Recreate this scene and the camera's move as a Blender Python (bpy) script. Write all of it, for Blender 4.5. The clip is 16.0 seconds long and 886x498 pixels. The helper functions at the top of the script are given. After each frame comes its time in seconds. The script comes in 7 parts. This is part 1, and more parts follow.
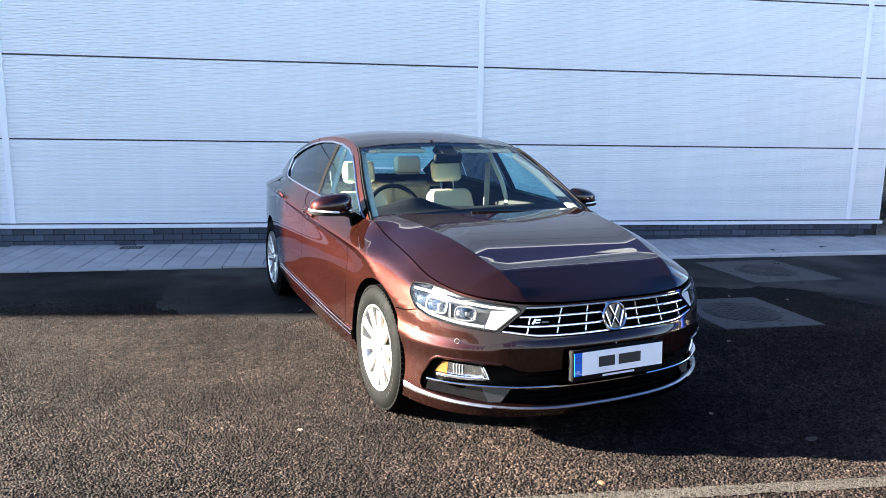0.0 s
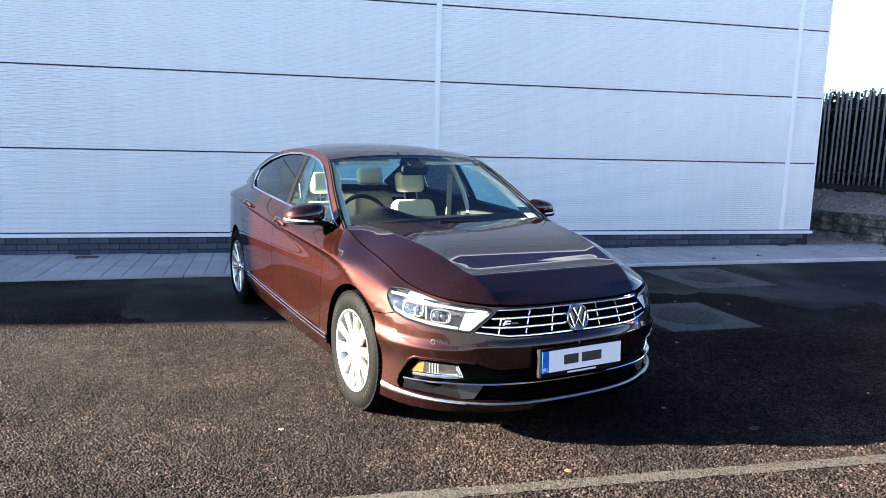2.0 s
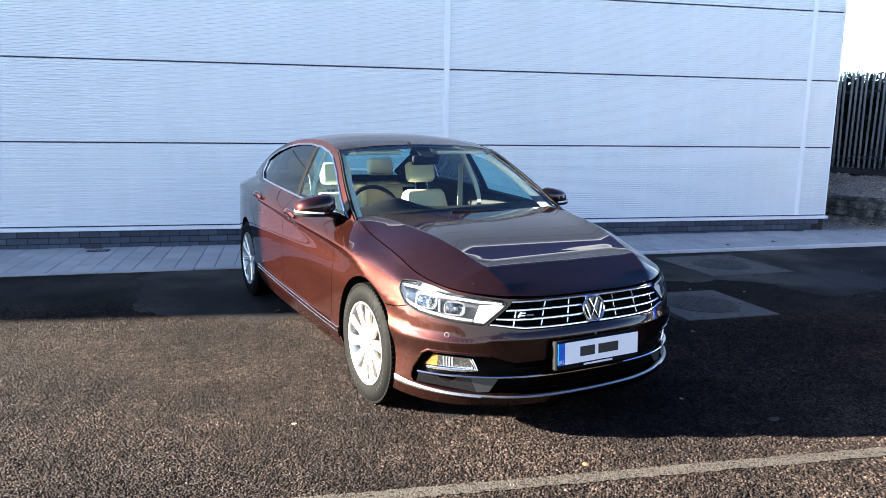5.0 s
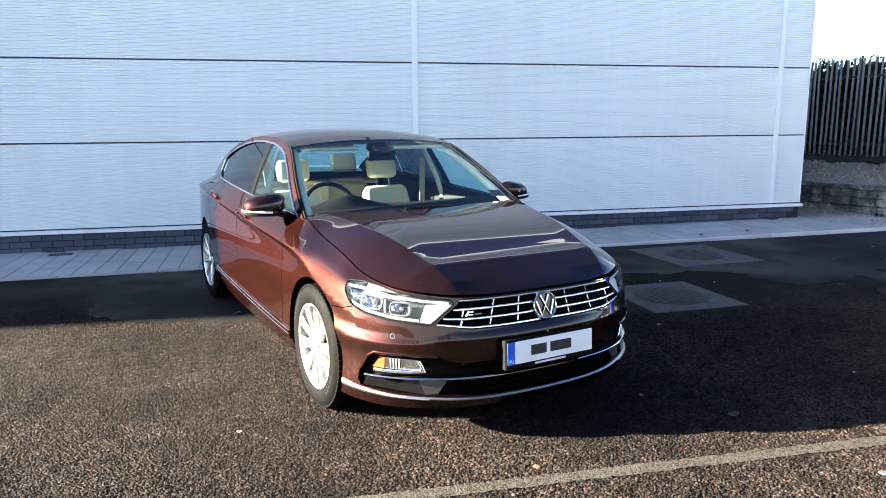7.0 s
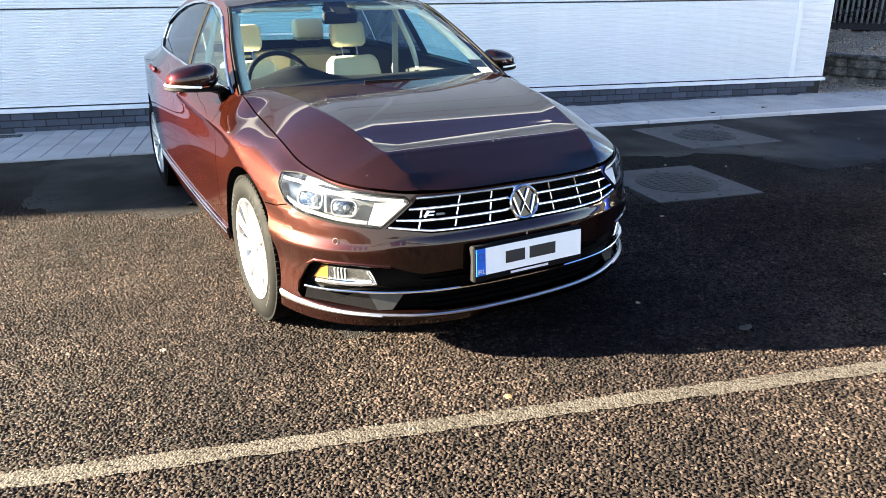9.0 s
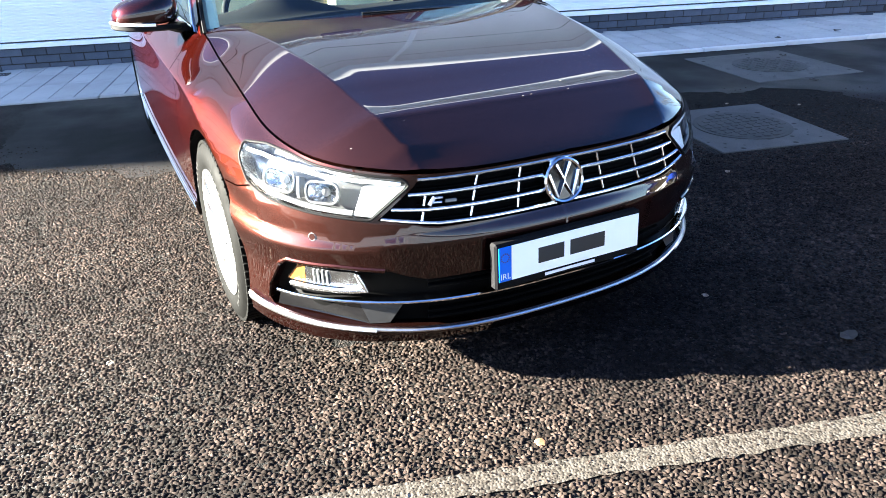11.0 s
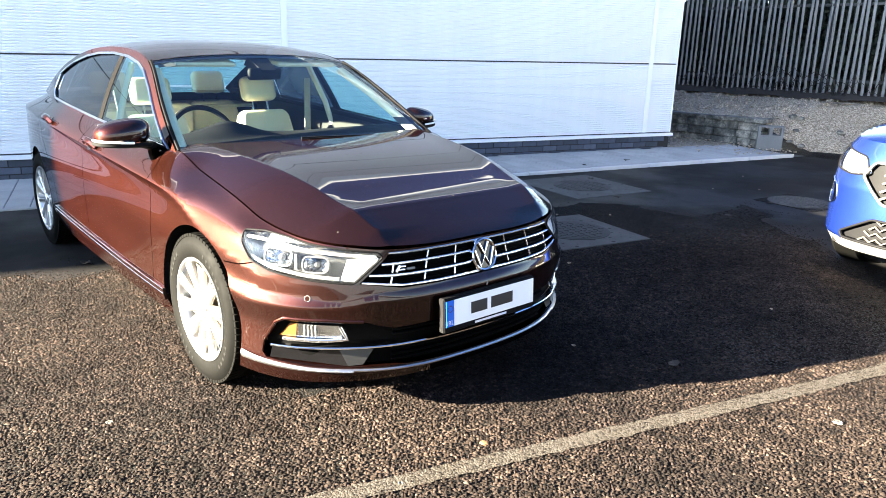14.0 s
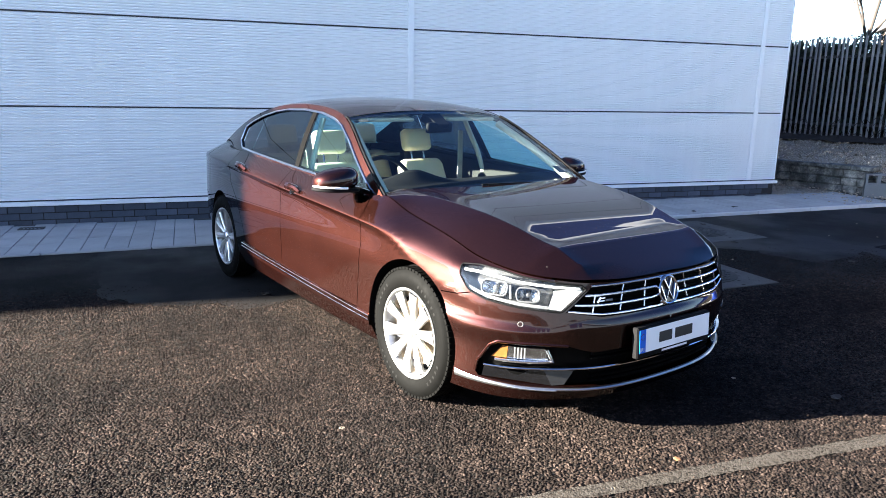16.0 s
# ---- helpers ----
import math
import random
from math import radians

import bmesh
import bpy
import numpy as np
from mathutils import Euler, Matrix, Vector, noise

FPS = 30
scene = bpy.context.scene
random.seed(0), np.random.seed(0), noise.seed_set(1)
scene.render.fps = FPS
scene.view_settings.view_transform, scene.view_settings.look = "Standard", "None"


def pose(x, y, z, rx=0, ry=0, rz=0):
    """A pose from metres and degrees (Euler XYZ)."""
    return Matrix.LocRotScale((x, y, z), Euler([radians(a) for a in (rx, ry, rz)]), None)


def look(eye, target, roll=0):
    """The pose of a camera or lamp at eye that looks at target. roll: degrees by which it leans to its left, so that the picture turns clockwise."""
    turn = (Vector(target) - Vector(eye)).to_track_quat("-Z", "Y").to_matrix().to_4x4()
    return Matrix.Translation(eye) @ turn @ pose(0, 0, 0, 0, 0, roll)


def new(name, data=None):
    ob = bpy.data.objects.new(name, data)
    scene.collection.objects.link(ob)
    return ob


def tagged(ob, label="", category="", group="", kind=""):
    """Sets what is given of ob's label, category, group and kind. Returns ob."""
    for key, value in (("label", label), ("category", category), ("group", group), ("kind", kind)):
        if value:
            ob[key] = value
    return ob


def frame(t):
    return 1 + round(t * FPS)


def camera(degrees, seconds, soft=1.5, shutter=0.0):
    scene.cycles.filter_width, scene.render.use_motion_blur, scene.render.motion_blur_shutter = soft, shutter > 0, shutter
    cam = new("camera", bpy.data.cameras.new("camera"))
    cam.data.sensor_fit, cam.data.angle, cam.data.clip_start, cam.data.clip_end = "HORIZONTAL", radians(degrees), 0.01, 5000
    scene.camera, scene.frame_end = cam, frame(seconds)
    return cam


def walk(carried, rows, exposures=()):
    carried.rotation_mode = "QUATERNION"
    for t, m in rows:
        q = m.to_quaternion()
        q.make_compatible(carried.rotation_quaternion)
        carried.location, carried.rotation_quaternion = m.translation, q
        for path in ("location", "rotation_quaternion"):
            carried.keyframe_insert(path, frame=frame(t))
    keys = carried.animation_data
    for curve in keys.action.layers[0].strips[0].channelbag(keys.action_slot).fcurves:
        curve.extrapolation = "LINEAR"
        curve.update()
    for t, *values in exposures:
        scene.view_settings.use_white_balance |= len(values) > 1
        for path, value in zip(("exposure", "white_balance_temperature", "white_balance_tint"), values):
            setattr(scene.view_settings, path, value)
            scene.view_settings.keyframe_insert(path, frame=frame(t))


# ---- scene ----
cam = camera(63.3, 16.0, soft=0.5)
PATH = [
    (0, (0.52, 0.045, 1.486), (0.825, 1.992, 1.146), 0.9),
    (0.5, (0.537, -0.058, 1.485), (0.779, 1.901, 1.163), -1.1),
    (1, (0.559, -0.146, 1.499), (0.815, 1.814, 1.193), -1.1),
    (1.5, (0.464, -0.194, 1.517), (0.802, 1.744, 1.158), 0.5),
    (2, (0.341, -0.148, 1.502), (0.793, 1.776, 1.194), 1.5),
    (2.5, (0.32, -0.113, 1.479), (0.765, 1.818, 1.211), 1.1),
    (3, (0.398, -0.058, 1.486), (0.837, 1.873, 1.209), -0.1),
    (5.5, (0.333, -0.089, 1.507), (0.761, 1.833, 1.151), 1.0),
    (6, (0.37, -0.038, 1.497), (0.929, 1.85, 1.144), 2.0),
    (6.5, (0.482, -0.026, 1.494), (0.969, 1.883, 1.154), 1.0),
    (7, (0.564, -0.017, 1.503), (1.02, 1.897, 1.148), -0.3),
    (7.5, (0.646, 0.022, 1.495), (1.103, 1.916, 1.041), -1.8),
    (8, (0.709, 0.133, 1.463), (1.114, 2.011, 0.905), -0.7),
    (8.5, (0.772, 0.384, 1.436), (1.193, 2.245, 0.837), 0.0),
    (9, (0.888, 0.559, 1.408), (1.315, 2.391, 0.729), -0.5),
    (9.2, (0.939, 0.643, 1.398), (1.284, 2.472, 0.664), -1.4),
    (11.3, (1.111, 1.258, 1.362), (1.43, 3.026, 0.482), -1.8),
    (11.5, (1.103, 1.228, 1.376), (1.458, 2.985, 0.489), -1.0),
    (12, (1.079, 1.07, 1.396), (1.438, 2.848, 0.553), -0.2),
    (12.5, (1.005, 0.881, 1.423), (1.33, 2.674, 0.598), -1.5),
    (13, (0.804, 0.812, 1.429), (1.136, 2.643, 0.695), -1.1),
    (13.5, (0.599, 0.755, 1.437), (1.245, 2.52, 0.754), -0.8),
    (13.7, (0.52, 0.68, 1.46), (1.288, 2.413, 0.822), 2.0),
    (14, (0.448, 0.628, 1.451), (1.269, 2.367, 0.903), 1.5),
    (14.5, (0.269, 0.451, 1.482), (0.914, 2.293, 1.044), -3.0),
    (15, (0.134, 0.424, 1.492), (0.68, 2.308, 1.098), -1.8),
    (15.5, (-0.101, 0.439, 1.512), (0.494, 2.304, 1.103), -0.4),
    (16, (-0.235, 0.472, 1.499), (0.422, 2.311, 1.067), 1.1),
]
EXPOSURES = [(0.0, 4.64, 5800, 4), (3.0, 4.51, 5850, 4), (6.0, 4.63, 5800, 4), (7.5, 4.71, 6410, 1), (8.5, 4.97, 6660, 1), (9.2, 5.11, 6510, 1), (11.5, 5.38, 5610, 1), (12.5, 5.25, 5760, 1), (13.5, 5.08, 6410, 1), (14.0, 5.22, 6460, 1), (14.5, 4.7, 6360, 1), (15.0, 4.46, 5750, 4), (16.0, 4.4, 5750, 4)]
walk(cam, [(t, look(eye, target, roll)) for t, eye, target, roll in PATH], EXPOSURES)

# ---- light ----
SUN_DIR = Vector((-0.950, 0.140, 0.276)).normalized()
world = bpy.data.worlds.new("sky")
scene.world = world
world.use_nodes = True
wn = world.node_tree.nodes
sky = wn.new("ShaderNodeTexSky")
sky.sky_type, sky.sun_disc = "NISHITA", False
sky.air_density, sky.dust_density, sky.ozone_density = 0.22, 1.6, 0.9
sky.sun_elevation = math.asin(SUN_DIR.z)
sky.sun_rotation = math.atan2(SUN_DIR.x, SUN_DIR.y)
wn["Background"].inputs[1].default_value = 0.05
wl = world.node_tree.links
geo, sep, fall, haze = wn.new("ShaderNodeTexCoord"), wn.new("ShaderNodeSeparateXYZ"), wn.new("ShaderNodeMapRange"), wn.new("ShaderNodeMix")
haze.data_type = "RGBA"
fall.interpolation_type = "SMOOTHERSTEP"
for k, v in ((1, 0.0), (2, 0.42), (3, 1.0), (4, 0.0)):
    fall.inputs[k].default_value = v
haze.inputs[7].default_value = (2.60, 3.40, 3.85, 1)
wl.new(geo.outputs["Generated"], sep.inputs[0])
wl.new(sep.outputs[2], fall.inputs[0])
dim = wn.new("ShaderNodeMix")
dim.data_type, dim.blend_type = "RGBA", "MULTIPLY"
dim.inputs[0].default_value, dim.inputs[7].default_value = 1.0, (0.37, 0.465, 0.63, 1)
wl.new(sky.outputs[0], dim.inputs[6])
wl.new(fall.outputs[0], haze.inputs[0])
wl.new(dim.outputs[2], haze.inputs[6])
wl.new(haze.outputs[2], wn["Background"].inputs[0])
sun = new("sun", bpy.data.lights.new("sun", "SUN"))
sun.data.energy, sun.data.angle, sun.data.color = 5.0, radians(0.5), (1.0, 0.84, 0.66)
sun.matrix_world = look((0, 0, 30), Vector((0, 0, 30)) - SUN_DIR)


# ---- materials ----
class Mat:
    """A small wrapper to wire node materials."""

    def __init__(self, name):
        self.m = bpy.data.materials.new(name)
        self.m.use_nodes = True
        self.t = self.m.node_tree
        self.b = self.t.nodes["Principled BSDF"]
        self.out = self.t.nodes["Material Output"]

    def n(self, kind, **kw):
        node = self.t.nodes.new(kind)
        for k, v in kw.items():
            node.inputs[k.replace("_", " ")].default_value = v
        return node

    def l(self, a, b):
        self.t.links.new(a, b)

    def coords(self, scale=(1, 1, 1)):
        tc, mp = self.n("ShaderNodeTexCoord"), self.n("ShaderNodeMapping")
        mp.inputs["Scale"].default_value = scale
        self.l(tc.outputs["Object"], mp.inputs[0])
        return mp.outputs[0]

    def noise(self, vec, scale, detail=4.0, rough=0.55):
        nz = self.n("ShaderNodeTexNoise", Scale=scale, Detail=detail, Roughness=rough)
        self.l(vec, nz.inputs["Vector"])
        return nz.outputs["Fac"]

    def ramp(self, fac, stops):
        r = self.n("ShaderNodeValToRGB")
        e = r.color_ramp.elements
        while len(e) < len(stops):
            e.new(0.5)
        for el, (p, c) in zip(e, stops):
            el.position = p
            el.color = (*c, 1) if len(c) == 3 else c
        self.l(fac, r.inputs[0])
        return r.outputs[0]

    def mix(self, fac, a, b, kind="MIX"):
        mx = self.n("ShaderNodeMix")
        mx.data_type, mx.blend_type = "RGBA", kind
        for sock, v in ((0, fac), (6, a), (7, b)):
            if isinstance(v, (int, float)):
                mx.inputs[sock].default_value = v
            elif isinstance(v, tuple):
                mx.inputs[sock].default_value = (*v, 1)
            else:
                self.l(v, mx.inputs[sock])
        return mx.outputs[2]

    def bump(self, height, strength=0.3, dist=0.01, normal=None):
        bp = self.n("ShaderNodeBump", Strength=strength, Distance=dist)
        self.l(height, bp.inputs["Height"])
        if normal is not None:
            self.l(normal, bp.inputs["Normal"])
        return bp.outputs[0]

    def set(self, **kw):
        for k, v in kw.items():
            s = self.b.inputs[k.replace("_", " ")]
            if isinstance(v, (int, float)):
                s.default_value = v
            elif isinstance(v, tuple):
                s.default_value = (*v, 1) if len(v) == 3 else v
            else:
                self.l(v, s)
        return self.m


def simple(name, colour, rough=0.5, metal=0.0, var=0.12, scale=40.0, bump=0.0, coat=0.0, **kw):
    """A plain surface with a little tone and gloss variation at two scales."""
    q = Mat(name)
    v = q.coords()
    f = q.mix(0.5, q.noise(v, scale), q.noise(v, scale * 0.12, 3.0))
    lo = tuple(max(0.0, c * (1 - var)) for c in colour)
    hi = tuple(min(1.0, c * (1 + var)) for c in colour)
    col = q.ramp(f, [(0.3, lo), (0.7, hi)])
    rr = q.ramp(f, [(0.3, (rough * 0.85,) * 3), (0.7, (min(1, rough * 1.15),) * 3)])
    q.set(Base_Color=col, Roughness=rr, Metallic=metal, Coat_Weight=coat, **kw)
    if bump:
        q.set(Normal=q.bump(q.noise(v, scale * 2), bump, 0.002))
    return q.m


def paint(name, colour, edge, metal=0.75):
    """Metallic car paint: fine flakes under a clear coat, light dust."""
    q = Mat(name)
    v = q.coords()
    flake = q.n("ShaderNodeTexVoronoi", Scale=900.0)
    q.l(v, flake.inputs["Vector"])
    dust = q.noise(v, 3.0, 6.0)
    col = q.mix(flake.outputs["Color"], colour, edge)
    q.set(Base_Color=col, Metallic=metal, Roughness=q.ramp(dust, [(0.3, (0.43,) * 3), (0.8, (0.48,) * 3)]), Coat_Weight=1.0,
          Coat_Roughness=q.ramp(dust, [(0.35, (0.018,) * 3), (0.8, (0.035,) * 3)]), Coat_IOR=1.5, Specular_Tint=(0.12, 0.06, 0.05))
    return q.m


def glass(name, tint, f0=0.04):
    """A thin pane: clear or tinted, with a mirror sheen that grows at grazing angles from either side."""
    q = Mat(name)
    tr = q.n("ShaderNodeBsdfTransparent")
    tr.inputs[0].default_value = (*tint, 1)
    gl = q.n("ShaderNodeBsdfGlossy", Roughness=0.01)
    lw = q.n("ShaderNodeLayerWeight", Blend=0.5)
    pw, sc = q.n("ShaderNodeMath"), q.n("ShaderNodeMath")
    pw.operation, sc.operation = "POWER", "MULTIPLY_ADD"
    pw.inputs[1].default_value = 5.0
    sc.inputs[1].default_value, sc.inputs[2].default_value = 1.0 - f0, f0
    q.l(lw.outputs["Facing"], pw.inputs[0])
    q.l(pw.outputs[0], sc.inputs[0])
    mx = q.n("ShaderNodeMixShader")
    q.l(sc.outputs[0], mx.inputs[0])
    q.l(tr.outputs[0], mx.inputs[1])
    q.l(gl.outputs[0], mx.inputs[2])
    q.l(mx.outputs[0], q.out.inputs[0])
    return q.m


def asphalt_material():
    """Coarse open asphalt: light and dark chips with black gaps, clumps, damp patches."""
    q = Mat("asphalt")
    v = q.coords()
    chips = q.n("ShaderNodeTexVoronoi", Scale=95.0)
    q.l(v, chips.inputs["Vector"])
    fine = q.n("ShaderNodeTexVoronoi", Scale=260.0)
    q.l(v, fine.inputs["Vector"])
    tone = q.ramp(chips.outputs["Color"], [(0.15, (0.0032, 0.0024, 0.0021)), (0.42, (0.0090, 0.0068, 0.0060)), (0.68, (0.024, 0.0180, 0.0157)), (0.95, (0.080, 0.060, 0.052))])
    gap = q.ramp(chips.outputs["Distance"], [(0.22, (1, 1, 1)), (0.46, (0.04, 0.04, 0.045))])
    c = q.mix(1.0, tone, gap, "MULTIPLY")
    clump = q.ramp(q.noise(v, 24.0, 5.0, 0.75), [(0.36, (0.22,) * 3), (0.50, (0.85,) * 3), (0.66, (1.9, 1.85, 1.75))])
    c = q.mix(1.0, c, clump, "MULTIPLY")
    patch = q.ramp(q.noise(v, 0.8, 5.0), [(0.35, (0.74, 0.73, 0.73)), (0.65, (1.15, 1.12, 1.07))])
    c = q.mix(1.0, c, patch, "MULTIPLY")
    stain = q.ramp(q.noise(v, 0.27, 3.0), [(0.52, (1, 1, 1)), (0.66, (0.70, 0.70, 0.72))])
    c = q.mix(1.0, c, stain, "MULTIPLY")
    h = q.mix(0.4, q.ramp(chips.outputs["Distance"], [(0.0, (1, 1, 1)), (0.6, (0, 0, 0))]), q.mix(0.5, q.ramp(fine.outputs["Distance"], [(0.0, (1, 1, 1)), (0.7, (0, 0, 0))]), q.noise(v, 60.0, 4.0, 0.7)))
    return q.set(Base_Color=c, Roughness=q.ramp(q.noise(v, 0.55, 4.0), [(0.42, (0.9,) * 3), (0.64, (0.55,) * 3)]), Specular_IOR_Level=0.14, Normal=q.bump(h, 1.0, 0.009))


def concrete_material(name, lo, hi, speck=0.5, rnd=0.15):
    q = Mat(name)
    v = q.coords()
    oi = q.n("ShaderNodeObjectInfo")
    f = q.mix(0.45, q.noise(v, 5.0, 6.0), q.noise(v, 160.0, 3.0))
    c = q.ramp(f, [(0.3, lo), (0.7, hi)])
    c = q.mix(1.0, c, q.ramp(oi.outputs["Random"], [(0.0, (1 - rnd,) * 3), (1.0, (1 + rnd,) * 3)]), "MULTIPLY")
    st = q.ramp(q.noise(v, 1.3, 5.0), [(0.45, (1, 1, 1)), (0.75, (1 - 0.4 * speck,) * 3)])
    c = q.mix(1.0, c, st, "MULTIPLY")
    return q.set(Base_Color=c, Roughness=0.85, Normal=q.bump(f, 0.35, 0.004))


def cladding_material(name, colour):
    q = Mat(name)
    v = q.coords()
    big = q.noise(v, 0.5, 5.0)
    streak = q.noise(q.coords((3.0, 3.0, 0.25)), 2.2, 5.0)
    f = q.mix(0.5, big, streak)
    lo, hi = tuple(c * 0.965 for c in colour), tuple(min(1.0, c * 1.03) for c in colour)
    return q.set(Base_Color=q.ramp(f, [(0.35, lo), (0.65, hi)]), Roughness=q.ramp(big, [(0.3, (0.42,) * 3), (0.7, (0.52,) * 3)]), Specular_IOR_Level=0.4)


def gravel_material():
    q = Mat("gravel")
    v = q.coords()
    vo = q.n("ShaderNodeTexVoronoi", Scale=46.0)
    q.l(v, vo.inputs["Vector"])
    c = q.ramp(vo.outputs["Color"], [(0.0, (0.30, 0.24, 0.175)), (0.5, (0.58, 0.49, 0.375)), (1.0, (0.80, 0.70, 0.56))])
    c = q.mix(1.0, c, q.ramp(vo.outputs["Distance"], [(0.35, (1, 1, 1)), (0.7, (0.5, 0.47, 0.43))]), "MULTIPLY")
    c = q.mix(1.0, c, q.ramp(q.noise(v, 1.1), [(0.35, (0.8, 0.8, 0.8)), (0.7, (1.1, 1.1, 1.1))]), "MULTIPLY")
    h = q.ramp(vo.outputs["Distance"], [(0.0, (1, 1, 1)), (0.7, (0, 0, 0))])
    return q.set(Base_Color=c, Roughness=0.9, Normal=q.bump(h, 1.0, 0.02))


M_ASPHALT = asphalt_material()
M_CLAD = cladding_material("cladding_white", (0.83, 0.84, 0.855))
M_TRIM = cladding_material("flashing_white", (0.86, 0.865, 0.875))
M_BRICK = concrete_material("blue_brick", (0.040, 0.049, 0.070), (0.090, 0.106, 0.145), 0.3, 0.32)
M_MORTAR = simple("mortar", (0.018, 0.018, 0.020), 0.9)
M_PAVER = concrete_material("concrete_paver", (0.28, 0.282, 0.282), (0.41, 0.41, 0.405), 0.4, 0.10)
M_KERBGREY = concrete_material("weathered_kerb", (0.27, 0.27, 0.267), (0.38, 0.378, 0.37), 0.5, 0.1)
M_KERB = concrete_material("kerb_concrete", (0.52, 0.52, 0.51), (0.66, 0.66, 0.645), 0.4, 0.06)


def slab_material():
    """Worn concrete strewn with dark blotches of moss and leaf dirt."""
    q = Mat("manhole_concrete")
    v = q.coords()
    f = q.mix(0.45, q.noise(v, 5.0, 6.0), q.noise(v, 160.0, 3.0))
    c = q.ramp(f, [(0.3, (0.046, 0.046, 0.045)), (0.7, (0.098, 0.097, 0.094))])
    vo = q.n("ShaderNodeTexVoronoi", Scale=17.0)
    q.l(v, vo.inputs["Vector"])
    size = q.mix(1.0, vo.outputs["Distance"], q.ramp(vo.outputs["Color"], [(0.35, (4.0,) * 3), (0.75, (1.0,) * 3)]), "MULTIPLY")
    c = q.mix(1.0, c, q.ramp(size, [(0.22, (0.16, 0.15, 0.15)), (0.36, (1, 1, 1))]), "MULTIPLY")
    return q.set(Base_Color=c, Roughness=0.85, Specular_IOR_Level=0.3, Normal=q.bump(f, 0.4, 0.004))


M_SLAB = slab_material()
M_COVER = concrete_material("worn_iron_cover", (0.022, 0.022, 0.0215), (0.055, 0.054, 0.052), 0.6, 0.1)
M_IRON = simple("cast_iron", (0.07, 0.068, 0.066), 0.6, 0.6, 0.25, 60, 0.4)
M_GRAVEL = gravel_material()
# dark earth, which also colours the painted shade inside the hedge
M_SOIL_AND_SHADE = simple("dark_soil_and_hedge_shade", (0.035, 0.026, 0.02), 0.95, 0, 0.4, 25, 0.6)


def stone_material():
    """Weathered walling stone with dark moss blotches and pale lichen."""
    q = Mat("mossy_stone")
    v = q.coords()
    big, fine = q.noise(v, 6.0, 7.0, 0.7), q.noise(v, 60.0, 4.0)
    c = q.ramp(big, [(0.36, (0.035, 0.036, 0.030)), (0.48, (0.12, 0.115, 0.10)), (0.66, (0.40, 0.375, 0.32))])
    c = q.mix(1.0, c, q.ramp(fine, [(0.3, (0.65,) * 3), (0.7, (1.25,) * 3)]), "MULTIPLY")
    return q.set(Base_Color=c, Roughness=0.9, Normal=q.bump(q.mix(0.5, big, fine), 0.7, 0.012))


M_STONE = stone_material()
M_BLOCK = concrete_material("grey_block", (0.13, 0.13, 0.128), (0.22, 0.218, 0.21), 0.4, 0.1)
M_STEEL = simple("weathered_galvanised_steel", (0.24, 0.236, 0.23), 0.65, 0.35, 0.25, 12)
M_LEAF = simple("dark_ivy_leaf", (0.022, 0.03, 0.014), 0.75, 0, 0.5, 8)
M_BARK = simple("grey_bark", (0.035, 0.029, 0.025), 0.9, 0, 0.3, 20, 0.5)
# brick darkened to read as the house's shaded side, although the sun strikes it
M_RENDER = simple("far_brick_shade_side", (0.085, 0.068, 0.058), 0.9)
# render of the unseen block opposite, its tone set for the light it bounces
M_BOUNCE = simple("grey_bounce_render", (0.30, 0.34, 0.40), 0.9, 0, 0.12, 2)
M_ROOF = simple("far_slate_roof", (0.022, 0.022, 0.024), 0.8)
M_BOARD = simple("weathered_timber", (0.14, 0.12, 0.10), 0.85, 0, 0.3, 30, 0.4)
M_DEADLEAF = simple("dark_dead_leaf", (0.022, 0.017, 0.013), 0.85, 0, 0.4)
M_DRYLEAF = simple("dry_leaf", (0.16, 0.075, 0.03), 0.8, 0, 0.3)

M_PAINT = paint("brown_metallic_paint", (0.0125, 0.0043, 0.0034), (0.026, 0.0090, 0.0069), 0.97)
M_BLUECAR = paint("blue_metallic_paint", (0.004, 0.012, 0.085), (0.010, 0.024, 0.15), 0.8)
M_CHROME = simple("chrome", (0.86, 0.86, 0.87), 0.07, 1.0, 0.03, 30)
M_BLACKGLOSS = simple("gloss_black_plastic", (0.0025, 0.0025, 0.003), 0.12, 0, 0.2, 30, 0, 0.5)
M_BLACK = simple("matt_black_plastic", (0.004, 0.004, 0.0045), 0.6, 0, 0.3, 60, Specular_IOR_Level=0.06)
M_RUBBER = simple("tyre_rubber", (0.0016, 0.0016, 0.0015), 0.72, 0, 0.3, 30, 0.25, Specular_IOR_Level=0.045)
M_TREADWALL = simple("tyre_lettering", (0.0036, 0.0035, 0.0034), 0.6, Specular_IOR_Level=0.10)
M_ALLOY = simple("silver_alloy", (0.56, 0.56, 0.565), 0.32, 0.9, 0.04, 30, 0, 0.4)
M_BRAKE = simple("rusty_brake_disc", (0.22, 0.17, 0.11), 0.5, 0.8, 0.3, 30)
M_CREAM = simple("cream_leather", (0.72, 0.65, 0.47), 0.55, 0, 0.08, 25, 0.15)
M_LINER = simple("pale_headliner", (0.66, 0.61, 0.49), 0.9)
M_PILLAR = simple("grey_pillar_cloth", (0.40, 0.37, 0.29), 0.9)
M_DASH = simple("black_dashboard_plastic", (0.006, 0.006, 0.0065), 0.7, 0, 0.3, 60, 0.2, Specular_IOR_Level=0.05)
M_LINING = simple("dark_door_lining", (0.014, 0.0135, 0.013), 0.7, 0, 0.2, 40, Specular_IOR_Level=0.1)
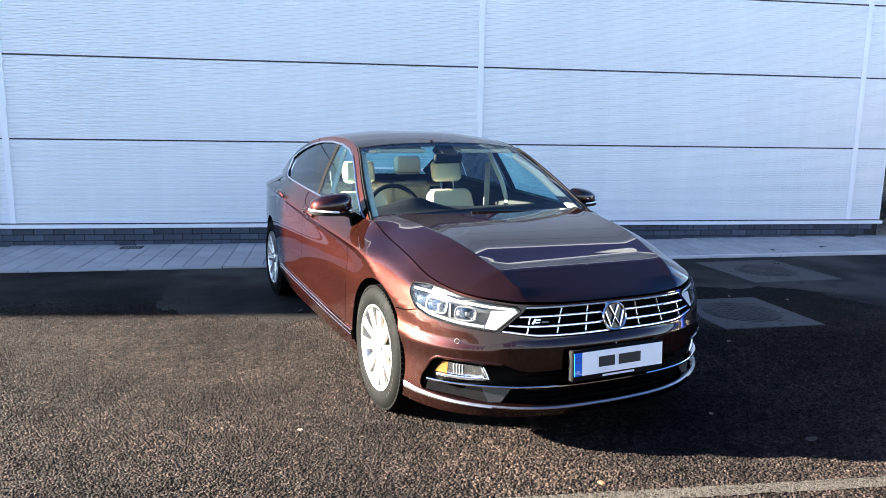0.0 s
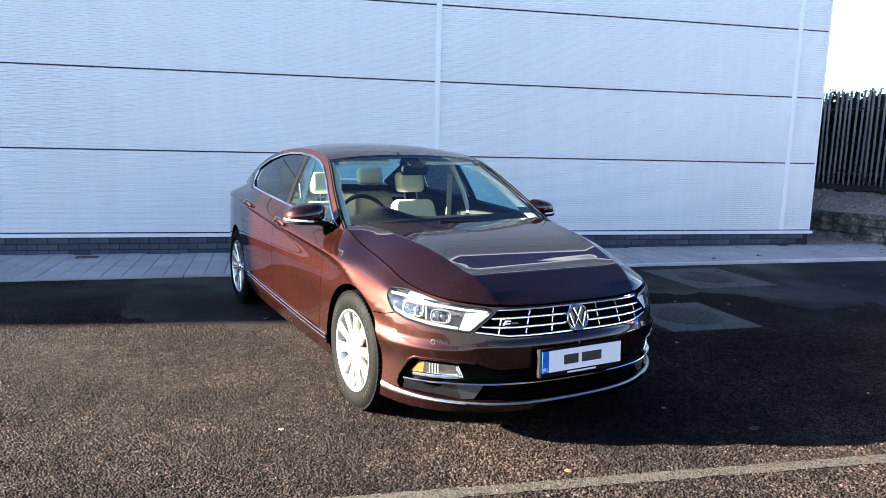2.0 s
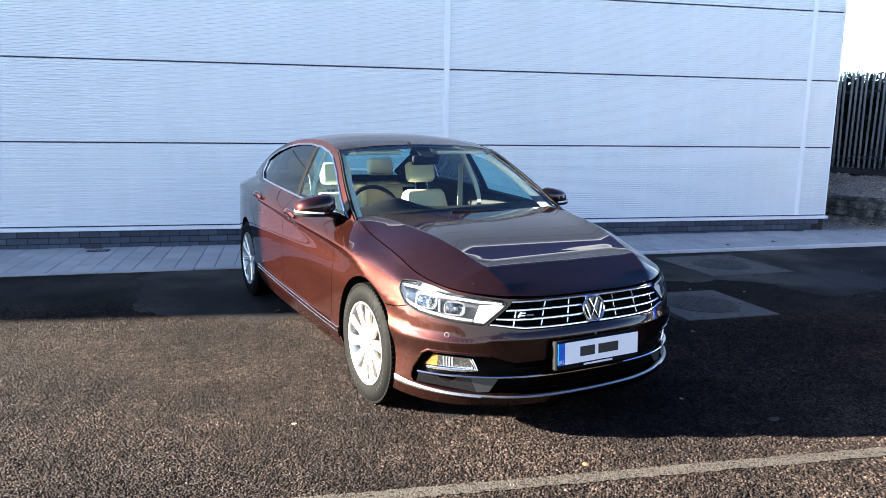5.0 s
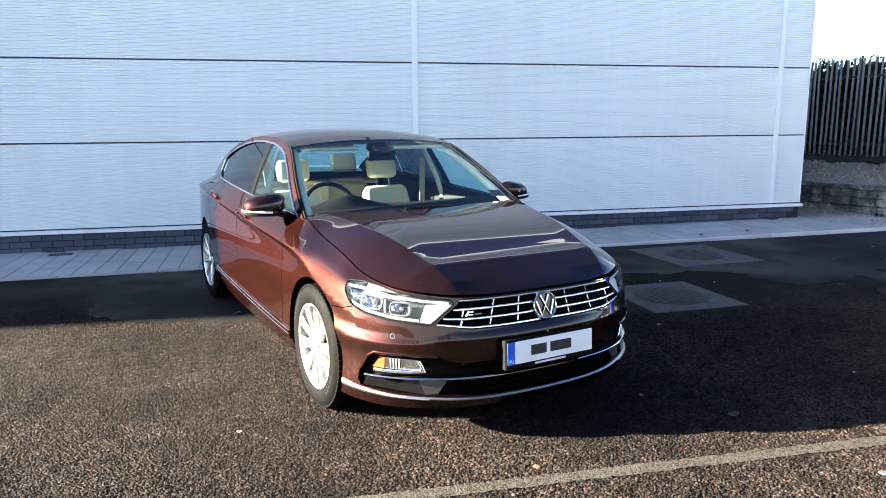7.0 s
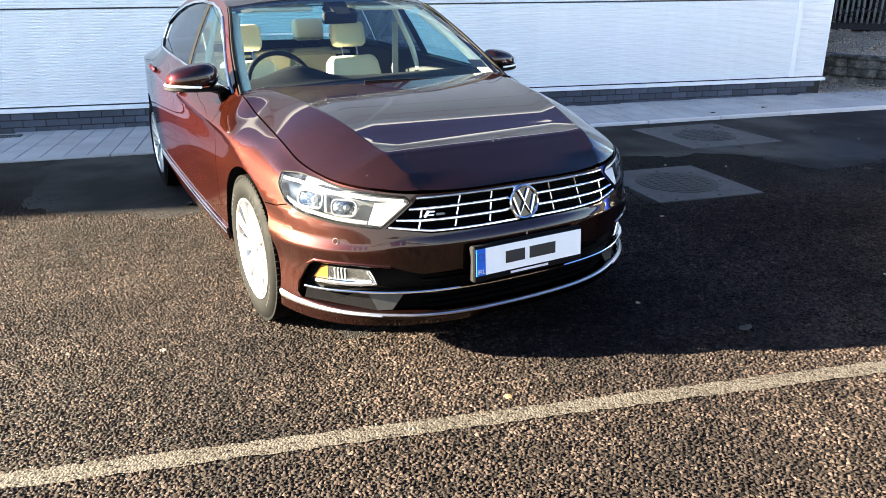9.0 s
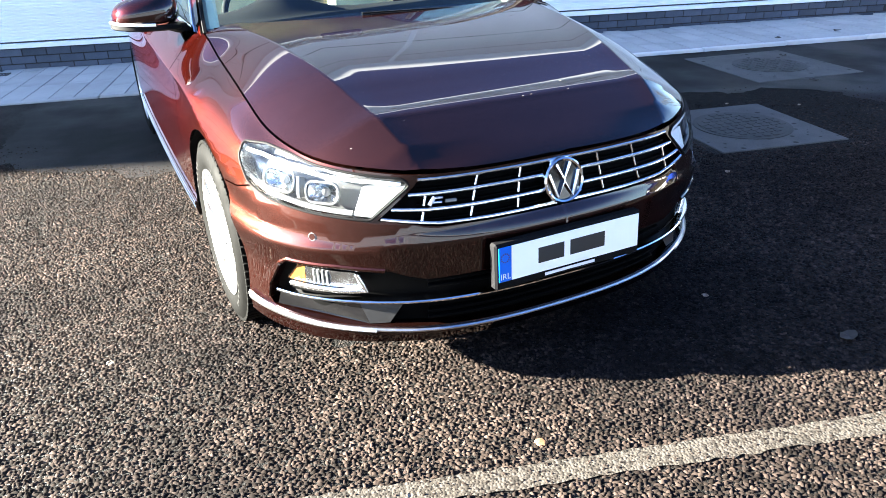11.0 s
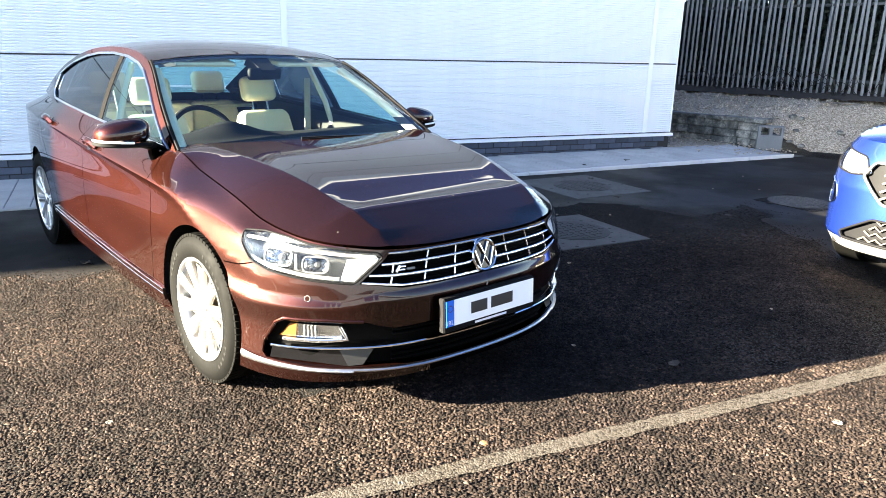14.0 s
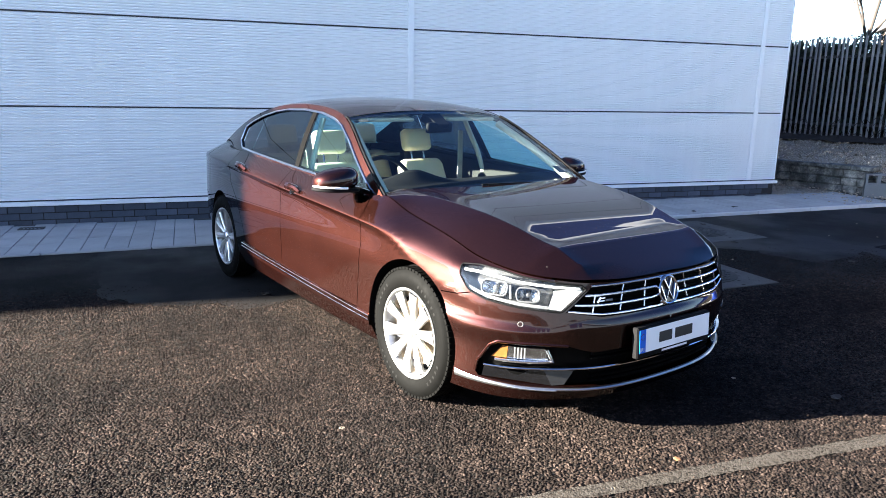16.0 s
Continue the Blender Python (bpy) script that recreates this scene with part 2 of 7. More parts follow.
M_LENS = glass("headlight_lens", (0.93, 0.95, 0.96), 0.04)
M_WINDSCREEN = glass("windscreen_glass", (0.80, 0.95, 0.92), 0.07)
M_SIDEGLASS = glass("side_window_glass", (0.50, 0.82, 0.87), 0.14)
M_PRIVACY = glass("dark_privacy_glass", (0.09, 0.12, 0.15), 0.12)
M_REFLECT = simple("reflector_chrome", (0.66, 0.67, 0.69), 0.20, 1.0, 0.04, 80)
M_LAMPGREY = simple("lamp_grey_trim", (0.16, 0.165, 0.17), 0.35, 0.3, 0.1, 40)
# black grille plastic, which also colours the shade sheet behind the panel gaps
M_GRILLE_AND_SHADE = simple("black_grille_plastic_and_gap_shade", (0.0008, 0.0008, 0.0009), 0.7, 0, 0.3, 60, Specular_IOR_Level=0.03)
M_BARCHROME = simple("satin_chrome", (0.84, 0.85, 0.87), 0.2, 1.0, 0.03, 30)
M_SATIN = simple("satin_aluminium", (0.50, 0.51, 0.53), 0.32, 1.0, 0.05, 40)
M_LAMPBOWL = simple("lamp_bowl_silver", (0.035, 0.036, 0.038), 0.4, 0.3, 0.1, 40)
M_FACET = simple("satin_dark_plastic", (0.012, 0.012, 0.013), 0.3, 0, 0.15, 40)
M_LAMPDARK = simple("lamp_dark_trim", (0.09, 0.09, 0.095), 0.3, 0.2, 0.1, 40)
M_DRL = simple("light_guide_white", (0.90, 0.91, 0.92), 0.25, 0, 0.02)
M_AMBER = simple("amber_reflector", (0.17, 0.072, 0.018), 0.2, 0.3, 0.15)
M_PLATE = simple("white_plate", (0.93, 0.93, 0.93), 0.35, 0, 0.02)
M_EUBLUE = simple("blue_plate_band", (0.01, 0.12, 0.62), 0.35, 0, 0.04)
M_BAR = simple("black_print", (0.015, 0.015, 0.016), 0.5)
M_WHITEPRINT = simple("white_print", (0.75, 0.75, 0.76), 0.5)
M_STICKER = simple("white_sticker", (0.014, 0.016, 0.018), 0.7)
M_SPECK = simple("pale_speck", (0.20, 0.19, 0.175), 0.8)
M_MIRRORGLASS = simple("mirror_glass", (0.85, 0.86, 0.87), 0.02, 1.0, 0.0)
M_HONEY = simple("brownish_grille_plastic", (0.10, 0.085, 0.065), 0.45, 0.2, 0.2)


def worn_line_material():
    """Thin worn road paint: where it is gone, the dark chips show."""
    q = Mat("worn_road_paint")
    v = q.coords()
    chips = q.n("ShaderNodeTexVoronoi", Scale=115.0)
    q.l(v, chips.inputs["Vector"])
    w = q.mix(0.5, q.noise(v, 3.5, 6.0), q.ramp(chips.outputs["Color"], [(0.0, (0,) * 3), (1.0, (1,) * 3)]))
    base = q.ramp(chips.outputs["Color"], [(0.1, (0.008, 0.007, 0.006)), (1.0, (0.06, 0.05, 0.04))])
    col = q.mix(q.ramp(w, [(0.40, (0,) * 3), (0.66, (1,) * 3)]), base, (0.046, 0.041, 0.036))
    h = q.ramp(chips.outputs["Distance"], [(0.0, (1, 1, 1)), (0.7, (0, 0, 0))])
    return q.set(Base_Color=col, Roughness=0.85, Specular_IOR_Level=0.15, Normal=q.bump(h, 0.5, 0.003))


def chip_material():
    """Bare stone tops: each chip its own tone, over patches of cleaner and dirtier ground."""
    q = Mat("asphalt_chip")
    v = q.coords()
    isl = q.n("ShaderNodeNewGeometry").outputs["Random Per Island"]
    c = q.ramp(isl, [(0.0, (0.0066, 0.0050, 0.0044)), (0.3, (0.0158, 0.0119, 0.0104)), (0.8, (0.0240, 0.0181, 0.0158)), (1.0, (0.0400, 0.0301, 0.0263))])
    c = q.mix(1.0, c, q.ramp(q.noise(v, 1.1, 5.0), [(0.35, (0.58, 0.57, 0.57)), (0.65, (1.36, 1.30, 1.20))]), "MULTIPLY")
    c = q.mix(1.0, c, q.ramp(q.noise(v, 9.0, 4.0), [(0.33, (0.55,) * 3), (0.67, (1.40,) * 3)]), "MULTIPLY")
    c = q.mix(1.0, c, q.ramp(q.noise(v, 34.0, 3.0), [(0.40, (0.55,) * 3), (0.60, (1.45,) * 3)]), "MULTIPLY")
    return q.set(Base_Color=c, Roughness=0.9, Specular_IOR_Level=0.08)


def apron_material():
    """Worn fine asphalt: grey, stained, with a low damp sheen in places."""
    q = Mat("smooth_asphalt")
    v = q.coords()
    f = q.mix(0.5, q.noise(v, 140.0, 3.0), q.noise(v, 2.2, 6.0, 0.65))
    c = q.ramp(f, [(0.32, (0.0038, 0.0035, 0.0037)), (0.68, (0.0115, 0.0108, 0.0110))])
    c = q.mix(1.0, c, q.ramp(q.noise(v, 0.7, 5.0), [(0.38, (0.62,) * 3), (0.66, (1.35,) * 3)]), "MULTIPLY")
    return q.set(Base_Color=c, Roughness=q.ramp(q.noise(v, 0.9, 4.0), [(0.38, (0.85,) * 3), (0.62, (0.55,) * 3)]), Specular_IOR_Level=0.16, Normal=q.bump(f, 0.35, 0.004))


M_PATCH = apron_material()
M_CHIP = chip_material()
M_LINE = worn_line_material()


# ---- mesh helpers ----
def empty(name, loc=(0, 0, 0), rz=0.0):
    e = new(name)
    e.matrix_world = pose(*loc, 0, 0, rz)
    return e


def mesh_ob(name, bm, mat, parent=None, label="", smooth=None):
    me = bpy.data.meshes.new(name)
    bm.to_mesh(me)
    bm.free()
    for m in mat if isinstance(mat, (list, tuple)) else (mat,):
        me.materials.append(m)
    if smooth is not None:
        me.shade_smooth()
        me.set_sharp_from_angle(angle=radians(smooth))
    ob = new(name, me)
    if parent is not None:
        ob.parent = parent
    if label:
        ob["label"] = label
    return ob


def part(name, bm, mat, parent, label="", smooth=35):
    return mesh_ob(name, bm, mat, parent, label, smooth)


def box(bm, lo, hi, m=None, bevel=0.0, seg=1):
    """A box from corner lo to corner hi, with bevelled edges."""
    lo, hi = Vector(lo), Vector(hi)
    c, s = (lo + hi) / 2, hi - lo
    r = bmesh.ops.create_cube(bm, size=1.0, matrix=Matrix.Translation(c) @ Matrix.Diagonal((*s, 1)))
    vs = r["verts"]
    if bevel > 0:
        es = list({e for v in vs for e in v.link_edges})
        b = bmesh.ops.bevel(bm, geom=es, offset=bevel, segments=seg, affect="EDGES", profile=0.5)
        vs = list({v for f in b["faces"] for v in f.verts} | {v for v in vs if v.is_valid})
    if m is not None:
        bmesh.ops.transform(bm, matrix=m, verts=vs)
    return vs


def sweep(bm, pts, section, ups=None, closed=False, caps=True):
    """Sweeps a closed section of (side, up) offsets along a line of points."""
    pts = [Vector(p) for p in pts]
    n = len(pts)
    rings = []
    for i, p in enumerate(pts):
        a = pts[(i - 1) % n] if closed or i > 0 else p
        b = pts[(i + 1) % n] if closed or i < n - 1 else p
        t = (b - a).normalized()
        up = Vector(ups[i]) if ups is not None else Vector((0, 0, 1))
        side = t.cross(up)
        side = side.normalized() if side.length > 1e-6 else Vector((1, 0, 0))
        up = side.cross(t).normalized()
        rings.append([bm.verts.new(p + side * u + up * v) for u, v in section])
    k = len(section)
    for i in range(n if closed else n - 1):
        r0, r1 = rings[i], rings[(i + 1) % n]
        for j in range(k):
            bm.faces.new((r0[j], r0[(j + 1) % k], r1[(j + 1) % k], r1[j]))
    if caps and not closed:
        bm.faces.new(rings[0][::-1])
        bm.faces.new(rings[-1])
    bmesh.ops.recalc_face_normals(bm, faces=bm.faces[:])


def circle(r, n=10, ru=None):
    return [(r * math.cos(2 * math.pi * i / n), (ru or r) * math.sin(2 * math.pi * i / n)) for i in range(n)]


def rect(w, h, c=0.0):
    """A w by h section; c cuts its corners."""
    a, b = w / 2, h / 2
    if c <= 0:
        return [(-a, -b), (a, -b), (a, b), (-a, b)]
    return [(-a + c, -b), (a - c, -b), (a, -b + c), (a, b - c), (a - c, b), (-a + c, b), (-a, b - c), (-a, -b + c)]


def lathe(bm, profile, axis="x", seg=48, centre=(0, 0, 0)):
    """Turns a profile of (radius, along) round the x axis."""
    rings = []
    for r, a in profile:
        ring = []
        for i in range(seg):
            w = 2 * math.pi * i / seg
            ring.append(bm.verts.new((centre[0] + a, centre[1] + r * math.cos(w), centre[2] + r * math.sin(w))))
        rings.append(ring)
    for r0, r1 in zip(rings, rings[1:]):
        for i in range(seg):
            bm.faces.new((r0[i], r0[(i + 1) % seg], r1[(i + 1) % seg], r1[i]))
    bmesh.ops.recalc_face_normals(bm, faces=bm.faces[:])


def grid(bm, fn, nu, nv, flip=False):
    """A sheet fn(u, v) for u, v from 0 to 1."""
    rows = [[bm.verts.new(fn(i / nu, j / nv)) for j in range(nv + 1)] for i in range(nu + 1)]
    for i in range(nu):
        for j in range(nv):
            q = (rows[i][j], rows[i + 1][j], rows[i + 1][j + 1], rows[i][j + 1])
            bm.faces.new(q[::-1] if flip else q)
    return rows


def thicken(bm, d):
    """Gives an open sheet a thickness d against its normals."""
    bmesh.ops.recalc_face_normals(bm, faces=bm.faces[:])
    bmesh.ops.solidify(bm, geom=bm.faces[:], thickness=d)


# ---- ground and building ----
def ground():
    bm = bmesh.new()
    xs = [-400, -60, -20, -8, -4, 0, 4, 8, 12, 20, 60, 400]
    ys = [-400, -60, -20, -6, 0, 3, 6, 9, 12, 20, 60, 400]
    vs = [[bm.verts.new((x, y, 0)) for y in ys] for x in xs]
    for i in range(len(xs) - 1):
        for j in range(len(ys) - 1):
            bm.faces.new((vs[i][j], vs[i + 1][j], vs[i + 1][j + 1], vs[i][j + 1]))
    return tagged(mesh_ob("ground", bm, M_ASPHALT), "coarse brown-grey asphalt of a car park", "ground", kind="structure")


ground()
WALL_Y, WALL_X0, WALL_X1, WALL_TOP, LOW_TOP, LOW_X = 9.08, -45.36, 8.17, 6.50, 4.46, -8.22
ROWS_Z = [0.259, 1.253, 2.203, 3.153, 4.103, 5.053, 6.003]
JOINTS = [-8.22, -3.18, 2.381, 7.684, 8.17]


def cladding_panel_mesh(w, h):
    """A ribbed metal sheet, w by h, standing on its origin, its face to -y."""
    bm = bmesh.new()
    n = max(2, round(h / 0.0293))
    prof = [(0.012, 0.0), (0.0, 0.004)]
    for i in range(n):
        z0 = 0.004 + (h - 0.008) * i / n
        p = (h - 0.008) / n
        prof += [(0.0, z0 + p * 0.50), (0.014, z0 + p * 0.62), (0.014, z0 + p * 0.90), (0.0, z0 + p)]
    prof += [(0.012, h)]
    a = [bm.verts.new((0, y, z)) for y, z in prof]
    b = [bm.verts.new((w, y, z)) for y, z in prof]
    for i in range(len(prof) - 1):
        bm.faces.new((a[i], b[i], b[i + 1], a[i + 1]))
    bm.normal_update()
    return bm


def building():
    bm = bmesh.new()
    box(bm, (LOW_X, WALL_Y + 0.016, 0.237), (WALL_X1 - 0.01, WALL_Y + 0.30, LOW_TOP))
    box(bm, (WALL_X1 - 0.30, WALL_Y + 0.31, 0.0), (WALL_X1 - 0.01, 24.0, LOW_TOP))
    box(bm, (LOW_X + 0.01, 23.7, 0.0), (WALL_X1 - 0.31, 24.0, LOW_TOP))
    wall = tagged(mesh_ob("wall_north", bm, M_BAR), "pale ribbed metal clad wall of a warehouse", "wall", kind="structure")
    for x0, x1 in zip(JOINTS, JOINTS[1:]):
        top = LOW_TOP
        zs = [z for z in ROWS_Z if z < top] + [top]
        for z0, z1 in zip(zs, zs[1:]):
            if z1 - z0 < 0.02:
                continue
            p = mesh_ob("cladding_panel", cladding_panel_mesh(x1 - x0 - 0.012, z1 - z0 - 0.015), M_CLAD, wall)
            p.location = (x0 + 0.006, WALL_Y, z0 + 0.0075)
    for x in JOINTS[1:-1]:
        bm = bmesh.new()
        box(bm, (x - 0.036, WALL_Y - 0.006, 0.267), (x + 0.036, WALL_Y + 0.010, LOW_TOP - 0.01), bevel=0.003)
        part("joint_cover", bm, M_TRIM, wall)
    bm = bmesh.new()
    box(bm, (WALL_X1 - 0.012, WALL_Y - 0.008, 0.267), (WALL_X1 + 0.004, WALL_Y + 0.31, LOW_TOP - 0.01), bevel=0.003)
    part("corner_flashing", bm, M_TRIM, wall)
    # the gabled hall that the low part is built against
    gable = [(WALL_X0, 0.0), (LOW_X, 0.0), (LOW_X, 6.6), (-16.5, 8.75), (-31.0, 4.95), (WALL_X0, 4.95)]
    bm = bmesh.new()
    f = [bm.verts.new((x, WALL_Y, z)) for x, z in gable]
    k = [bm.verts.new((x, 24.0, z)) for x, z in gable]
    bm.faces.new(f)
    bm.faces.new(k[::-1])
    for a in range(6):
        bm.faces.new((f[a], k[a], k[(a + 1) % 6], f[(a + 1) % 6]))
    bmesh.ops.recalc_face_normals(bm, faces=bm.faces[:])
    part("gabled_hall", bm, M_CLAD, wall, "pale gabled hall beside the low wall")
    bm = bmesh.new()
    box(bm, (WALL_X0, WALL_Y - 0.055, 0.212), (WALL_X1 + 0.02, WALL_Y + 0.012, 0.253), bevel=0.004)
    part("drip_flashing", bm, M_TRIM, wall, "white folded metal drip flashing")
    # unseen eaves, bent back to catch the sun for bright bands in the bonnet
    bm = bmesh.new()
    bend = [(0.6 * (math.cos(radians(a)) - 1), 0.6 * math.sin(radians(a))) for a in range(0, 49, 3)]
    bend += [(bend[-1][0] - 0.62, bend[-1][1] + 0.56), (bend[-1][0] - 0.80, bend[-1][1] + 0.62)]
    sweep(bm, [(LOW_X + 0.01, WALL_Y, LOW_TOP), (WALL_X1 + 0.03, WALL_Y, LOW_TOP)], bend + [(-1.1, bend[-1][1]), (-1.1, 0.0)])
    part("sun_catch_eaves", bm, M_CLAD, wall, "unseen pale metal eaves, curved back to catch sun for the bonnet's reflection", 30)
    bm = bmesh.new()
    box(bm, (LOW_X + 0.01, WALL_Y + 0.31, LOW_TOP - 0.35), (WALL_X1 - 0.31, 23.69, LOW_TOP - 0.25))
    tagged(mesh_ob("roof", bm, M_CLAD), "flat metal warehouse roof", "roof", kind="structure")
    bm = bmesh.new()
    box(bm, (WALL_X0, WALL_Y - 0.006, -0.05), (WALL_X1 - 0.02, WALL_Y + 0.2, 0.211))
    return tagged(mesh_ob("plinth", bm, M_MORTAR), "dark blue-grey engineering brick plinth under the cladding", "plinth", kind="structure")


PLINTH = building()


def kerb_y(x):
    return 7.46 + 0.036 * (x + 2.7)


def paving_fall(x):
    return -0.030 * min(1.0, max(0.0, (7.5 - x) / 6.0))


def paving():
    bm = bmesh.new()
    vs = [bm.verts.new((x, y, 0.004)) for x, y in ((-13.5, kerb_y(-13.5) + 0.02), (9.75, kerb_y(9.75) + 0.02), (9.45, 10.2), (8.2, 10.2), (8.2, 9.2), (-13.5, 9.2))]
    low = [bm.verts.new((v.co.x, v.co.y, -0.02)) for v in vs]
    bm.faces.new(vs)
    for i in range(6):
        bm.faces.new((vs[i], low[i], low[(i + 1) % 6], vs[(i + 1) % 6]))
    return tagged(mesh_ob("pavement", bm, M_SLAB), "pale concrete paving strip along the wall", "pavement", kind="structure")


PAVEMENT = paving()


def painted_line():
    bm = bmesh.new()
    rnd = random.Random(4)
    n = 640
    a, b = [], []
    for i in range(n + 1):
        x = -6.0 + 16.0 * i / n
        y = 2.655 - 0.018 * (x + 0.3) if x < 3.2 else 2.592
        a.append(bm.verts.new((x, y - 0.041 + rnd.uniform(-0.006, 0.006), 0.004)))
        b.append(bm.verts.new((x, y + 0.041 + rnd.uniform(-0.006, 0.006), 0.004)))
    for i in range(n):
        bm.faces.new((a[i], a[i + 1], b[i + 1], b[i]))
    tagged(mesh_ob("road_line", bm, M_LINE), "worn pale painted parking line on the asphalt", "road marking", kind="structure")


painted_line()


def manhole(loc, w, d, rz, slab=None):
    e = tagged(empty("manhole", loc, rz), "worn concrete surround with a round cast iron cover", "manhole", "manholes in the car park")
    bm = bmesh.new()
    box(bm, (-w / 2, -d / 2, -0.05), (w / 2, d / 2, 0.007), bevel=0.004)
    part("surround", bm, slab or M_SLAB, e)
    r = 0.31
    bm = bmesh.new()
    for rad, z in ((r, 0.0075), (r - 0.03, 0.0095)):
        bmesh.ops.create_cone(bm, cap_ends=True, segments=40, radius1=rad, radius2=rad - 0.003, depth=0.012, matrix=Matrix.Translation((0, 0, z - 0.002)))
    cover = part("cover", bm, M_COVER, e)
    bm = bmesh.new()
    for i in range(-4, 5):
        for j in range(-4, 5):
            if math.hypot(i, j) * 0.062 < r - 0.05:
                box(bm, (i * 0.062 - 0.018, j * 0.062 - 0.018, 0.012), (i * 0.062 + 0.018, j * 0.062 + 0.018, 0.017))
    tagged(part("raised_pattern", bm, M_COVER, cover), kind="stuff")
    return e


manhole((3.85, 5.36, 0), 0.86, 0.90, 3)
manhole((5.10, 6.98, 0), 1.02, 1.06, 5)
manhole((6.75, 5.55, 0), 0.64, 0.64, 10, M_ASPHALT)


def floor_drain():
    e = tagged(empty("drain_grating", (-1.80, 8.80, 0.0115)), "small black iron drain grating in the paving", "drain")
    bm = bmesh.new()
    for lo, hi in (((-0.12, -0.06, 0), (0.12, -0.045, 0.008)), ((-0.12, 0.045, 0), (0.12, 0.06, 0.008)), ((-0.12, -0.045, 0), (-0.105, 0.045, 0.008)), ((0.105, -0.045, 0), (0.12, 0.045, 0.008))):
        box(bm, lo, hi)
    part("frame", bm, M_IRON, e)
    for i in range(6):
        bm = bmesh.new()
        x = -0.09 + i * 0.036
        box(bm, (x - 0.006, -0.045, 0.001), (x + 0.006, 0.045, 0.006))
        part("bar", bm, M_IRON, e)


floor_drain()

# ---- bank, retaining wall, fence ----
FENCE_A, FENCE_B = Vector((10.45, 17.0, 0.62)), Vector((13.9, 4.2, 0.72))


def bank_z(x, y):
    """Height of the gravel bank: from the kerb edge up to the foot of the fence."""
    k = (y - FENCE_A.y) / (FENCE_B.y - FENCE_A.y)
    xf = FENCE_A.x + k * (FENCE_B.x - FENCE_A.x)
    zf = FENCE_A.z + k * (FENCE_B.z - FENCE_A.z)
    x0 = 9.25 + (10.3 - y) * 0.372 if y > 8.9 else 9.78 + (8.9 - y) * 0.75
    low = 0.43 if y > 9.0 else (0.46 * max(0.0, (y - 8.3) / 0.7) - 0.03)
    f = min(1.0, max(0.0, (x - x0) / max(0.4, xf - x0)))
    return low + (zf - low) * f ** 0.8


def bank():
    bm = bmesh.new()
    nx, ny = 46, 60
    rows = []
    for j in range(ny + 1):
        y = 17.0 - 12.8 * j / ny
        k = (y - FENCE_A.y) / (FENCE_B.y - FENCE_A.y)
        xf = FENCE_A.x + k * (FENCE_B.x - FENCE_A.x) + 0.9
        x0 = 9.27 + (10.3 - y) * 0.372 if y > 8.9 else 9.80 + (8.9 - y) * 0.75
        row = []
        for i in range(nx + 1):
            x = x0 + (xf - x0) * i / nx
            w = 0.035 * noise.noise((x * 2.1, y * 2.1, 0)) + 0.018 * noise.noise((x * 9, y * 9, 3))
            row.append(bm.verts.new((x, y, bank_z(x, y) + w * (0.3 if i == 0 else 1.0))))
        rows.append(row)
    for j in range(ny):
        for i in range(nx):
            bm.faces.new((rows[j][i], rows[j + 1][i], rows[j + 1][i + 1], rows[j][i + 1]))
    bm.normal_update()
    g = mesh_ob("gravel_bank", bm, M_GRAVEL, smooth=60)
    tagged(g, "sloping bank of pale loose gravel", "gravel", kind="structure")
    rnd = random.Random(3)
    bm = bmesh.new()
    for _ in range(1500):
        y = rnd.uniform(5.0, 13.5)
        k = (y - FENCE_A.y) / (FENCE_B.y - FENCE_A.y)
        xf = FENCE_A.x + k * (FENCE_B.x - FENCE_A.x)
        x0 = 9.3 + (10.3 - y) * 0.372 if y > 8.9 else 9.80 + (8.9 - y) * 0.75
        x = rnd.uniform(x0 + 0.05, xf)
        r = rnd.uniform(0.012, 0.045)
        m = Matrix.Translation((x, y, bank_z(x, y) + r * 0.3)) @ Euler((rnd.uniform(0, 6), rnd.uniform(0, 6), 0)).to_matrix().to_4x4() @ Matrix.Diagonal((r, r * rnd.uniform(0.6, 1), r * rnd.uniform(0.4, 0.8), 1))
        bmesh.ops.create_icosphere(bm, subdivisions=1, radius=1.0, matrix=m)
    tagged(mesh_ob("loose_stones", bm, M_GRAVEL), "loose pale stones scattered over the bank", "stones", kind="stuff")


bank()


def soil_strip():
    bm = bmesh.new()
    d = (FENCE_B - FENCE_A).normalized()
    nrm = Vector((-d.y, d.x, 0))
    rnd = random.Random(8)
    n = 90
    rows = []
    for i in range(n + 1):
        p = FENCE_A.lerp(FENCE_B, i / n)
        rows.append([bm.verts.new(p + nrm * o + Vector((0, 0, h + rnd.uniform(-0.02, 0.03)))) for o, h in ((-0.42, 0.0), (-0.25, 0.07), (0.0, 0.09), (1.2, 0.12))])
    for a, b in zip(rows, rows[1:]):
        for j in range(3):
            bm.faces.new((a[j], b[j], b[j + 1], a[j + 1]))
    bmesh.ops.recalc_face_normals(bm, faces=bm.faces[:])
    tagged(mesh_ob("soil_strip", bm, M_SOIL_AND_SHADE, smooth=60), "dark earth and leaf litter along the fence foot", "soil", kind="structure")


soil_strip()


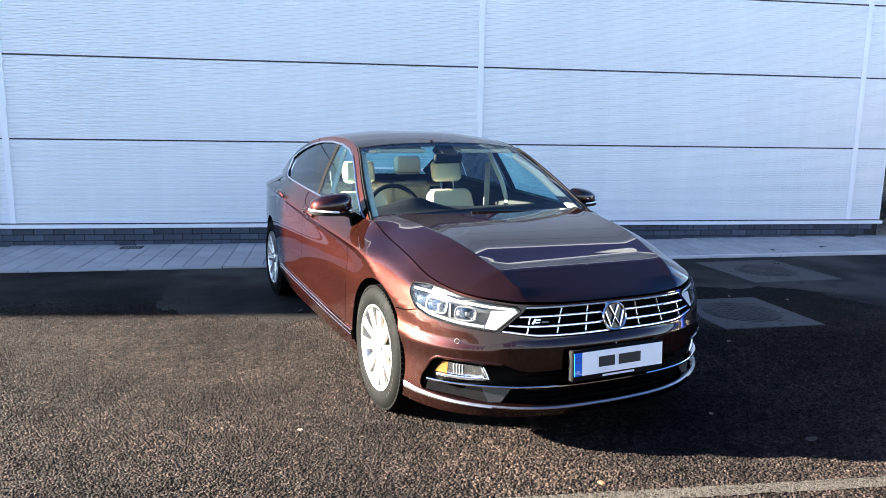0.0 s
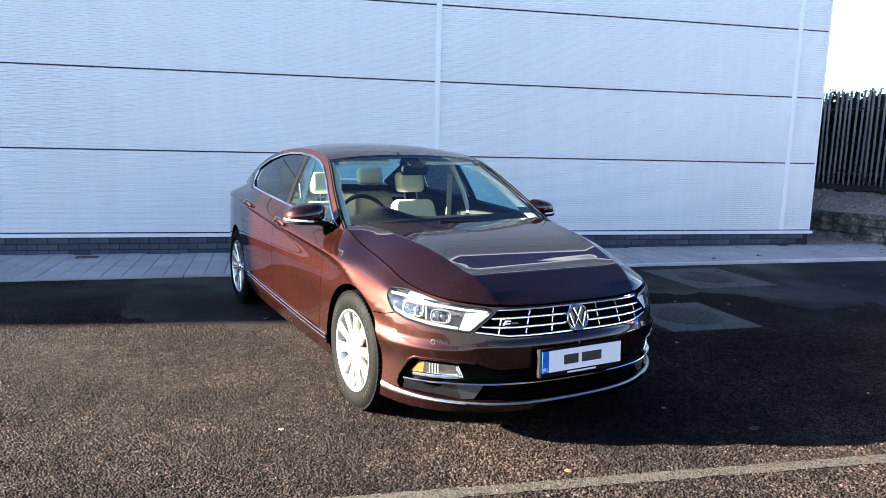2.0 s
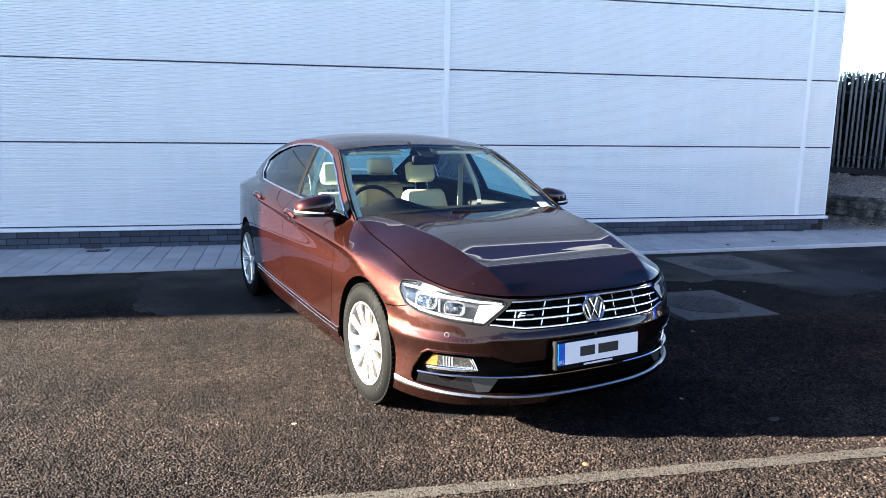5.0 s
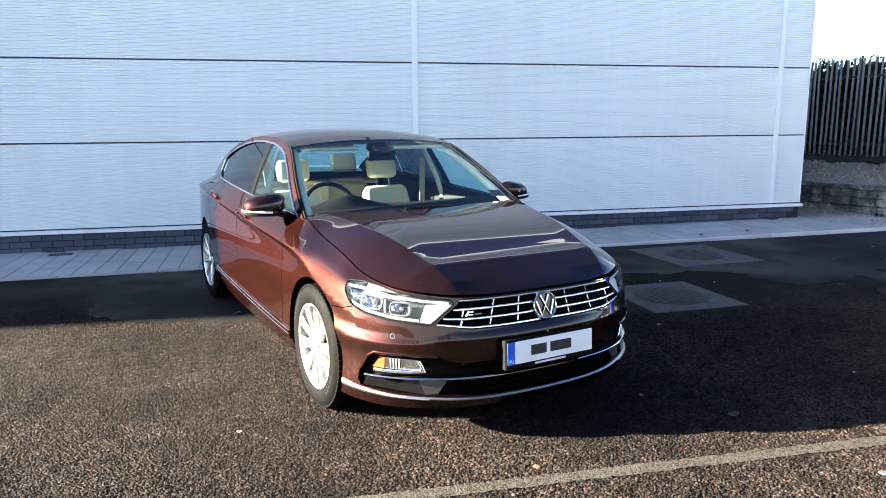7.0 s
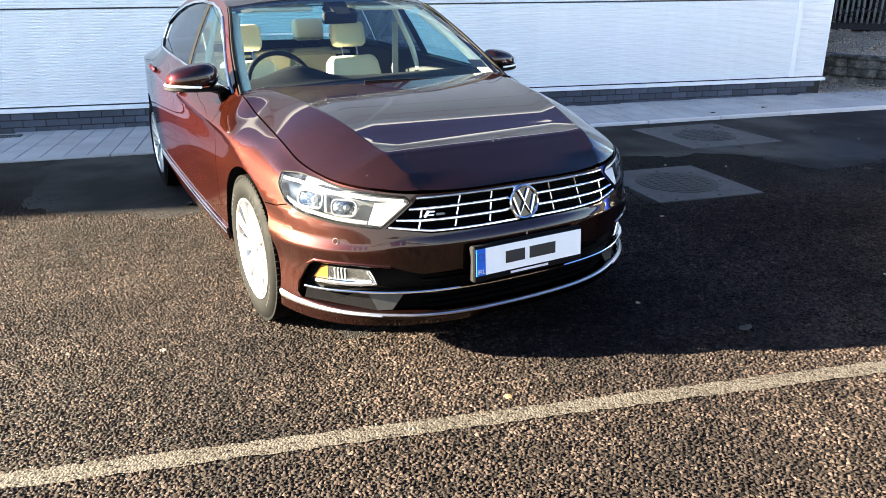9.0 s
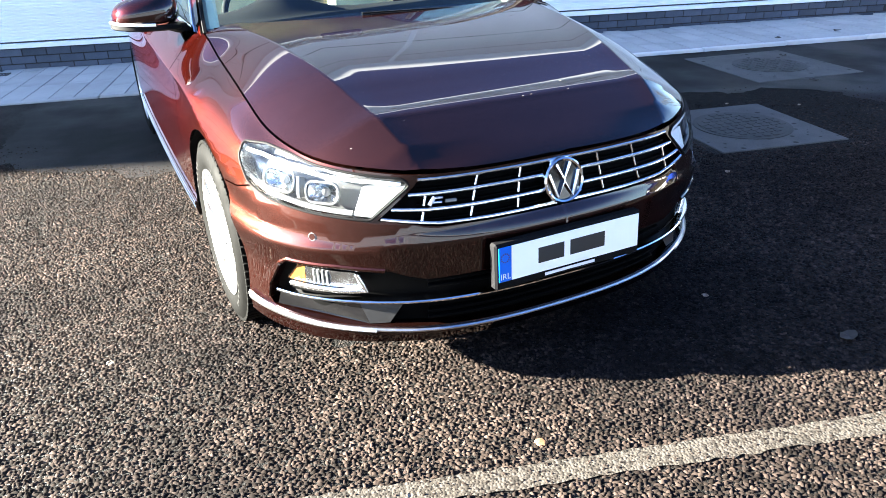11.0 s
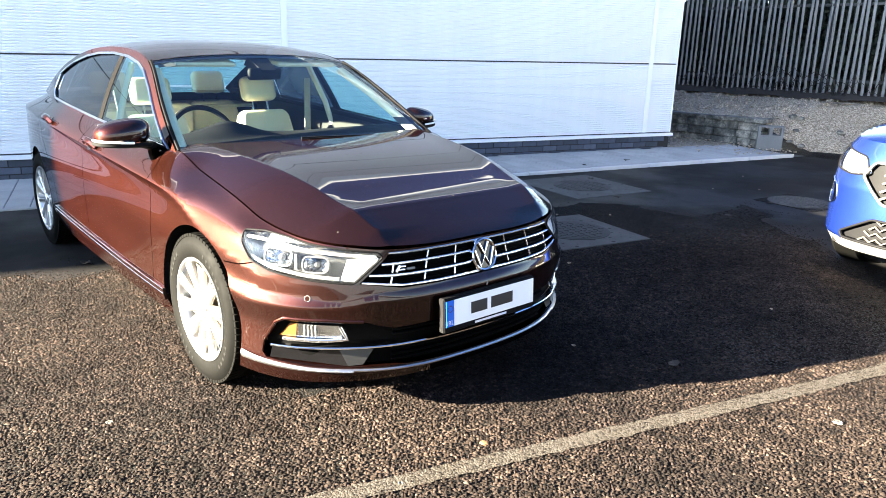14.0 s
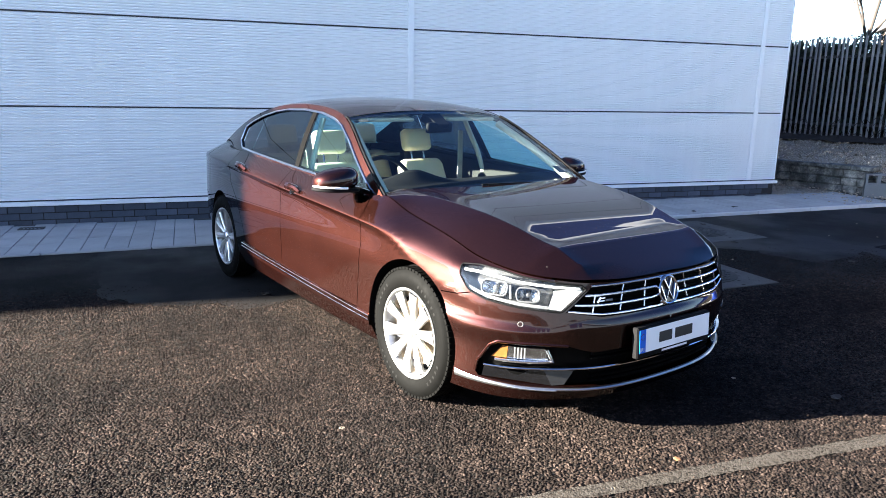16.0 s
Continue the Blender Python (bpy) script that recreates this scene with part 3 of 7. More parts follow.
def fence():
    e = tagged(empty("palisade_fence", FENCE_A), "tall weathered grey steel palisade fence with pointed pales", "fence")
    d = FENCE_B - FENCE_A
    ln = Vector((d.x, d.y, 0)).length
    ang = math.degrees(math.atan2(d.y, d.x))
    bm = bmesh.new()
    h = 2.02
    w = 0.025
    outline = [(-w, 0.0), (-w, h - 0.09), (-w * 1.15, h), (-w * 0.35, h - 0.055), (0, h + 0.035), (w * 0.35, h - 0.055), (w * 1.15, h), (w, h - 0.09), (w, 0.0)]
    def fold(x):
        return -0.014 * (1 - abs(x) / w)
    fr = [bm.verts.new((x, fold(x), z)) for x, z in outline]
    bk = [bm.verts.new((x, fold(x) + 0.004, z)) for x, z in outline]
    mid_f, mid_b = bm.verts.new((0, -0.014, 0)), bm.verts.new((0, -0.010, 0))
    bm.faces.new([mid_f] + fr[:5])
    bm.faces.new([mid_f] + fr[4:])
    bm.faces.new(([mid_b] + bk[:5])[::-1])
    bm.faces.new(([mid_b] + bk[4:])[::-1])
    for i in range(8):
        bm.faces.new((fr[i + 1], fr[i], bk[i], bk[i + 1]))
    bm.normal_update()
    me = bpy.data.meshes.new("pale")
    bm.to_mesh(me)
    bm.free()
    me.materials.append(M_STEEL)
    n = int(ln / 0.110)
    rnd = random.Random(6)
    for i in range(n):
        k = i / n
        p = new("pale", me)
        p.parent = e
        p.matrix_basis = pose(d.x * k, d.y * k, d.z * k - 0.02 + rnd.uniform(-0.015, 0.015), rnd.uniform(-0.8, 0.8), rnd.uniform(-1.0, 1.0), ang + rnd.uniform(-4, 4))
    for z in (0.32, 1.62):
        bm = bmesh.new()
        sweep(bm, [(d.x * k + 0.03, d.y * k, d.z * k + z) for k in (0.0, 0.5, 1.0)], rect(0.045, 0.045))
        part("rail", bm, M_IRON, e)
    for i in range(6):
        bm = bmesh.new()
        k = (i + 0.3) / 6
        box(bm, (d.x * k + 0.06, d.y * k - 0.05, d.z * k - 0.1), (d.x * k + 0.11, d.y * k + 0.05, d.z * k + 1.9))
        part("post", bm, M_IRON, e)


fence()


def leaf_cloud(name, spots, size, mat, label, cat, seed, kind=""):
    """Many small bent leaves, scattered through overlapping clumps."""
    rnd = random.Random(seed)
    verts, faces = [], []
    for (cx, cy, cz), (rx, ry, rz), n in spots:
        for _ in range(n):
            while True:
                a = Vector((rnd.uniform(-1, 1), rnd.uniform(-1, 1), rnd.uniform(-1, 1)))
                if 0.2 < a.length < 1:
                    break
            p = Vector((cx + a.x * rx, cy + a.y * ry, cz + a.z * rz))
            s = size * rnd.uniform(0.6, 1.4)
            m = Euler((rnd.uniform(0, 6.3), rnd.uniform(0, 6.3), rnd.uniform(0, 6.3))).to_matrix()
            k = len(verts)
            for q in ((-0.5, 0, 0), (0, -0.3, 0.08), (0.5, 0, 0), (0, 0.3, 0.08)):
                verts.append(p + m @ (Vector(q) * s))
            faces.append((k, k + 1, k + 2, k + 3))
    me = bpy.data.meshes.new(name)
    me.from_pydata(verts, [], faces)
    me.materials.append(mat)
    return tagged(new(name, me), label, cat, kind=kind)


def hedge():
    d = FENCE_B - FENCE_A
    nrm = Vector((-d.y, d.x, 0)).normalized()
    rnd = random.Random(12)
    spots = []
    for i in range(46):
        p = FENCE_A.lerp(FENCE_B, (i + 0.5) / 46) + nrm * rnd.uniform(0.45, 0.8)
        spots.append(((p.x, p.y, p.z + 0.55), (0.4, 0.4, 0.75), 330))
        spots.append(((p.x + 0.15, p.y, p.z + 1.35 + rnd.uniform(-0.25, 0.05)), (0.42, 0.4, 0.62), 330))
        spots.append(((p.x + 0.05, p.y, p.z + 1.68 + rnd.uniform(-0.06, 0.06)), (0.36, 0.38, 0.24), 260))
    sprigs = []
    for i in range(60):
        p = FENCE_A.lerp(FENCE_B, rnd.uniform(0.02, 0.50)) + nrm * rnd.uniform(0.15, 0.5)
        r = rnd.uniform(0.05, 0.15)
        sprigs.append(((p.x, p.y, p.z + 1.93 + rnd.uniform(-0.08, 0.08)), (r * 1.8, r * 1.3, r), 26))
    leaf_cloud("hedge", spots, 0.10, M_LEAF, "dense dark ivy hedge behind the steel fence", "hedge", 21, "stuff")
    leaf_cloud("ivy_sprigs", sprigs, 0.055, M_LEAF, "thin ivy sprigs over the top of the steel fence", "ivy", 22, "stuff")
    # dark sheet within the leaves, its colour standing in for the hedge's inner shade
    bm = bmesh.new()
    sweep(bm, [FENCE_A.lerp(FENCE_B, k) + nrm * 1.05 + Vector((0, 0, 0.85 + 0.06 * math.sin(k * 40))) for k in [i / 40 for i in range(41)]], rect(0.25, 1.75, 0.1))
    tagged(mesh_ob("hedge_shade_core", bm, M_SOIL_AND_SHADE), "dark core standing in for the shade inside the hedge", "hedge", kind="stuff")


hedge()


def brambles():
    rnd = random.Random(5)
    bm = bmesh.new()
    d = FENCE_B - FENCE_A
    nrm = Vector((-d.y, d.x, 0)).normalized()
    for _ in range(170):
        k = rnd.uniform(0.22, 0.98)
        p = FENCE_A.lerp(FENCE_B, k) - nrm * rnd.uniform(0.02, 0.3)
        a = rnd.uniform(0, 6.3)
        ln, hh = rnd.uniform(0.15, 0.6), rnd.uniform(0.08, 0.5)
        pts = [p + Vector((math.cos(a) * ln * t, math.sin(a) * ln * t, 0.05 + hh * math.sin(t * 2.4))) for t in (0, 0.33, 0.66, 1.0)]
        sweep(bm, pts, circle(rnd.uniform(0.003, 0.007), 4))
    tagged(mesh_ob("bramble_stems", bm, M_BARK), "dry bare bramble stems tangled at the fence foot", "brambles", kind="stuff")


brambles()


def retaining_wall():
    e = tagged(empty("retaining_wall", (9.27, 10.35, 0.0), math.degrees(math.atan2(-1.85, 0.68))), "low mossy grey stone retaining wall with a flat coping", "wall")
    rnd = random.Random(9)
    ln = 1.66
    for r in range(3):
        x = -0.6 - 0.2 * (r % 2)
        z = r * 0.130
        while x < ln - 0.05:
            w = min(rnd.uniform(0.20, 0.62), ln - x)
            bm = bmesh.new()
            o = rnd.uniform(-0.018, 0.018)
            vs = box(bm, (x + 0.004, -0.10 - o, z + 0.003), (x + w - 0.004, 0.16, z + 0.127), bevel=0.014, seg=2)
            for v in vs:
                v.co += Vector((noise.noise(v.co * 11) * 0.010, noise.noise(v.co * 9 + Vector((r, 0, 0))) * 0.030, noise.noise(v.co * 7) * 0.012))
            part("stone", bm, M_STONE, e)
            x += w
    x = -0.6
    while x < ln - 0.05:
        w = min(rnd.uniform(0.45, 0.7), ln - x + 0.04)
        bm = bmesh.new()
        box(bm, (x + 0.003, -0.15 + rnd.uniform(-0.015, 0.015), 0.391), (x + w - 0.003, 0.22, 0.452 + rnd.uniform(-0.006, 0.006)), bevel=0.010)
        part("coping_stone", bm, M_STONE, e)
        x += w
    return e


retaining_wall()


def breeze_block(m):
    e = tagged(new("concrete_block"), "hollow grey concrete block lying at the wall end", "concrete block", "loose concrete blocks")
    e.matrix_world = m
    bm = bmesh.new()
    for lo, hi in (((-0.22, -0.1, 0), (0.22, -0.07, 0.2)), ((-0.22, 0.07, 0), (0.22, 0.1, 0.2)), ((-0.22, -0.07, 0), (-0.18, 0.07, 0.2)), ((-0.03, -0.07, 0), (0.03, 0.07, 0.2)), ((0.18, -0.07, 0), (0.22, 0.07, 0.2))):
        box(bm, lo, hi)
    bmesh.ops.remove_doubles(bm, verts=bm.verts[:], dist=1e-5)
    part("body", bm, M_BLOCK, e)


breeze_block(pose(9.86, 8.72, 0.283, 90, 0, -42) @ Matrix.Scale(0.82, 4))
breeze_block(pose(9.80, 8.66, 0.0, 0, 0, -42) @ Matrix.Diagonal((0.82, 0.82, 1.0, 1.0)))


def small_things():
    for p, s, col, mat, lab in (((1.635, 2.737, 0.004), 0.018, "dry_leaf", M_DRYLEAF, "small dry orange leaf on the asphalt"), ((3.05, 2.32, 0.006), 0.020, "pebble", M_GRAVEL, "flat pale stone on the asphalt"),
                                ((1.25, 2.62, 0.003), 0.010, "pebble", M_GRAVEL, "small pale pebble on the asphalt"), ((0.353, 3.434, 0.003), 0.014, "pebble", M_GRAVEL, "small pale pebble on the asphalt"), ((2.492, 3.387, 0.003), 0.013, "pebble", M_GRAVEL, "small pale pebble on the asphalt")):
        bm = bmesh.new()
        bmesh.ops.create_icosphere(bm, subdivisions=2, radius=s)
        for v in bm.verts:
            v.co *= 1 + 0.5 * noise.noise(v.co * 40)
            v.co.z *= 0.25
        tagged(mesh_ob(col, bm, mat), lab, col.replace("_", " ")).location = p
    rnd = random.Random(12)
    for x, y, z in ((2.81, 3.01, 0.006), (6.26, 6.82, 0.002), (5.09, 6.36, 0.002), (5.55, 5.34, 0.006), (6.40, 5.63, 0.002), (5.43, 7.27, 0.010), (5.80, 7.92, 0.046), (6.6, 8.1, 0.046), (0.55, 5.62, 0.008), (0.25, 5.70, 0.008)):
        bm = bmesh.new()
        rim = []
        for i in range(9):
            a = 2 * math.pi * i / 9
            r = rnd.uniform(0.022, 0.036)
            rim.append(bm.verts.new((r * 1.4 * math.cos(a), r * math.sin(a), rnd.uniform(0.002, 0.016))))
        mid = bm.verts.new((0, 0, 0.004))
        for i in range(9):
            bm.faces.new((mid, rim[i], rim[(i + 1) % 9]))
        thicken(bm, 0.0012)
        lf = tagged(mesh_ob("dead_leaf", bm, M_DEADLEAF), "curled dark dead leaf lying flat", "leaf", "dead leaves on the ground")
        lf.matrix_world = pose(x, y, z, 0, 0, rnd.uniform(0, 360))
    for x, y in ((6.43, 6.41), (4.06, 5.90), (4.52, 5.73), (3.3, 4.6), (6.9, 6.2), (7.4, 6.9), (3.9, 3.4)):
        bm = bmesh.new()
        bmesh.ops.create_icosphere(bm, subdivisions=1, radius=rnd.uniform(0.010, 0.016))
        for v in bm.verts:
            v.co *= 1 + 0.5 * noise.noise(v.co * 40)
            v.co.z *= 0.5
        tagged(mesh_ob("pebble", bm, M_GRAVEL), "small pale pebble on the asphalt", "pebble").location = (x, y, 0.004)


def bank_litter():
    """A weathered board and a few broken stones left on the gravel."""
    bm = bmesh.new()
    box(bm, (-0.32, -0.05, 0.0), (0.32, 0.05, 0.022), bevel=0.004)
    tagged(mesh_ob("timber_board", bm, M_BOARD), "weathered grey timber board lying on the gravel", "board").matrix_world = pose(11.8, 9.02, bank_z(11.8, 9.02) + 0.02, 0, 3, -22)
    rnd = random.Random(31)
    for x, y, r in ((10.52, 8.86, 0.085), (10.62, 8.80, 0.055), (10.97, 8.33, 0.070), (10.20, 8.40, 0.06), (10.08, 8.52, 0.045), (10.32, 8.62, 0.05)):
        bm = bmesh.new()
        bmesh.ops.create_icosphere(bm, subdivisions=2, radius=r)
        o = rnd.uniform(0, 9)
        for v in bm.verts:
            v.co *= 1 + 0.55 * noise.noise(v.co * 9 / (r * 10) + Vector((o, 0, 0)))
            v.co.z *= 0.55
        st = tagged(mesh_ob("broken_stone", bm, M_STONE), "dark broken stone on the gravel bank", "stone", "broken stones on the bank")
        st.matrix_world = pose(x, y, bank_z(x, y) + r * 0.2, 0, 0, rnd.uniform(0, 360))


def gravel_spill():
    """Stones and dirt that have rolled onto the end of the paving."""
    rnd = random.Random(21)
    bm = bmesh.new()
    for i in range(420):
        x, y = rnd.uniform(8.22, 9.75), rnd.uniform(8.0, 10.0)
        if rnd.random() > (x - 8.0) * 0.45 + (y - 8.0) * 0.22 or x > 9.9 - 0.2 * (y - 8):
            continue
        r = rnd.uniform(0.006, 0.020)
        vs = bmesh.ops.create_icosphere(bm, subdivisions=1, radius=r)["verts"]
        k = Vector((rnd.uniform(0.8, 1.4), rnd.uniform(0.8, 1.3), rnd.uniform(0.5, 0.8)))
        for v in vs:
            v.co = Vector((v.co.x * k.x + x, v.co.y * k.y + y, v.co.z * k.z + 0.044 + r * 0.3))
    tagged(mesh_ob("gravel_spill", bm, M_GRAVEL), "loose pale stones spilled on the paving end", "gravel", kind="stuff")


bank_litter()
gravel_spill()
small_things()


def bare_tree(base, height, seed):
    e = tagged(empty("bare_tree", base), "leafless grey tree with fine branching twigs", "tree")
    rnd = random.Random(seed)
    bmt, bmc = bmesh.new(), bmesh.new()

    def limb(bm, p, d, ln, r, depth):
        pts = [p]
        n = 4
        for i in range(n):
            d = (d + Vector((rnd.uniform(-1, 1), rnd.uniform(-1, 1), rnd.uniform(-0.5, 0.8))) * (0.16 if depth else 0.05)).normalized()
            pts.append(pts[-1] + d * ln / n)
        for i in range(n):
            ra, rb = r * (1 - 0.45 * i / n), r * (1 - 0.45 * (i + 1) / n)
            ax = (pts[i + 1] - pts[i])
            m = Matrix.Translation((pts[i] + pts[i + 1]) / 2) @ ax.to_track_quat("Z", "Y").to_matrix().to_4x4()
            bmesh.ops.create_cone(bm, segments=5 if depth > 1 else 8, radius1=ra, radius2=rb, depth=ax.length * 1.03, matrix=m)
        if depth < 4:
            for _ in range((9, 5, 4, 3)[depth]):
                q = pts[rnd.randint(2 if depth else 3, n)]
                nd = (d + Vector((rnd.uniform(-1, 1), rnd.uniform(-1, 1), rnd.uniform(-0.3, 0.7))) * 0.9).normalized()
                limb(bmc, q, nd, ln * (rnd.uniform(0.5, 0.72) if depth else rnd.uniform(0.30, 0.44)), r * 0.42, depth + 1)

    limb(bmt, Vector((0, 0, -0.1)), Vector((0, 0, 1)), height * 0.72, height * 0.014, 0)
    part("trunk", bmt, M_BARK, e)
    part("crown", bmc, M_BARK, e)


bare_tree((13.40, 12.60, 0), 5.2, 9)


def far_house():
    e = tagged(empty("house", (39.0, 26.5, 0), -41), "distant brown brick house, its wall darkened to look shaded, with a slate roof", "house")
    bm = bmesh.new()
    box(bm, (-5, -4, 0), (5, 4, 5.2))
    part("wall", bm, M_RENDER, e)
    bm = bmesh.new()
    a = [bm.verts.new(p) for p in ((-5.3, -4.3, 5.2), (5.3, -4.3, 5.2), (5.3, 4.3, 5.2), (-5.3, 4.3, 5.2), (-5.0, 0, 6.0), (5.0, 0, 6.0))]
    for f in ((0, 1, 5, 4), (2, 3, 4, 5), (0, 4, 3), (1, 2, 5), (3, 2, 1, 0)):
        bm.faces.new([a[i] for i in f])
    part("roof", bm, M_ROOF, e)
    for i in range(4):
        for z in (1.0, 3.4):
            bm = bmesh.new()
            box(bm, (-4.2 + i * 2.3, -4.06, z), (-3.2 + i * 2.3, -4.01, z + 1.2))
            part("window", bm, M_BLACKGLOSS, e)


far_house()


def unseen_bounce_building():
    """A long grey rendered block on the side away from the wall: unseen, added to bounce light and cover the low sky.
    """
    bm = bmesh.new()
    box(bm, (-48, -27, 0.6), (48, -17, 5.6))
    wall = tagged(mesh_ob("unseen_bounce_wall", bm, M_BOUNCE), "long grey rendered block, unseen, added to bounce light into the car park", "wall", kind="structure")
    bm = bmesh.new()
    box(bm, (-48, -27.03, 0), (48, -16.97, 0.6))
    part("plinth", bm, M_BRICK, wall)
    bm = bmesh.new()
    box(bm, (-48.3, -27.3, 5.6), (48.3, -16.7, 5.75))
    part("eaves", bm, M_TRIM, wall)


unseen_bounce_building()

# ---- car bodywork ----
from mathutils.geometry import delaunay_2d_cdt


def cubic(xs, ys):
    """A natural cubic spline through the points, as a function."""
    xs, ys = np.array(xs, float), np.array(ys, float)
    n, h = len(xs), np.diff(xs)
    a, r = np.eye(n), np.zeros(n)
    for i in range(1, n - 1):
        a[i, i - 1], a[i, i], a[i, i + 1] = h[i - 1], 2 * (h[i - 1] + h[i]), h[i]
        r[i] = 6 * ((ys[i + 1] - ys[i]) / h[i] - (ys[i] - ys[i - 1]) / h[i - 1])
    m = np.linalg.solve(a, r)

    def f(x):
        x = np.asarray(x, float)
        i = np.clip(np.searchsorted(xs, x) - 1, 0, n - 2)
        p, q = xs[i + 1] - x, x - xs[i]
        return m[i] * p ** 3 / (6 * h[i]) + m[i + 1] * q ** 3 / (6 * h[i]) + (ys[i] / h[i] - m[i] * h[i] / 6) * p + (ys[i + 1] / h[i] - m[i + 1] * h[i] / 6) * q
    return f


def mono(xs, ys):
    """A shape-keeping cubic through the points, flat past the ends."""
    xs, ys = np.array(xs, float), np.array(ys, float)
    h, n = np.diff(xs), len(xs)
    s = np.diff(ys) / h
    m = np.zeros(n)
    m[0], m[-1] = s[0], s[-1]
    for i in range(1, n - 1):
        if s[i - 1] * s[i] > 0:
            w1, w2 = 2 * h[i] + h[i - 1], h[i] + 2 * h[i - 1]
            m[i] = (w1 + w2) / (w1 / s[i - 1] + w2 / s[i])

    def f(x):
        x = np.clip(np.asarray(x, float), xs[0], xs[-1])
        i = np.clip(np.searchsorted(xs, x) - 1, 0, n - 2)
        t = (x - xs[i]) / h[i]
        return (2 * t ** 3 - 3 * t ** 2 + 1) * ys[i] + (t ** 3 - 2 * t ** 2 + t) * h[i] * m[i] + (3 * t ** 2 - 2 * t ** 3) * ys[i + 1] + (t ** 3 - t ** 2) * h[i] * m[i + 1]
    return f


class Shell:
    """The lower body of a car: a plan outline from nose to tail, and feature lines along it. x to the side, y to the rear, z up."""

    def __init__(self, outline, lines, creases=()):
        pts = np.array([(-x, y) for x, y in outline[:0:-1]] + list(outline) + [(-x, y) for x, y in outline[-2::-1]], float)
        c = np.r_[0, np.cumsum(np.hypot(*np.diff(pts, axis=0).T))]
        k = len(outline)
        c -= c[k - 1]
        self.fx, self.fy = cubic(c, pts[:, 0]), cubic(c, pts[:, 1])
        self.length = c[2 * k - 2]
        self.lines = [(mono([p[0] for p in l], [p[1] for p in l]), mono([p[0] for p in l], [p[2] for p in l])) for l in lines]
        self.creases = creases
        ss = np.linspace(0, self.length, 1200)
        self.table = (ss, self.fx(ss), self.fy(ss))

    def bottom(self, s):
        return self.lines[0][1](s)

    def top(self, s):
        return self.lines[-1][1](s)

    def s_at(self, x, y):
        ss, px, py = self.table
        return float(ss[np.argmin((px - abs(x)) ** 2 + (py - y) ** 2)])

    def s_side(self, y):
        """The place along the flank at a given y."""
        ss, px, py = self.table
        return float(np.interp(y, py, ss))

    def depth(self, s, z):
        d = np.array([l[0](s) for l in self.lines])
        h = np.array([l[1](s) for l in self.lines])
        n = len(self.lines)
        i = np.zeros(len(s), int)
        for k in range(1, n - 1):
            i = np.where(z > h[k], k, i)
        j = np.arange(len(s))
        h0, h1, d0, d1 = h[i, j], h[i + 1, j], d[i, j], d[i + 1, j]
        span = np.maximum(h1 - h0, 1e-4)
        sl = (d1 - d0) / span
        ia, ib = np.maximum(i - 1, 0), np.minimum(i + 2, n - 1)
        m0 = np.where(i > 0, (d1 - d[ia, j]) / np.maximum(h1 - h[ia, j], 1e-4), sl)
        m1 = np.where(i < n - 2, (d[ib, j] - d0) / np.maximum(h[ib, j] - h0, 1e-4), sl)
        for k, s0, s1 in self.creases:
            w = np.clip((s - s0) / 0.15 + 0.5, 0, 1) * np.clip((s1 - s) / 0.15 + 0.5, 0, 1)
            m0 = np.where(i == k, sl * w + m0 * (1 - w), m0)
            m1 = np.where(i == k - 1, sl * w + m1 * (1 - w), m1)
        t = np.clip((z - h0) / span, -0.2, 1.2)
        return (2 * t ** 3 - 3 * t ** 2 + 1) * d0 + (t ** 3 - 2 * t ** 2 + t) * span * m0 + (3 * t ** 2 - 2 * t ** 3) * d1 + (t ** 3 - t ** 2) * span * m1

    def place(self, s, z, off=0.0):
        """Points of the shell on the side of positive x, off metres proud of it."""
        s, z = np.atleast_1d(np.asarray(s, float)), np.atleast_1d(np.asarray(z, float))
        s, z = np.broadcast_arrays(s, z)
        e = 1e-3
        tx, ty = self.fx(s + e) - self.fx(s - e), self.fy(s + e) - self.fy(s - e)
        ln = np.hypot(tx, ty)
        nx, ny = ty / ln, -tx / ln
        d = self.depth(s, z) + off
        return np.stack([self.fx(s) + nx * d, self.fy(s) + ny * d, z], 1)

    def normal(self, s, z):
        e = 7e-3
        s, z = np.broadcast_arrays(np.atleast_1d(np.asarray(s, float)), np.atleast_1d(np.asarray(z, float)))
        a = self.place(s + e, z) - self.place(s - e, z)
        b = self.place(s, z + e) - self.place(s, z - e)
        n = np.cross(a, b)
        return n / np.linalg.norm(n, axis=1)[:, None]

    def p(self, s, z, off=0.0, side=1):
        q = self.place(s, z)[0] + self.normal(s, z)[0] * off
        return Vector((q[0] * side, q[1], q[2]))

    def n(self, s, z, side=1):
        q = self.normal(s, z)[0]
        return Vector((q[0] * side, q[1], q[2]))


def dense(poly, step=0.02, closed=True):
    """The polygon with extra points, so that it follows curved bodywork."""
    out = []
    n = len(poly)
    for i in range(n if closed else n - 1):
        a, b = Vector(poly[i]), Vector(poly[(i + 1) % n])
        k = max(1, math.ceil((b - a).length / step))
        out += [tuple(a.lerp(b, j / k)) for j in range(k)]
    if not closed:
        out.append(tuple(poly[-1]))
    return out


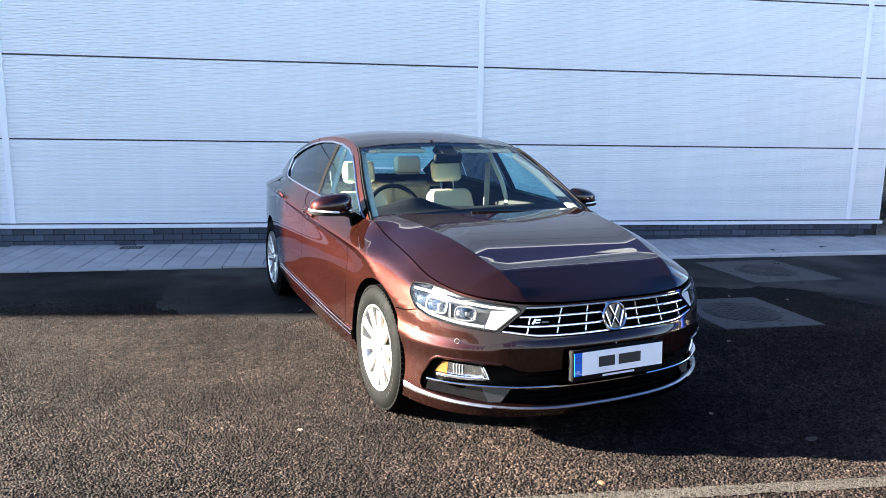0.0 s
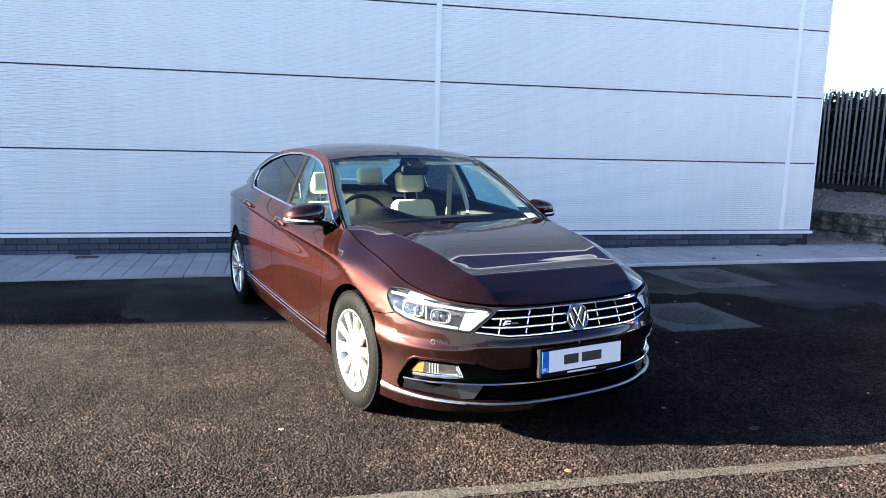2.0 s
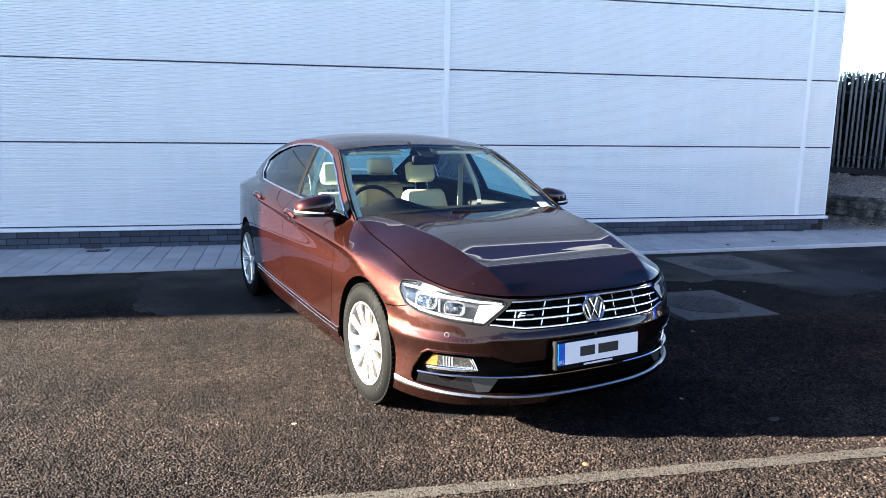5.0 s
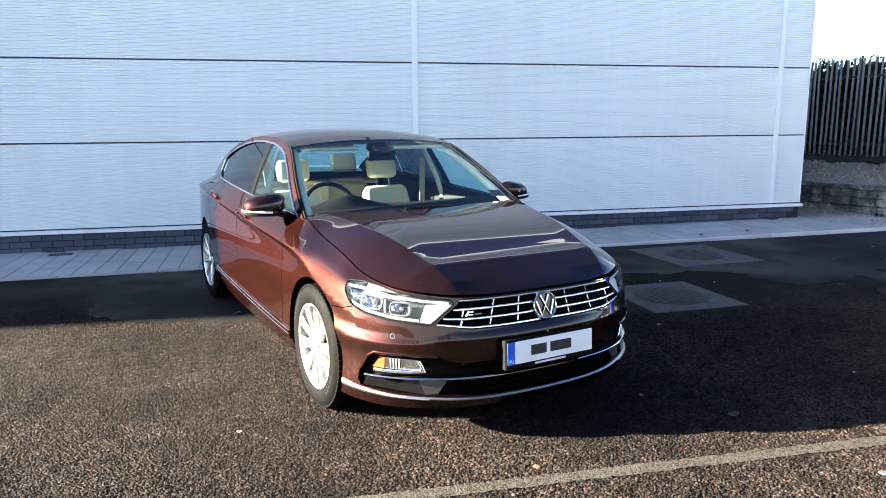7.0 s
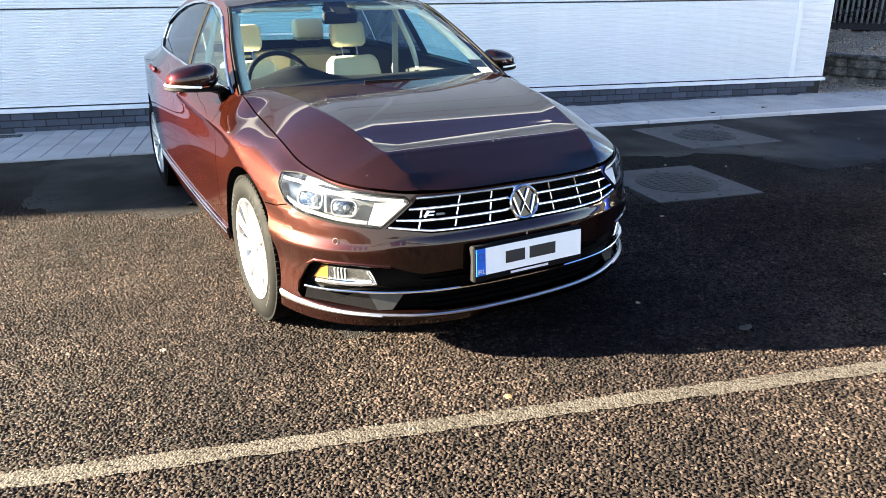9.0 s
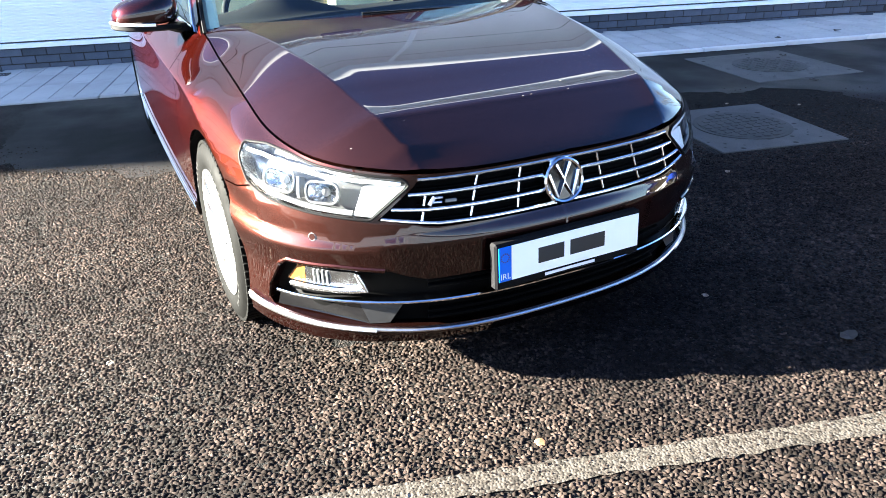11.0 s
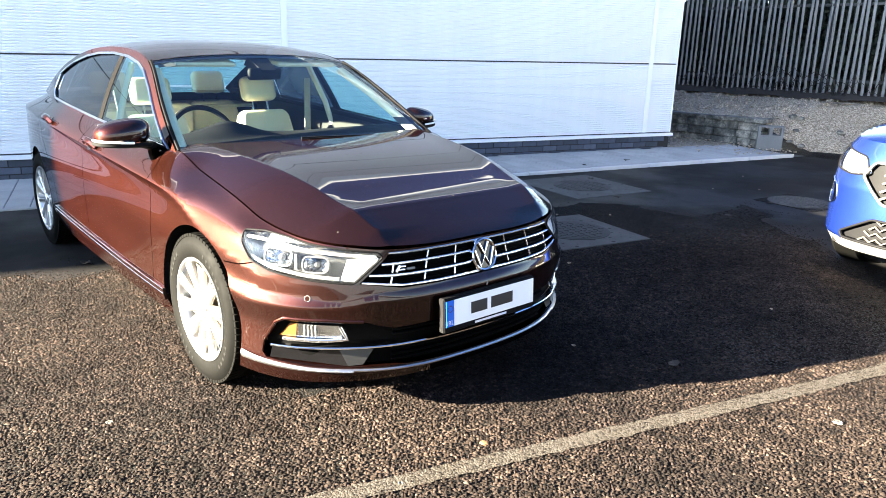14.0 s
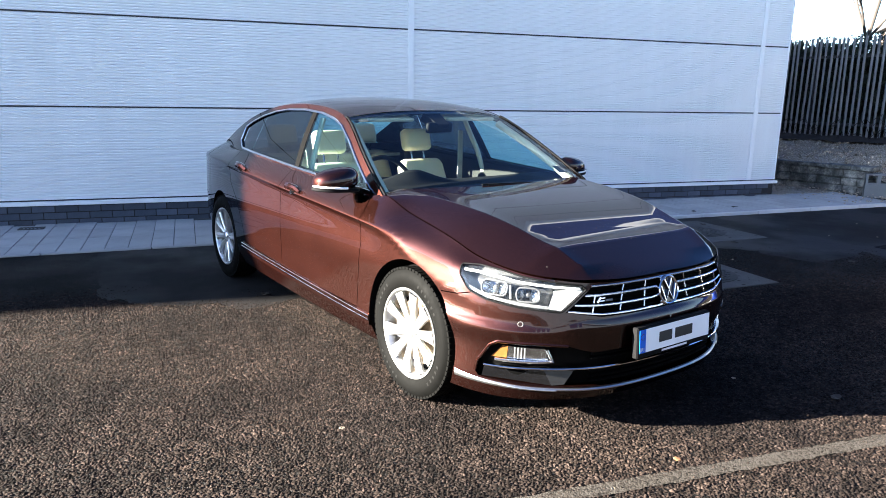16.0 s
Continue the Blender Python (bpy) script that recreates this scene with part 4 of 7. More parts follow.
def rounded(poly, r, seg=4):
    """The polygon with its corners rounded by about r."""
    out = []
    n = len(poly)
    for i in range(n):
        p, a, b = Vector(poly[i]), Vector(poly[i - 1]), Vector(poly[(i + 1) % n])
        da, db = a - p, b - p
        rr = min(r, da.length * 0.45, db.length * 0.45)
        p0, p1 = p + da.normalized() * rr, p + db.normalized() * rr
        for k in range(seg + 1):
            t = k / seg
            out.append(tuple((1 - t) ** 2 * p0 + 2 * t * (1 - t) * p + t * t * p1))
    return out


def inside(poly, pts):
    """Which points lie in the polygon."""
    x, y = pts[:, 0], pts[:, 1]
    r = np.zeros(len(pts), bool)
    n = len(poly)
    for i in range(n):
        (x0, y0), (x1, y1) = poly[i], poly[(i + 1) % n]
        if y0 == y1:
            continue
        c = ((y0 > y) != (y1 > y)) & (x < (x1 - x0) * (y - y0) / (y1 - y0) + x0)
        r ^= c
    return r


def line_distance(line, pts):
    best = np.full(len(pts), 9.0)
    for (x0, y0), (x1, y1) in zip(line, line[1:]):
        d = np.array([x1 - x0, y1 - y0])
        q = pts - np.array([x0, y0])
        t = np.clip(q @ d / max(d @ d, 1e-12), 0, 1)
        best = np.minimum(best, np.hypot(*(q - t[:, None] * d).T))
    return best


def offset_line(line, o):
    out = []
    for i in range(len(line)):
        a, b = Vector(line[max(i - 1, 0)]), Vector(line[min(i + 1, len(line) - 1)])
        t = (b - a).normalized()
        out.append((line[i][0] - t.y * o, line[i][1] + t.x * o))
    return out


def triangulate(bounds, loops, seams, xs, ys, gap=0.0025, ridges=()):
    """Triangles of a flat region cut along loops and seams: points, triangles, their middles, and which lie in a seam's gap."""
    pts, edges = [], []

    def add(line, closed):
        k = len(pts)
        pts.extend(Vector((p[0], p[1])) for p in line)
        n = len(line)
        edges.extend((k + i, k + (i + 1) % n) for i in range(n if closed else n - 1))

    for b in bounds:
        add(b, True)
    for lp in loops:
        add(lp, True)
    for sm in seams:
        add(offset_line(sm, gap), False)
        add(offset_line(sm, -gap), False)
    for rg in ridges:
        add(rg, False)
    gx, gy = np.meshgrid(xs, ys)
    g = np.stack([gx.ravel(), gy.ravel()], 1)
    keep = np.zeros(len(g), bool)
    for b in bounds:
        keep |= inside(b, g)
    for line, closed in [(b, True) for b in bounds] + [(lp, True) for lp in loops] + [(sm, False) for sm in seams] + [(rg, False) for rg in ridges]:
        keep &= line_distance(list(line) + ([line[0]] if closed else []), g) > 0.005
    pts.extend(Vector(p) for p in g[keep])
    v, _, f, _, _, _ = delaunay_2d_cdt(pts, edges, [], 0, 1e-5)
    v = np.array([(p.x, p.y) for p in v])
    f = np.array([t for t in f if len(t) == 3])
    mid = v[f].mean(1)
    ok = np.zeros(len(f), bool)
    for b in bounds:
        ok |= inside(b, mid)
    f, mid = f[ok], mid[ok]
    seam = np.zeros(len(f), bool)
    for sm in seams:
        seam |= line_distance(sm, mid) < gap
    return v, f, mid, seam


def skin(name, v, f, place, normal, mat, parent, sides=(1,), rim=0.012, label="", off=0.0):
    """A panel: the triangles f laid on a surface, with a turned-in rim and the surface's own normals. sides: 1, -1 or both."""
    used, inv = np.unique(f, return_inverse=True)
    tri = inv.reshape(f.shape)
    uv = v[used]
    co, no = place(uv[:, 0], uv[:, 1]), normal(uv[:, 0], uv[:, 1])
    co = co + no * off
    cnt = {}
    for t in tri:
        for a, b in ((t[0], t[1]), (t[1], t[2]), (t[2], t[0])):
            cnt[(a, b)] = cnt.get((a, b), 0) + 1
    rim_edges = [(a, b) for a, b in cnt if (b, a) not in cnt]
    fn = np.cross(co[tri[:, 1]] - co[tri[:, 0]], co[tri[:, 2]] - co[tri[:, 0]])
    flip = (fn * no[tri[:, 0]]).sum(1).mean() < 0
    verts, faces, norms = [], [], []
    for sd in sides:
        k = len(verts)
        mir = np.array([sd, 1, 1])
        verts.extend((co * mir).tolist())
        rev = flip ^ (sd < 0)
        nn = no * mir
        for t in tri:
            q = t[::-1] if rev else t
            faces.append([int(i) + k for i in q])
            norms.extend(nn[i] for i in q)
        if rim:
            rv = {}
            for a, b in rim_edges:
                for i in (a, b):
                    if i not in rv:
                        rv[i] = len(verts)
                        verts.append(((co[i] - no[i] * rim) * mir).tolist())
                q = [int(b) + k, int(a) + k, rv[a], rv[b]]
                if rev:
                    q = q[::-1]
                pa, pb, pc = (np.array(verts[i]) for i in q[:3])
                w = np.cross(pb - pa, pc - pa)
                w = w / max(np.linalg.norm(w), 1e-9)
                faces.append(q)
                norms.extend([w] * 4)
    me = bpy.data.meshes.new(name)
    me.from_pydata(verts, [], faces)
    me.shade_smooth()
    me.normals_split_custom_set([tuple(n) for n in norms])
    me.materials.append(mat)
    ob = new(name, me)
    ob.parent = parent
    if label:
        ob["label"] = label
    return ob


def arc(cx, cy, r, a0, a1, n):
    return [(cx + r * math.cos(radians(a0 + (a1 - a0) * i / n)), cy + r * math.sin(radians(a0 + (a1 - a0) * i / n))) for i in range(n + 1)]


# feature lines: place along the outline, depth, height
PLAN = [(0, -0.832), (0.25, -0.819), (0.45, -0.772), (0.60, -0.692), (0.71, -0.595), (0.79, -0.475), (0.842, -0.34), (0.868, -0.2), (0.884, 0), (0.906, 0.6), (0.914, 1.4), (0.908, 2.2), (0.884, 2.8), (0.825, 3.3), (0.725, 3.6), (0.52, 3.79), (0.26, 3.855), (0, 3.87)]
LOWER_EDGE = [(0, -0.050, 0.170), (0.5, -0.036, 0.172), (0.9, -0.006, 0.176), (1.1, 0.002, 0.182), (1.8, -0.045, 0.185), (3.7, -0.045, 0.20), (4.6, -0.06, 0.24), (5.9, -0.06, 0.27)]
SILL_LINE = [(0, -0.030, 0.205), (0.5, -0.022, 0.208), (0.9, 0.006, 0.232), (1.1, 0.014, 0.252), (1.8, -0.004, 0.300), (3.7, -0.004, 0.345), (4.6, -0.01, 0.40), (5.9, -0.01, 0.42)]
INTAKE_LINE = [(0, -0.008, 0.36), (0.5, -0.004, 0.365), (0.9, 0.006, 0.39), (1.1, 0.010, 0.41), (1.8, -0.004, 0.47), (3.7, 0.0, 0.50), (4.6, 0.0, 0.55), (5.9, 0.0, 0.56)]
BUMPER_STEP = [(0, 0.0, 0.522), (0.5, 0.002, 0.515), (0.65, 0.009, 0.494), (0.8, 0.018, 0.492), (1.05, 0.024, 0.502), (1.4, 0.004, 0.58), (1.8, 0.0, 0.64), (3.7, 0.003, 0.68), (4.6, 0.0, 0.72), (5.9, 0.0, 0.74)]
STEP_TOP = [(0, -0.016, 0.541), (0.5, -0.009, 0.536), (0.65, 0.001, 0.512), (0.8, 0.002, 0.520), (1.05, 0.003, 0.543), (1.4, -0.002, 0.66), (1.60, -0.005, 0.755), (1.80, -0.012, 0.785), (2.74, -0.014, 0.838), (3.67, -0.013, 0.880), (4.3, -0.008, 0.90), (5.9, -0.005, 0.86)]
FLANK_CREASE = [(0, -0.026, 0.556), (0.5, -0.012, 0.557), (0.8, -0.003, 0.572), (1.05, 0.001, 0.612), (1.4, -0.006, 0.72), (1.60, -0.007, 0.800), (1.80, -0.003, 0.818), (2.74, -0.002, 0.866), (3.67, -0.001, 0.908), (4.6, -0.01, 0.94), (5.9, -0.01, 0.90)]
SHOULDER = [(0, -0.046, 0.645), (0.5, -0.030, 0.648), (0.8, -0.026, 0.680), (1.05, -0.034, 0.718), (1.25, -0.044, 0.757), (1.4, -0.050, 0.792), (1.66, -0.048, 0.842), (1.85, -0.038, 0.858), (2.74, -0.036, 0.905), (3.67, -0.036, 0.945), (4.6, -0.065, 0.965), (5.9, -0.04, 0.95)]
TOP_EDGE = [(0, -0.052, 0.698), (0.455, -0.038, 0.700), (0.62, -0.042, 0.714), (0.77, -0.058, 0.730), (0.9, -0.082, 0.748), (1.06, -0.105, 0.775), (1.25, -0.122, 0.822), (1.63, -0.142, 0.888), (1.88, -0.145, 0.948), (1.96, -0.112, 0.938), (2.95, -0.114, 0.984), (3.94, -0.128, 1.030), (4.4, -0.19, 1.045), (5.0, -0.20, 1.035), (5.9, -0.10, 1.02)]
BODY = Shell(PLAN, [LOWER_EDGE, SILL_LINE, INTAKE_LINE, BUMPER_STEP, STEP_TOP, FLANK_CREASE, SHOULDER, TOP_EDGE], creases=((1, -1.0, 4.2), (3, -1.0, 1.05), (4, 0.5, 1.05), (5, -1.0, 1.2), (5, 1.7, 3.9)))
AXLE = BODY.s_side(0.030)
REAR_AXLE = BODY.s_side(2.786)
WHEEL_R, ARCH_R = 0.328, 0.362


def saloon_shell(car, body_paint):
    sh = BODY
    L = sh.length - 0.01
    s_long = sorted(set([round(i * 0.02, 3) for i in range(75)] + [round(1.5 + i * 0.035, 3) for i in range(int((L - 1.5) / 0.035) + 1)] + [round(L, 4)]))
    bottom = [(s, float(sh.bottom(s))) for s in s_long]
    top = [(s, float(sh.top(s))) for s in s_long]
    bound = bottom + top[::-1]
    arch_f = arc(AXLE, 0.335, ARCH_R, 0, 360, 80)[:-1]
    arch_r = arc(REAR_AXLE, 0.335, ARCH_R, 0, 360, 80)[:-1]
    hl = headlight_outline()
    gr = dense(GRILLE + [(-s, z) for s, z in GRILLE[::-1]][0:0], 0.02)
    intake = dense(INTAKE, 0.02)
    sf = lambda y: sh.s_side(y)
    b_line = dense([(sf(1.525), 0.36), (sf(1.525), 0.66), (sf(1.56), float(sh.top(sf(1.56))) + 0.02)], 0.03, False)
    f_line = dense([(sf(0.52), 0.34), (sf(0.505), 0.50), (sf(0.475), 0.70), (sf(0.50), 0.86), (sf(0.56), float(sh.top(sf(0.56))) + 0.02)], 0.03, False)
    low_line = dense([(sf(0.52), 0.34), (sf(1.0), 0.345), (sf(1.525), 0.36), (sf(2.22), 0.385)], 0.03, False)
    r_line = dense([(sf(2.22), 0.385), (sf(2.27), 0.52), (sf(2.36), 0.68), (sf(2.52), 0.80), (sf(2.56), 0.93), (sf(2.60), float(sh.top(sf(2.60))) + 0.02)], 0.03, False)
    bump_line = dense([(1.01, 0.632), (1.08, 0.615), (1.18, 0.606)], 0.02, False)
    rear_bump = dense([(sf(3.10), 0.56), (sf(3.3), 0.62), (L + 0.02, 0.62)], 0.03, False)
    seams = [b_line, f_line, low_line, r_line, bump_line, rear_bump]
    xs = np.r_[np.arange(0.01, 1.5, 0.02), np.arange(1.5, L, 0.035)]
    v, f, mid, gap = triangulate([bound], [arch_f, arch_r, hl, gr, intake], seams, xs, np.arange(0.18, 1.07, 0.02), ridges=[[(float(s), float(sh.lines[k][1](s))) for s in np.arange(a, b, 0.02)] for k, a, b in ((1, 0.0, 1.04), (3, 0.0, 1.04), (4, 0.3, 1.04), (5, 1.55, 4.0), (4, 1.75, 4.0))]
        + [[(float(s), float(sh.lines[5][1](s)) + o) for s in np.arange(1.6, 4.0, 0.02)] for o in (-0.011, -0.005, 0.005, 0.011)]
        + [[(float(s), float(sh.lines[6][1](s)) * (1 - k) + float(sh.lines[7][1](s)) * k) for s in np.arange(0.86, 5.0, 0.016)] for k in (0.12, 0.24, 0.36, 0.48, 0.60, 0.72, 0.84, 0.93)])
    cut = inside(arch_f, mid) | inside(arch_r, mid) | inside(hl, mid) | inside(gr, mid) | inside(intake, mid)
    ok = ~cut & ~gap
    s, z = mid[:, 0], mid[:, 1]
    fz = np.interp(z, [p[1] for p in f_line], [p[0] for p in f_line])
    bz = np.interp(z, [p[1] for p in b_line], [p[0] for p in b_line])
    rz = np.interp(z, [p[1] for p in r_line], [p[0] for p in r_line])
    lz = np.interp(s, [p[0] for p in low_line], [p[1] for p in low_line])
    fdoor = ok & (s > fz) & (s < bz) & (z > lz)
    rdoor = ok & (s > bz) & (s < rz) & (z > lz)
    bmz = np.interp(s, [1.0, 1.01, 1.08, 1.18], [0.70, 0.632, 0.615, 0.606])
    bumper = ok & (s < AXLE) & ((s < 0.62) | (z < bmz)) & ~((s > 0.62) & (z > 0.66))
    fender = ok & ~bumper & (s < fz) & (s < AXLE + 0.9) & (z > 0.336)
    sill = ok & (s > AXLE) & (s < REAR_AXLE) & ~fender & ~fdoor & ~rdoor & (z < lz + 0.002) & (s < sf(2.30))
    rb = ok & (s > sf(3.08)) & (z < 0.62)
    quarter = ok & ~fdoor & ~rdoor & ~bumper & ~fender & ~sill & ~rb
    pl, nm = sh.place, sh.normal
    skin("front_bumper", v, f[bumper], pl, nm, body_paint, car, (1, -1), rim=0.04)
    skin("rear_bumper", v, f[rb], pl, nm, body_paint, car, (1, -1))
    skin("quarter_panel", v, f[quarter], pl, nm, body_paint, car, (-1,))
    skin("quarter_panel", v, f[quarter], pl, nm, body_paint, car, (1,))
    doors = {}
    for sd in (-1, 1):
        skin("fender", v, f[fender], pl, nm, body_paint, car, (sd,))
        skin("sill", v, f[sill], pl, nm, body_paint, car, (sd,))
        doors[("front", sd)] = skin("front_door", v, f[fdoor], pl, nm, body_paint, car, (sd,))
        doors[("rear", sd)] = skin("rear_door", v, f[rdoor], pl, nm, body_paint, car, (sd,))
    # near-black shell set inward, so its colour supplies the shade in the panel gaps
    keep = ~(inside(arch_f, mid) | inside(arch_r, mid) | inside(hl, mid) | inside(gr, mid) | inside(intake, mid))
    skin("gap_shade_shell", v, f[keep], pl, nm, M_GRILLE_AND_SHADE, car, (1, -1), rim=0, off=-0.022, label="near-black sheet that gives the panel gaps their shade")
    skin("intake_panel", v, f[inside(intake, mid)], pl, nm, M_GRILLE_AND_SHADE, car, (1, -1), rim=0, off=-0.034, label="black lower air intake panel")
    skin("grille_backing", v, f[inside(gr, mid)], pl, nm, M_GRILLE_AND_SHADE, car, (1, -1), rim=0, off=-0.03, label="black backing of the radiator grille")
    for sd in (-1, 1):
        lamp = skin("headlight", v, f[inside(hl, mid)], pl, nm, M_LENS, car, (sd,), rim=0.0, off=0.001, label="clear headlight lens over chrome reflectors")
        lamp.visible_shadow = False
        headlight_inside(lamp, sd, v, f[inside(hl, mid)])
    for sd in (-1, 1):
        for cy in (AXLE, REAR_AXLE):
            bm = bmesh.new()
            lip, liner = [], []
            for a in range(-24, 205, 4):
                ss, zz = cy + ARCH_R * math.cos(radians(a)), 0.335 + ARCH_R * math.sin(radians(a))
                zz = max(zz, float(sh.bottom(ss)) + 0.002)
                p = sh.p(ss, zz, 0.0, sd)
                lip.append(bm.verts.new(p))
                liner.append(bm.verts.new(Vector((p.x - sd * 0.30, p.y, p.z))))
            for i in range(len(lip) - 1):
                bm.faces.new((lip[i], lip[i + 1], liner[i + 1], liner[i]))
            part("wheel_arch_liner", bm, M_BLACK, car)
    return doors


def headlight_outline():
    t = BODY.top
    base = [(0.478, 0.672), (0.50, float(t(0.5)) - 0.010), (0.62, float(t(0.62)) - 0.010), (0.77, float(t(0.77)) - 0.010), (0.88, 0.736), (1.00, 0.746), (1.095, 0.742), (1.085, 0.700), (1.02, 0.640), (0.93, 0.613), (0.78, 0.594), (0.63, 0.581), (0.595, 0.578)]
    return dense(rounded(base, 0.012, 3), 0.02)


GRILLE = [(-0.001, 0.692), (0.25, 0.694), (0.452, 0.692), (0.464, 0.672), (0.575, 0.578), (0.40, 0.553), (0.25, 0.5515), (-0.001, 0.551)]
INTAKE = [(-0.001, 0.405), (0.30, 0.402), (0.44, 0.397), (0.50, 0.412), (0.55, 0.428), (0.70, 0.438), (0.86, 0.436), (0.895, 0.415), (0.955, 0.33), (0.965, 0.280), (0.95, 0.262), (0.75, 0.246), (0.55, 0.238), (0.30, 0.228), (-0.001, 0.224)]


def on_shell(sh, pts, off, sd, w, h, bm, cut=0.002, up=None):
    """A moulding laid along the shell: w wide across it, h proud."""
    p = [sh.p(s, z, off, sd) for s, z in pts]
    n = [sh.n(s, z, sd) for s, z in pts]
    sweep(bm, p, rect(w, h, cut), n)


def both_sides(pts):
    """A line from one side of the nose to the other, as (s, z, side)."""
    return [(s, z, -1) for s, z in pts[::-1]] + [(s, z, 1) for s, z in pts if s > 1e-6]


def across(sh, pts, off, w, h, bm, cut=0.002):
    q = both_sides(pts)
    sweep(bm, [sh.p(s, z, off, d) for s, z, d in q], rect(w, h, cut), [sh.n(s, z, d) for s, z, d in q])


def headlight_inside(lamp, sd, v, f):
    """Chrome bowls, trims and light guide behind the lens."""
    sh = BODY
    skin("housing", v, f, sh.place, sh.normal, M_LAMPBOWL, lamp, (sd,), rim=0, off=-0.060)
    hl = headlight_outline()
    bm = bmesh.new()
    a = [bm.verts.new(sh.p(s, z, 0.0, sd)) for s, z in hl]
    b = [bm.verts.new(sh.p(s, z, -0.062, sd)) for s, z in hl]
    n = len(hl)
    for i in range(n):
        bm.faces.new((a[i], a[(i + 1) % n], b[(i + 1) % n], b[i]))
    part("surround", bm, M_REFLECT, lamp)
    bm = bmesh.new()
    p = [sh.p(s, z, 0.001, sd) for s, z in hl]
    sweep(bm, p, rect(0.007, 0.006, 0.002), [sh.n(s, z, sd) for s, z in hl], closed=True)
    part("seal", bm, M_BLACK, lamp)
    # light guide along the upper edge and down the inner end
    guide = [(1.075, 0.728), (1.0, 0.728), (0.88, 0.716), (0.77, 0.700), (0.62, 0.684), (0.505, 0.676)]
    bm = bmesh.new()
    on_shell(sh, dense(guide, 0.03, False), -0.014, sd, 0.010, 0.012, bm)
    part("light_guide", bm, M_DRL, lamp)
    bm = bmesh.new()
    q = [(0.492, 0.668), (0.594, 0.586), (0.645, 0.591), (0.618, 0.668)]
    vs = [bm.verts.new(sh.p(s, z, -0.012, sd)) for s, z in q]
    vb = [bm.verts.new(sh.p(s, z, -0.05, sd)) for s, z in q]
    bm.faces.new(vs if sd > 0 else vs[::-1])
    for i in range(4):
        bm.faces.new((vs[i], vs[(i + 1) % 4], vb[(i + 1) % 4], vb[i]))
    bmesh.ops.recalc_face_normals(bm, faces=bm.faces[:])
    part("light_blade", bm, M_DRL, lamp)
    bm = bmesh.new()
    on_shell(sh, dense([(1.03, 0.655), (0.93, 0.626), (0.78, 0.607), (0.65, 0.596)], 0.03, False), -0.016, sd, 0.014, 0.012, bm)
    part("lower_trim", bm, M_LAMPGREY, lamp)
    for cs, cz, rs, rz in ((0.905, 0.668, 0.062, 0.034), (0.745, 0.648, 0.052, 0.032)):
        ring = rounded([(cs - rs, cz - rz), (cs + rs, cz - rz * 0.9), (cs + rs, cz + rz), (cs - rs * 1.05, cz + rz * 0.9)], 0.03, 5)
        bm = bmesh.new()
        loops = []
        for k, o in ((1.0, -0.022), (0.82, -0.040), (0.55, -0.052), (0.2, -0.057)):
            loops.append([bm.verts.new(sh.p(cs + (s - cs) * k, cz + (z - cz) * k, o + (0.004 if i % 2 and 0.3 < k < 0.9 else 0.0), sd)) for i, (s, z) in enumerate(ring)])
        for l0, l1 in zip(loops, loops[1:]):
            for i in range(len(ring)):
                bm.faces.new((l0[i], l0[(i + 1) % len(ring)], l1[(i + 1) % len(ring)], l1[i]))
        bm.faces.new(loops[-1])
        bmesh.ops.recalc_face_normals(bm, faces=bm.faces[:])
        part("reflector", bm, M_REFLECT, lamp)
        bm = bmesh.new()
        sweep(bm, [sh.p(s, z, -0.020, sd) for s, z in ring], rect(0.007, 0.012, 0.002), [sh.n(s, z, sd) for s, z in ring], closed=True)
        part("bezel", bm, M_LAMPDARK, lamp)
        bm = bmesh.new()
        bmesh.ops.create_uvsphere(bm, u_segments=14, v_segments=8, radius=0.014, matrix=Matrix.Translation(sh.p(cs, cz, -0.045, sd)))
        part("bulb_cap", bm, M_LAMPDARK, lamp)
    bm = bmesh.new()
    on_shell(sh, dense([(0.83, 0.690), (0.822, 0.625)], 0.03, False), -0.03, sd, 0.012, 0.03, bm)
    part("divider", bm, M_LAMPDARK, lamp)


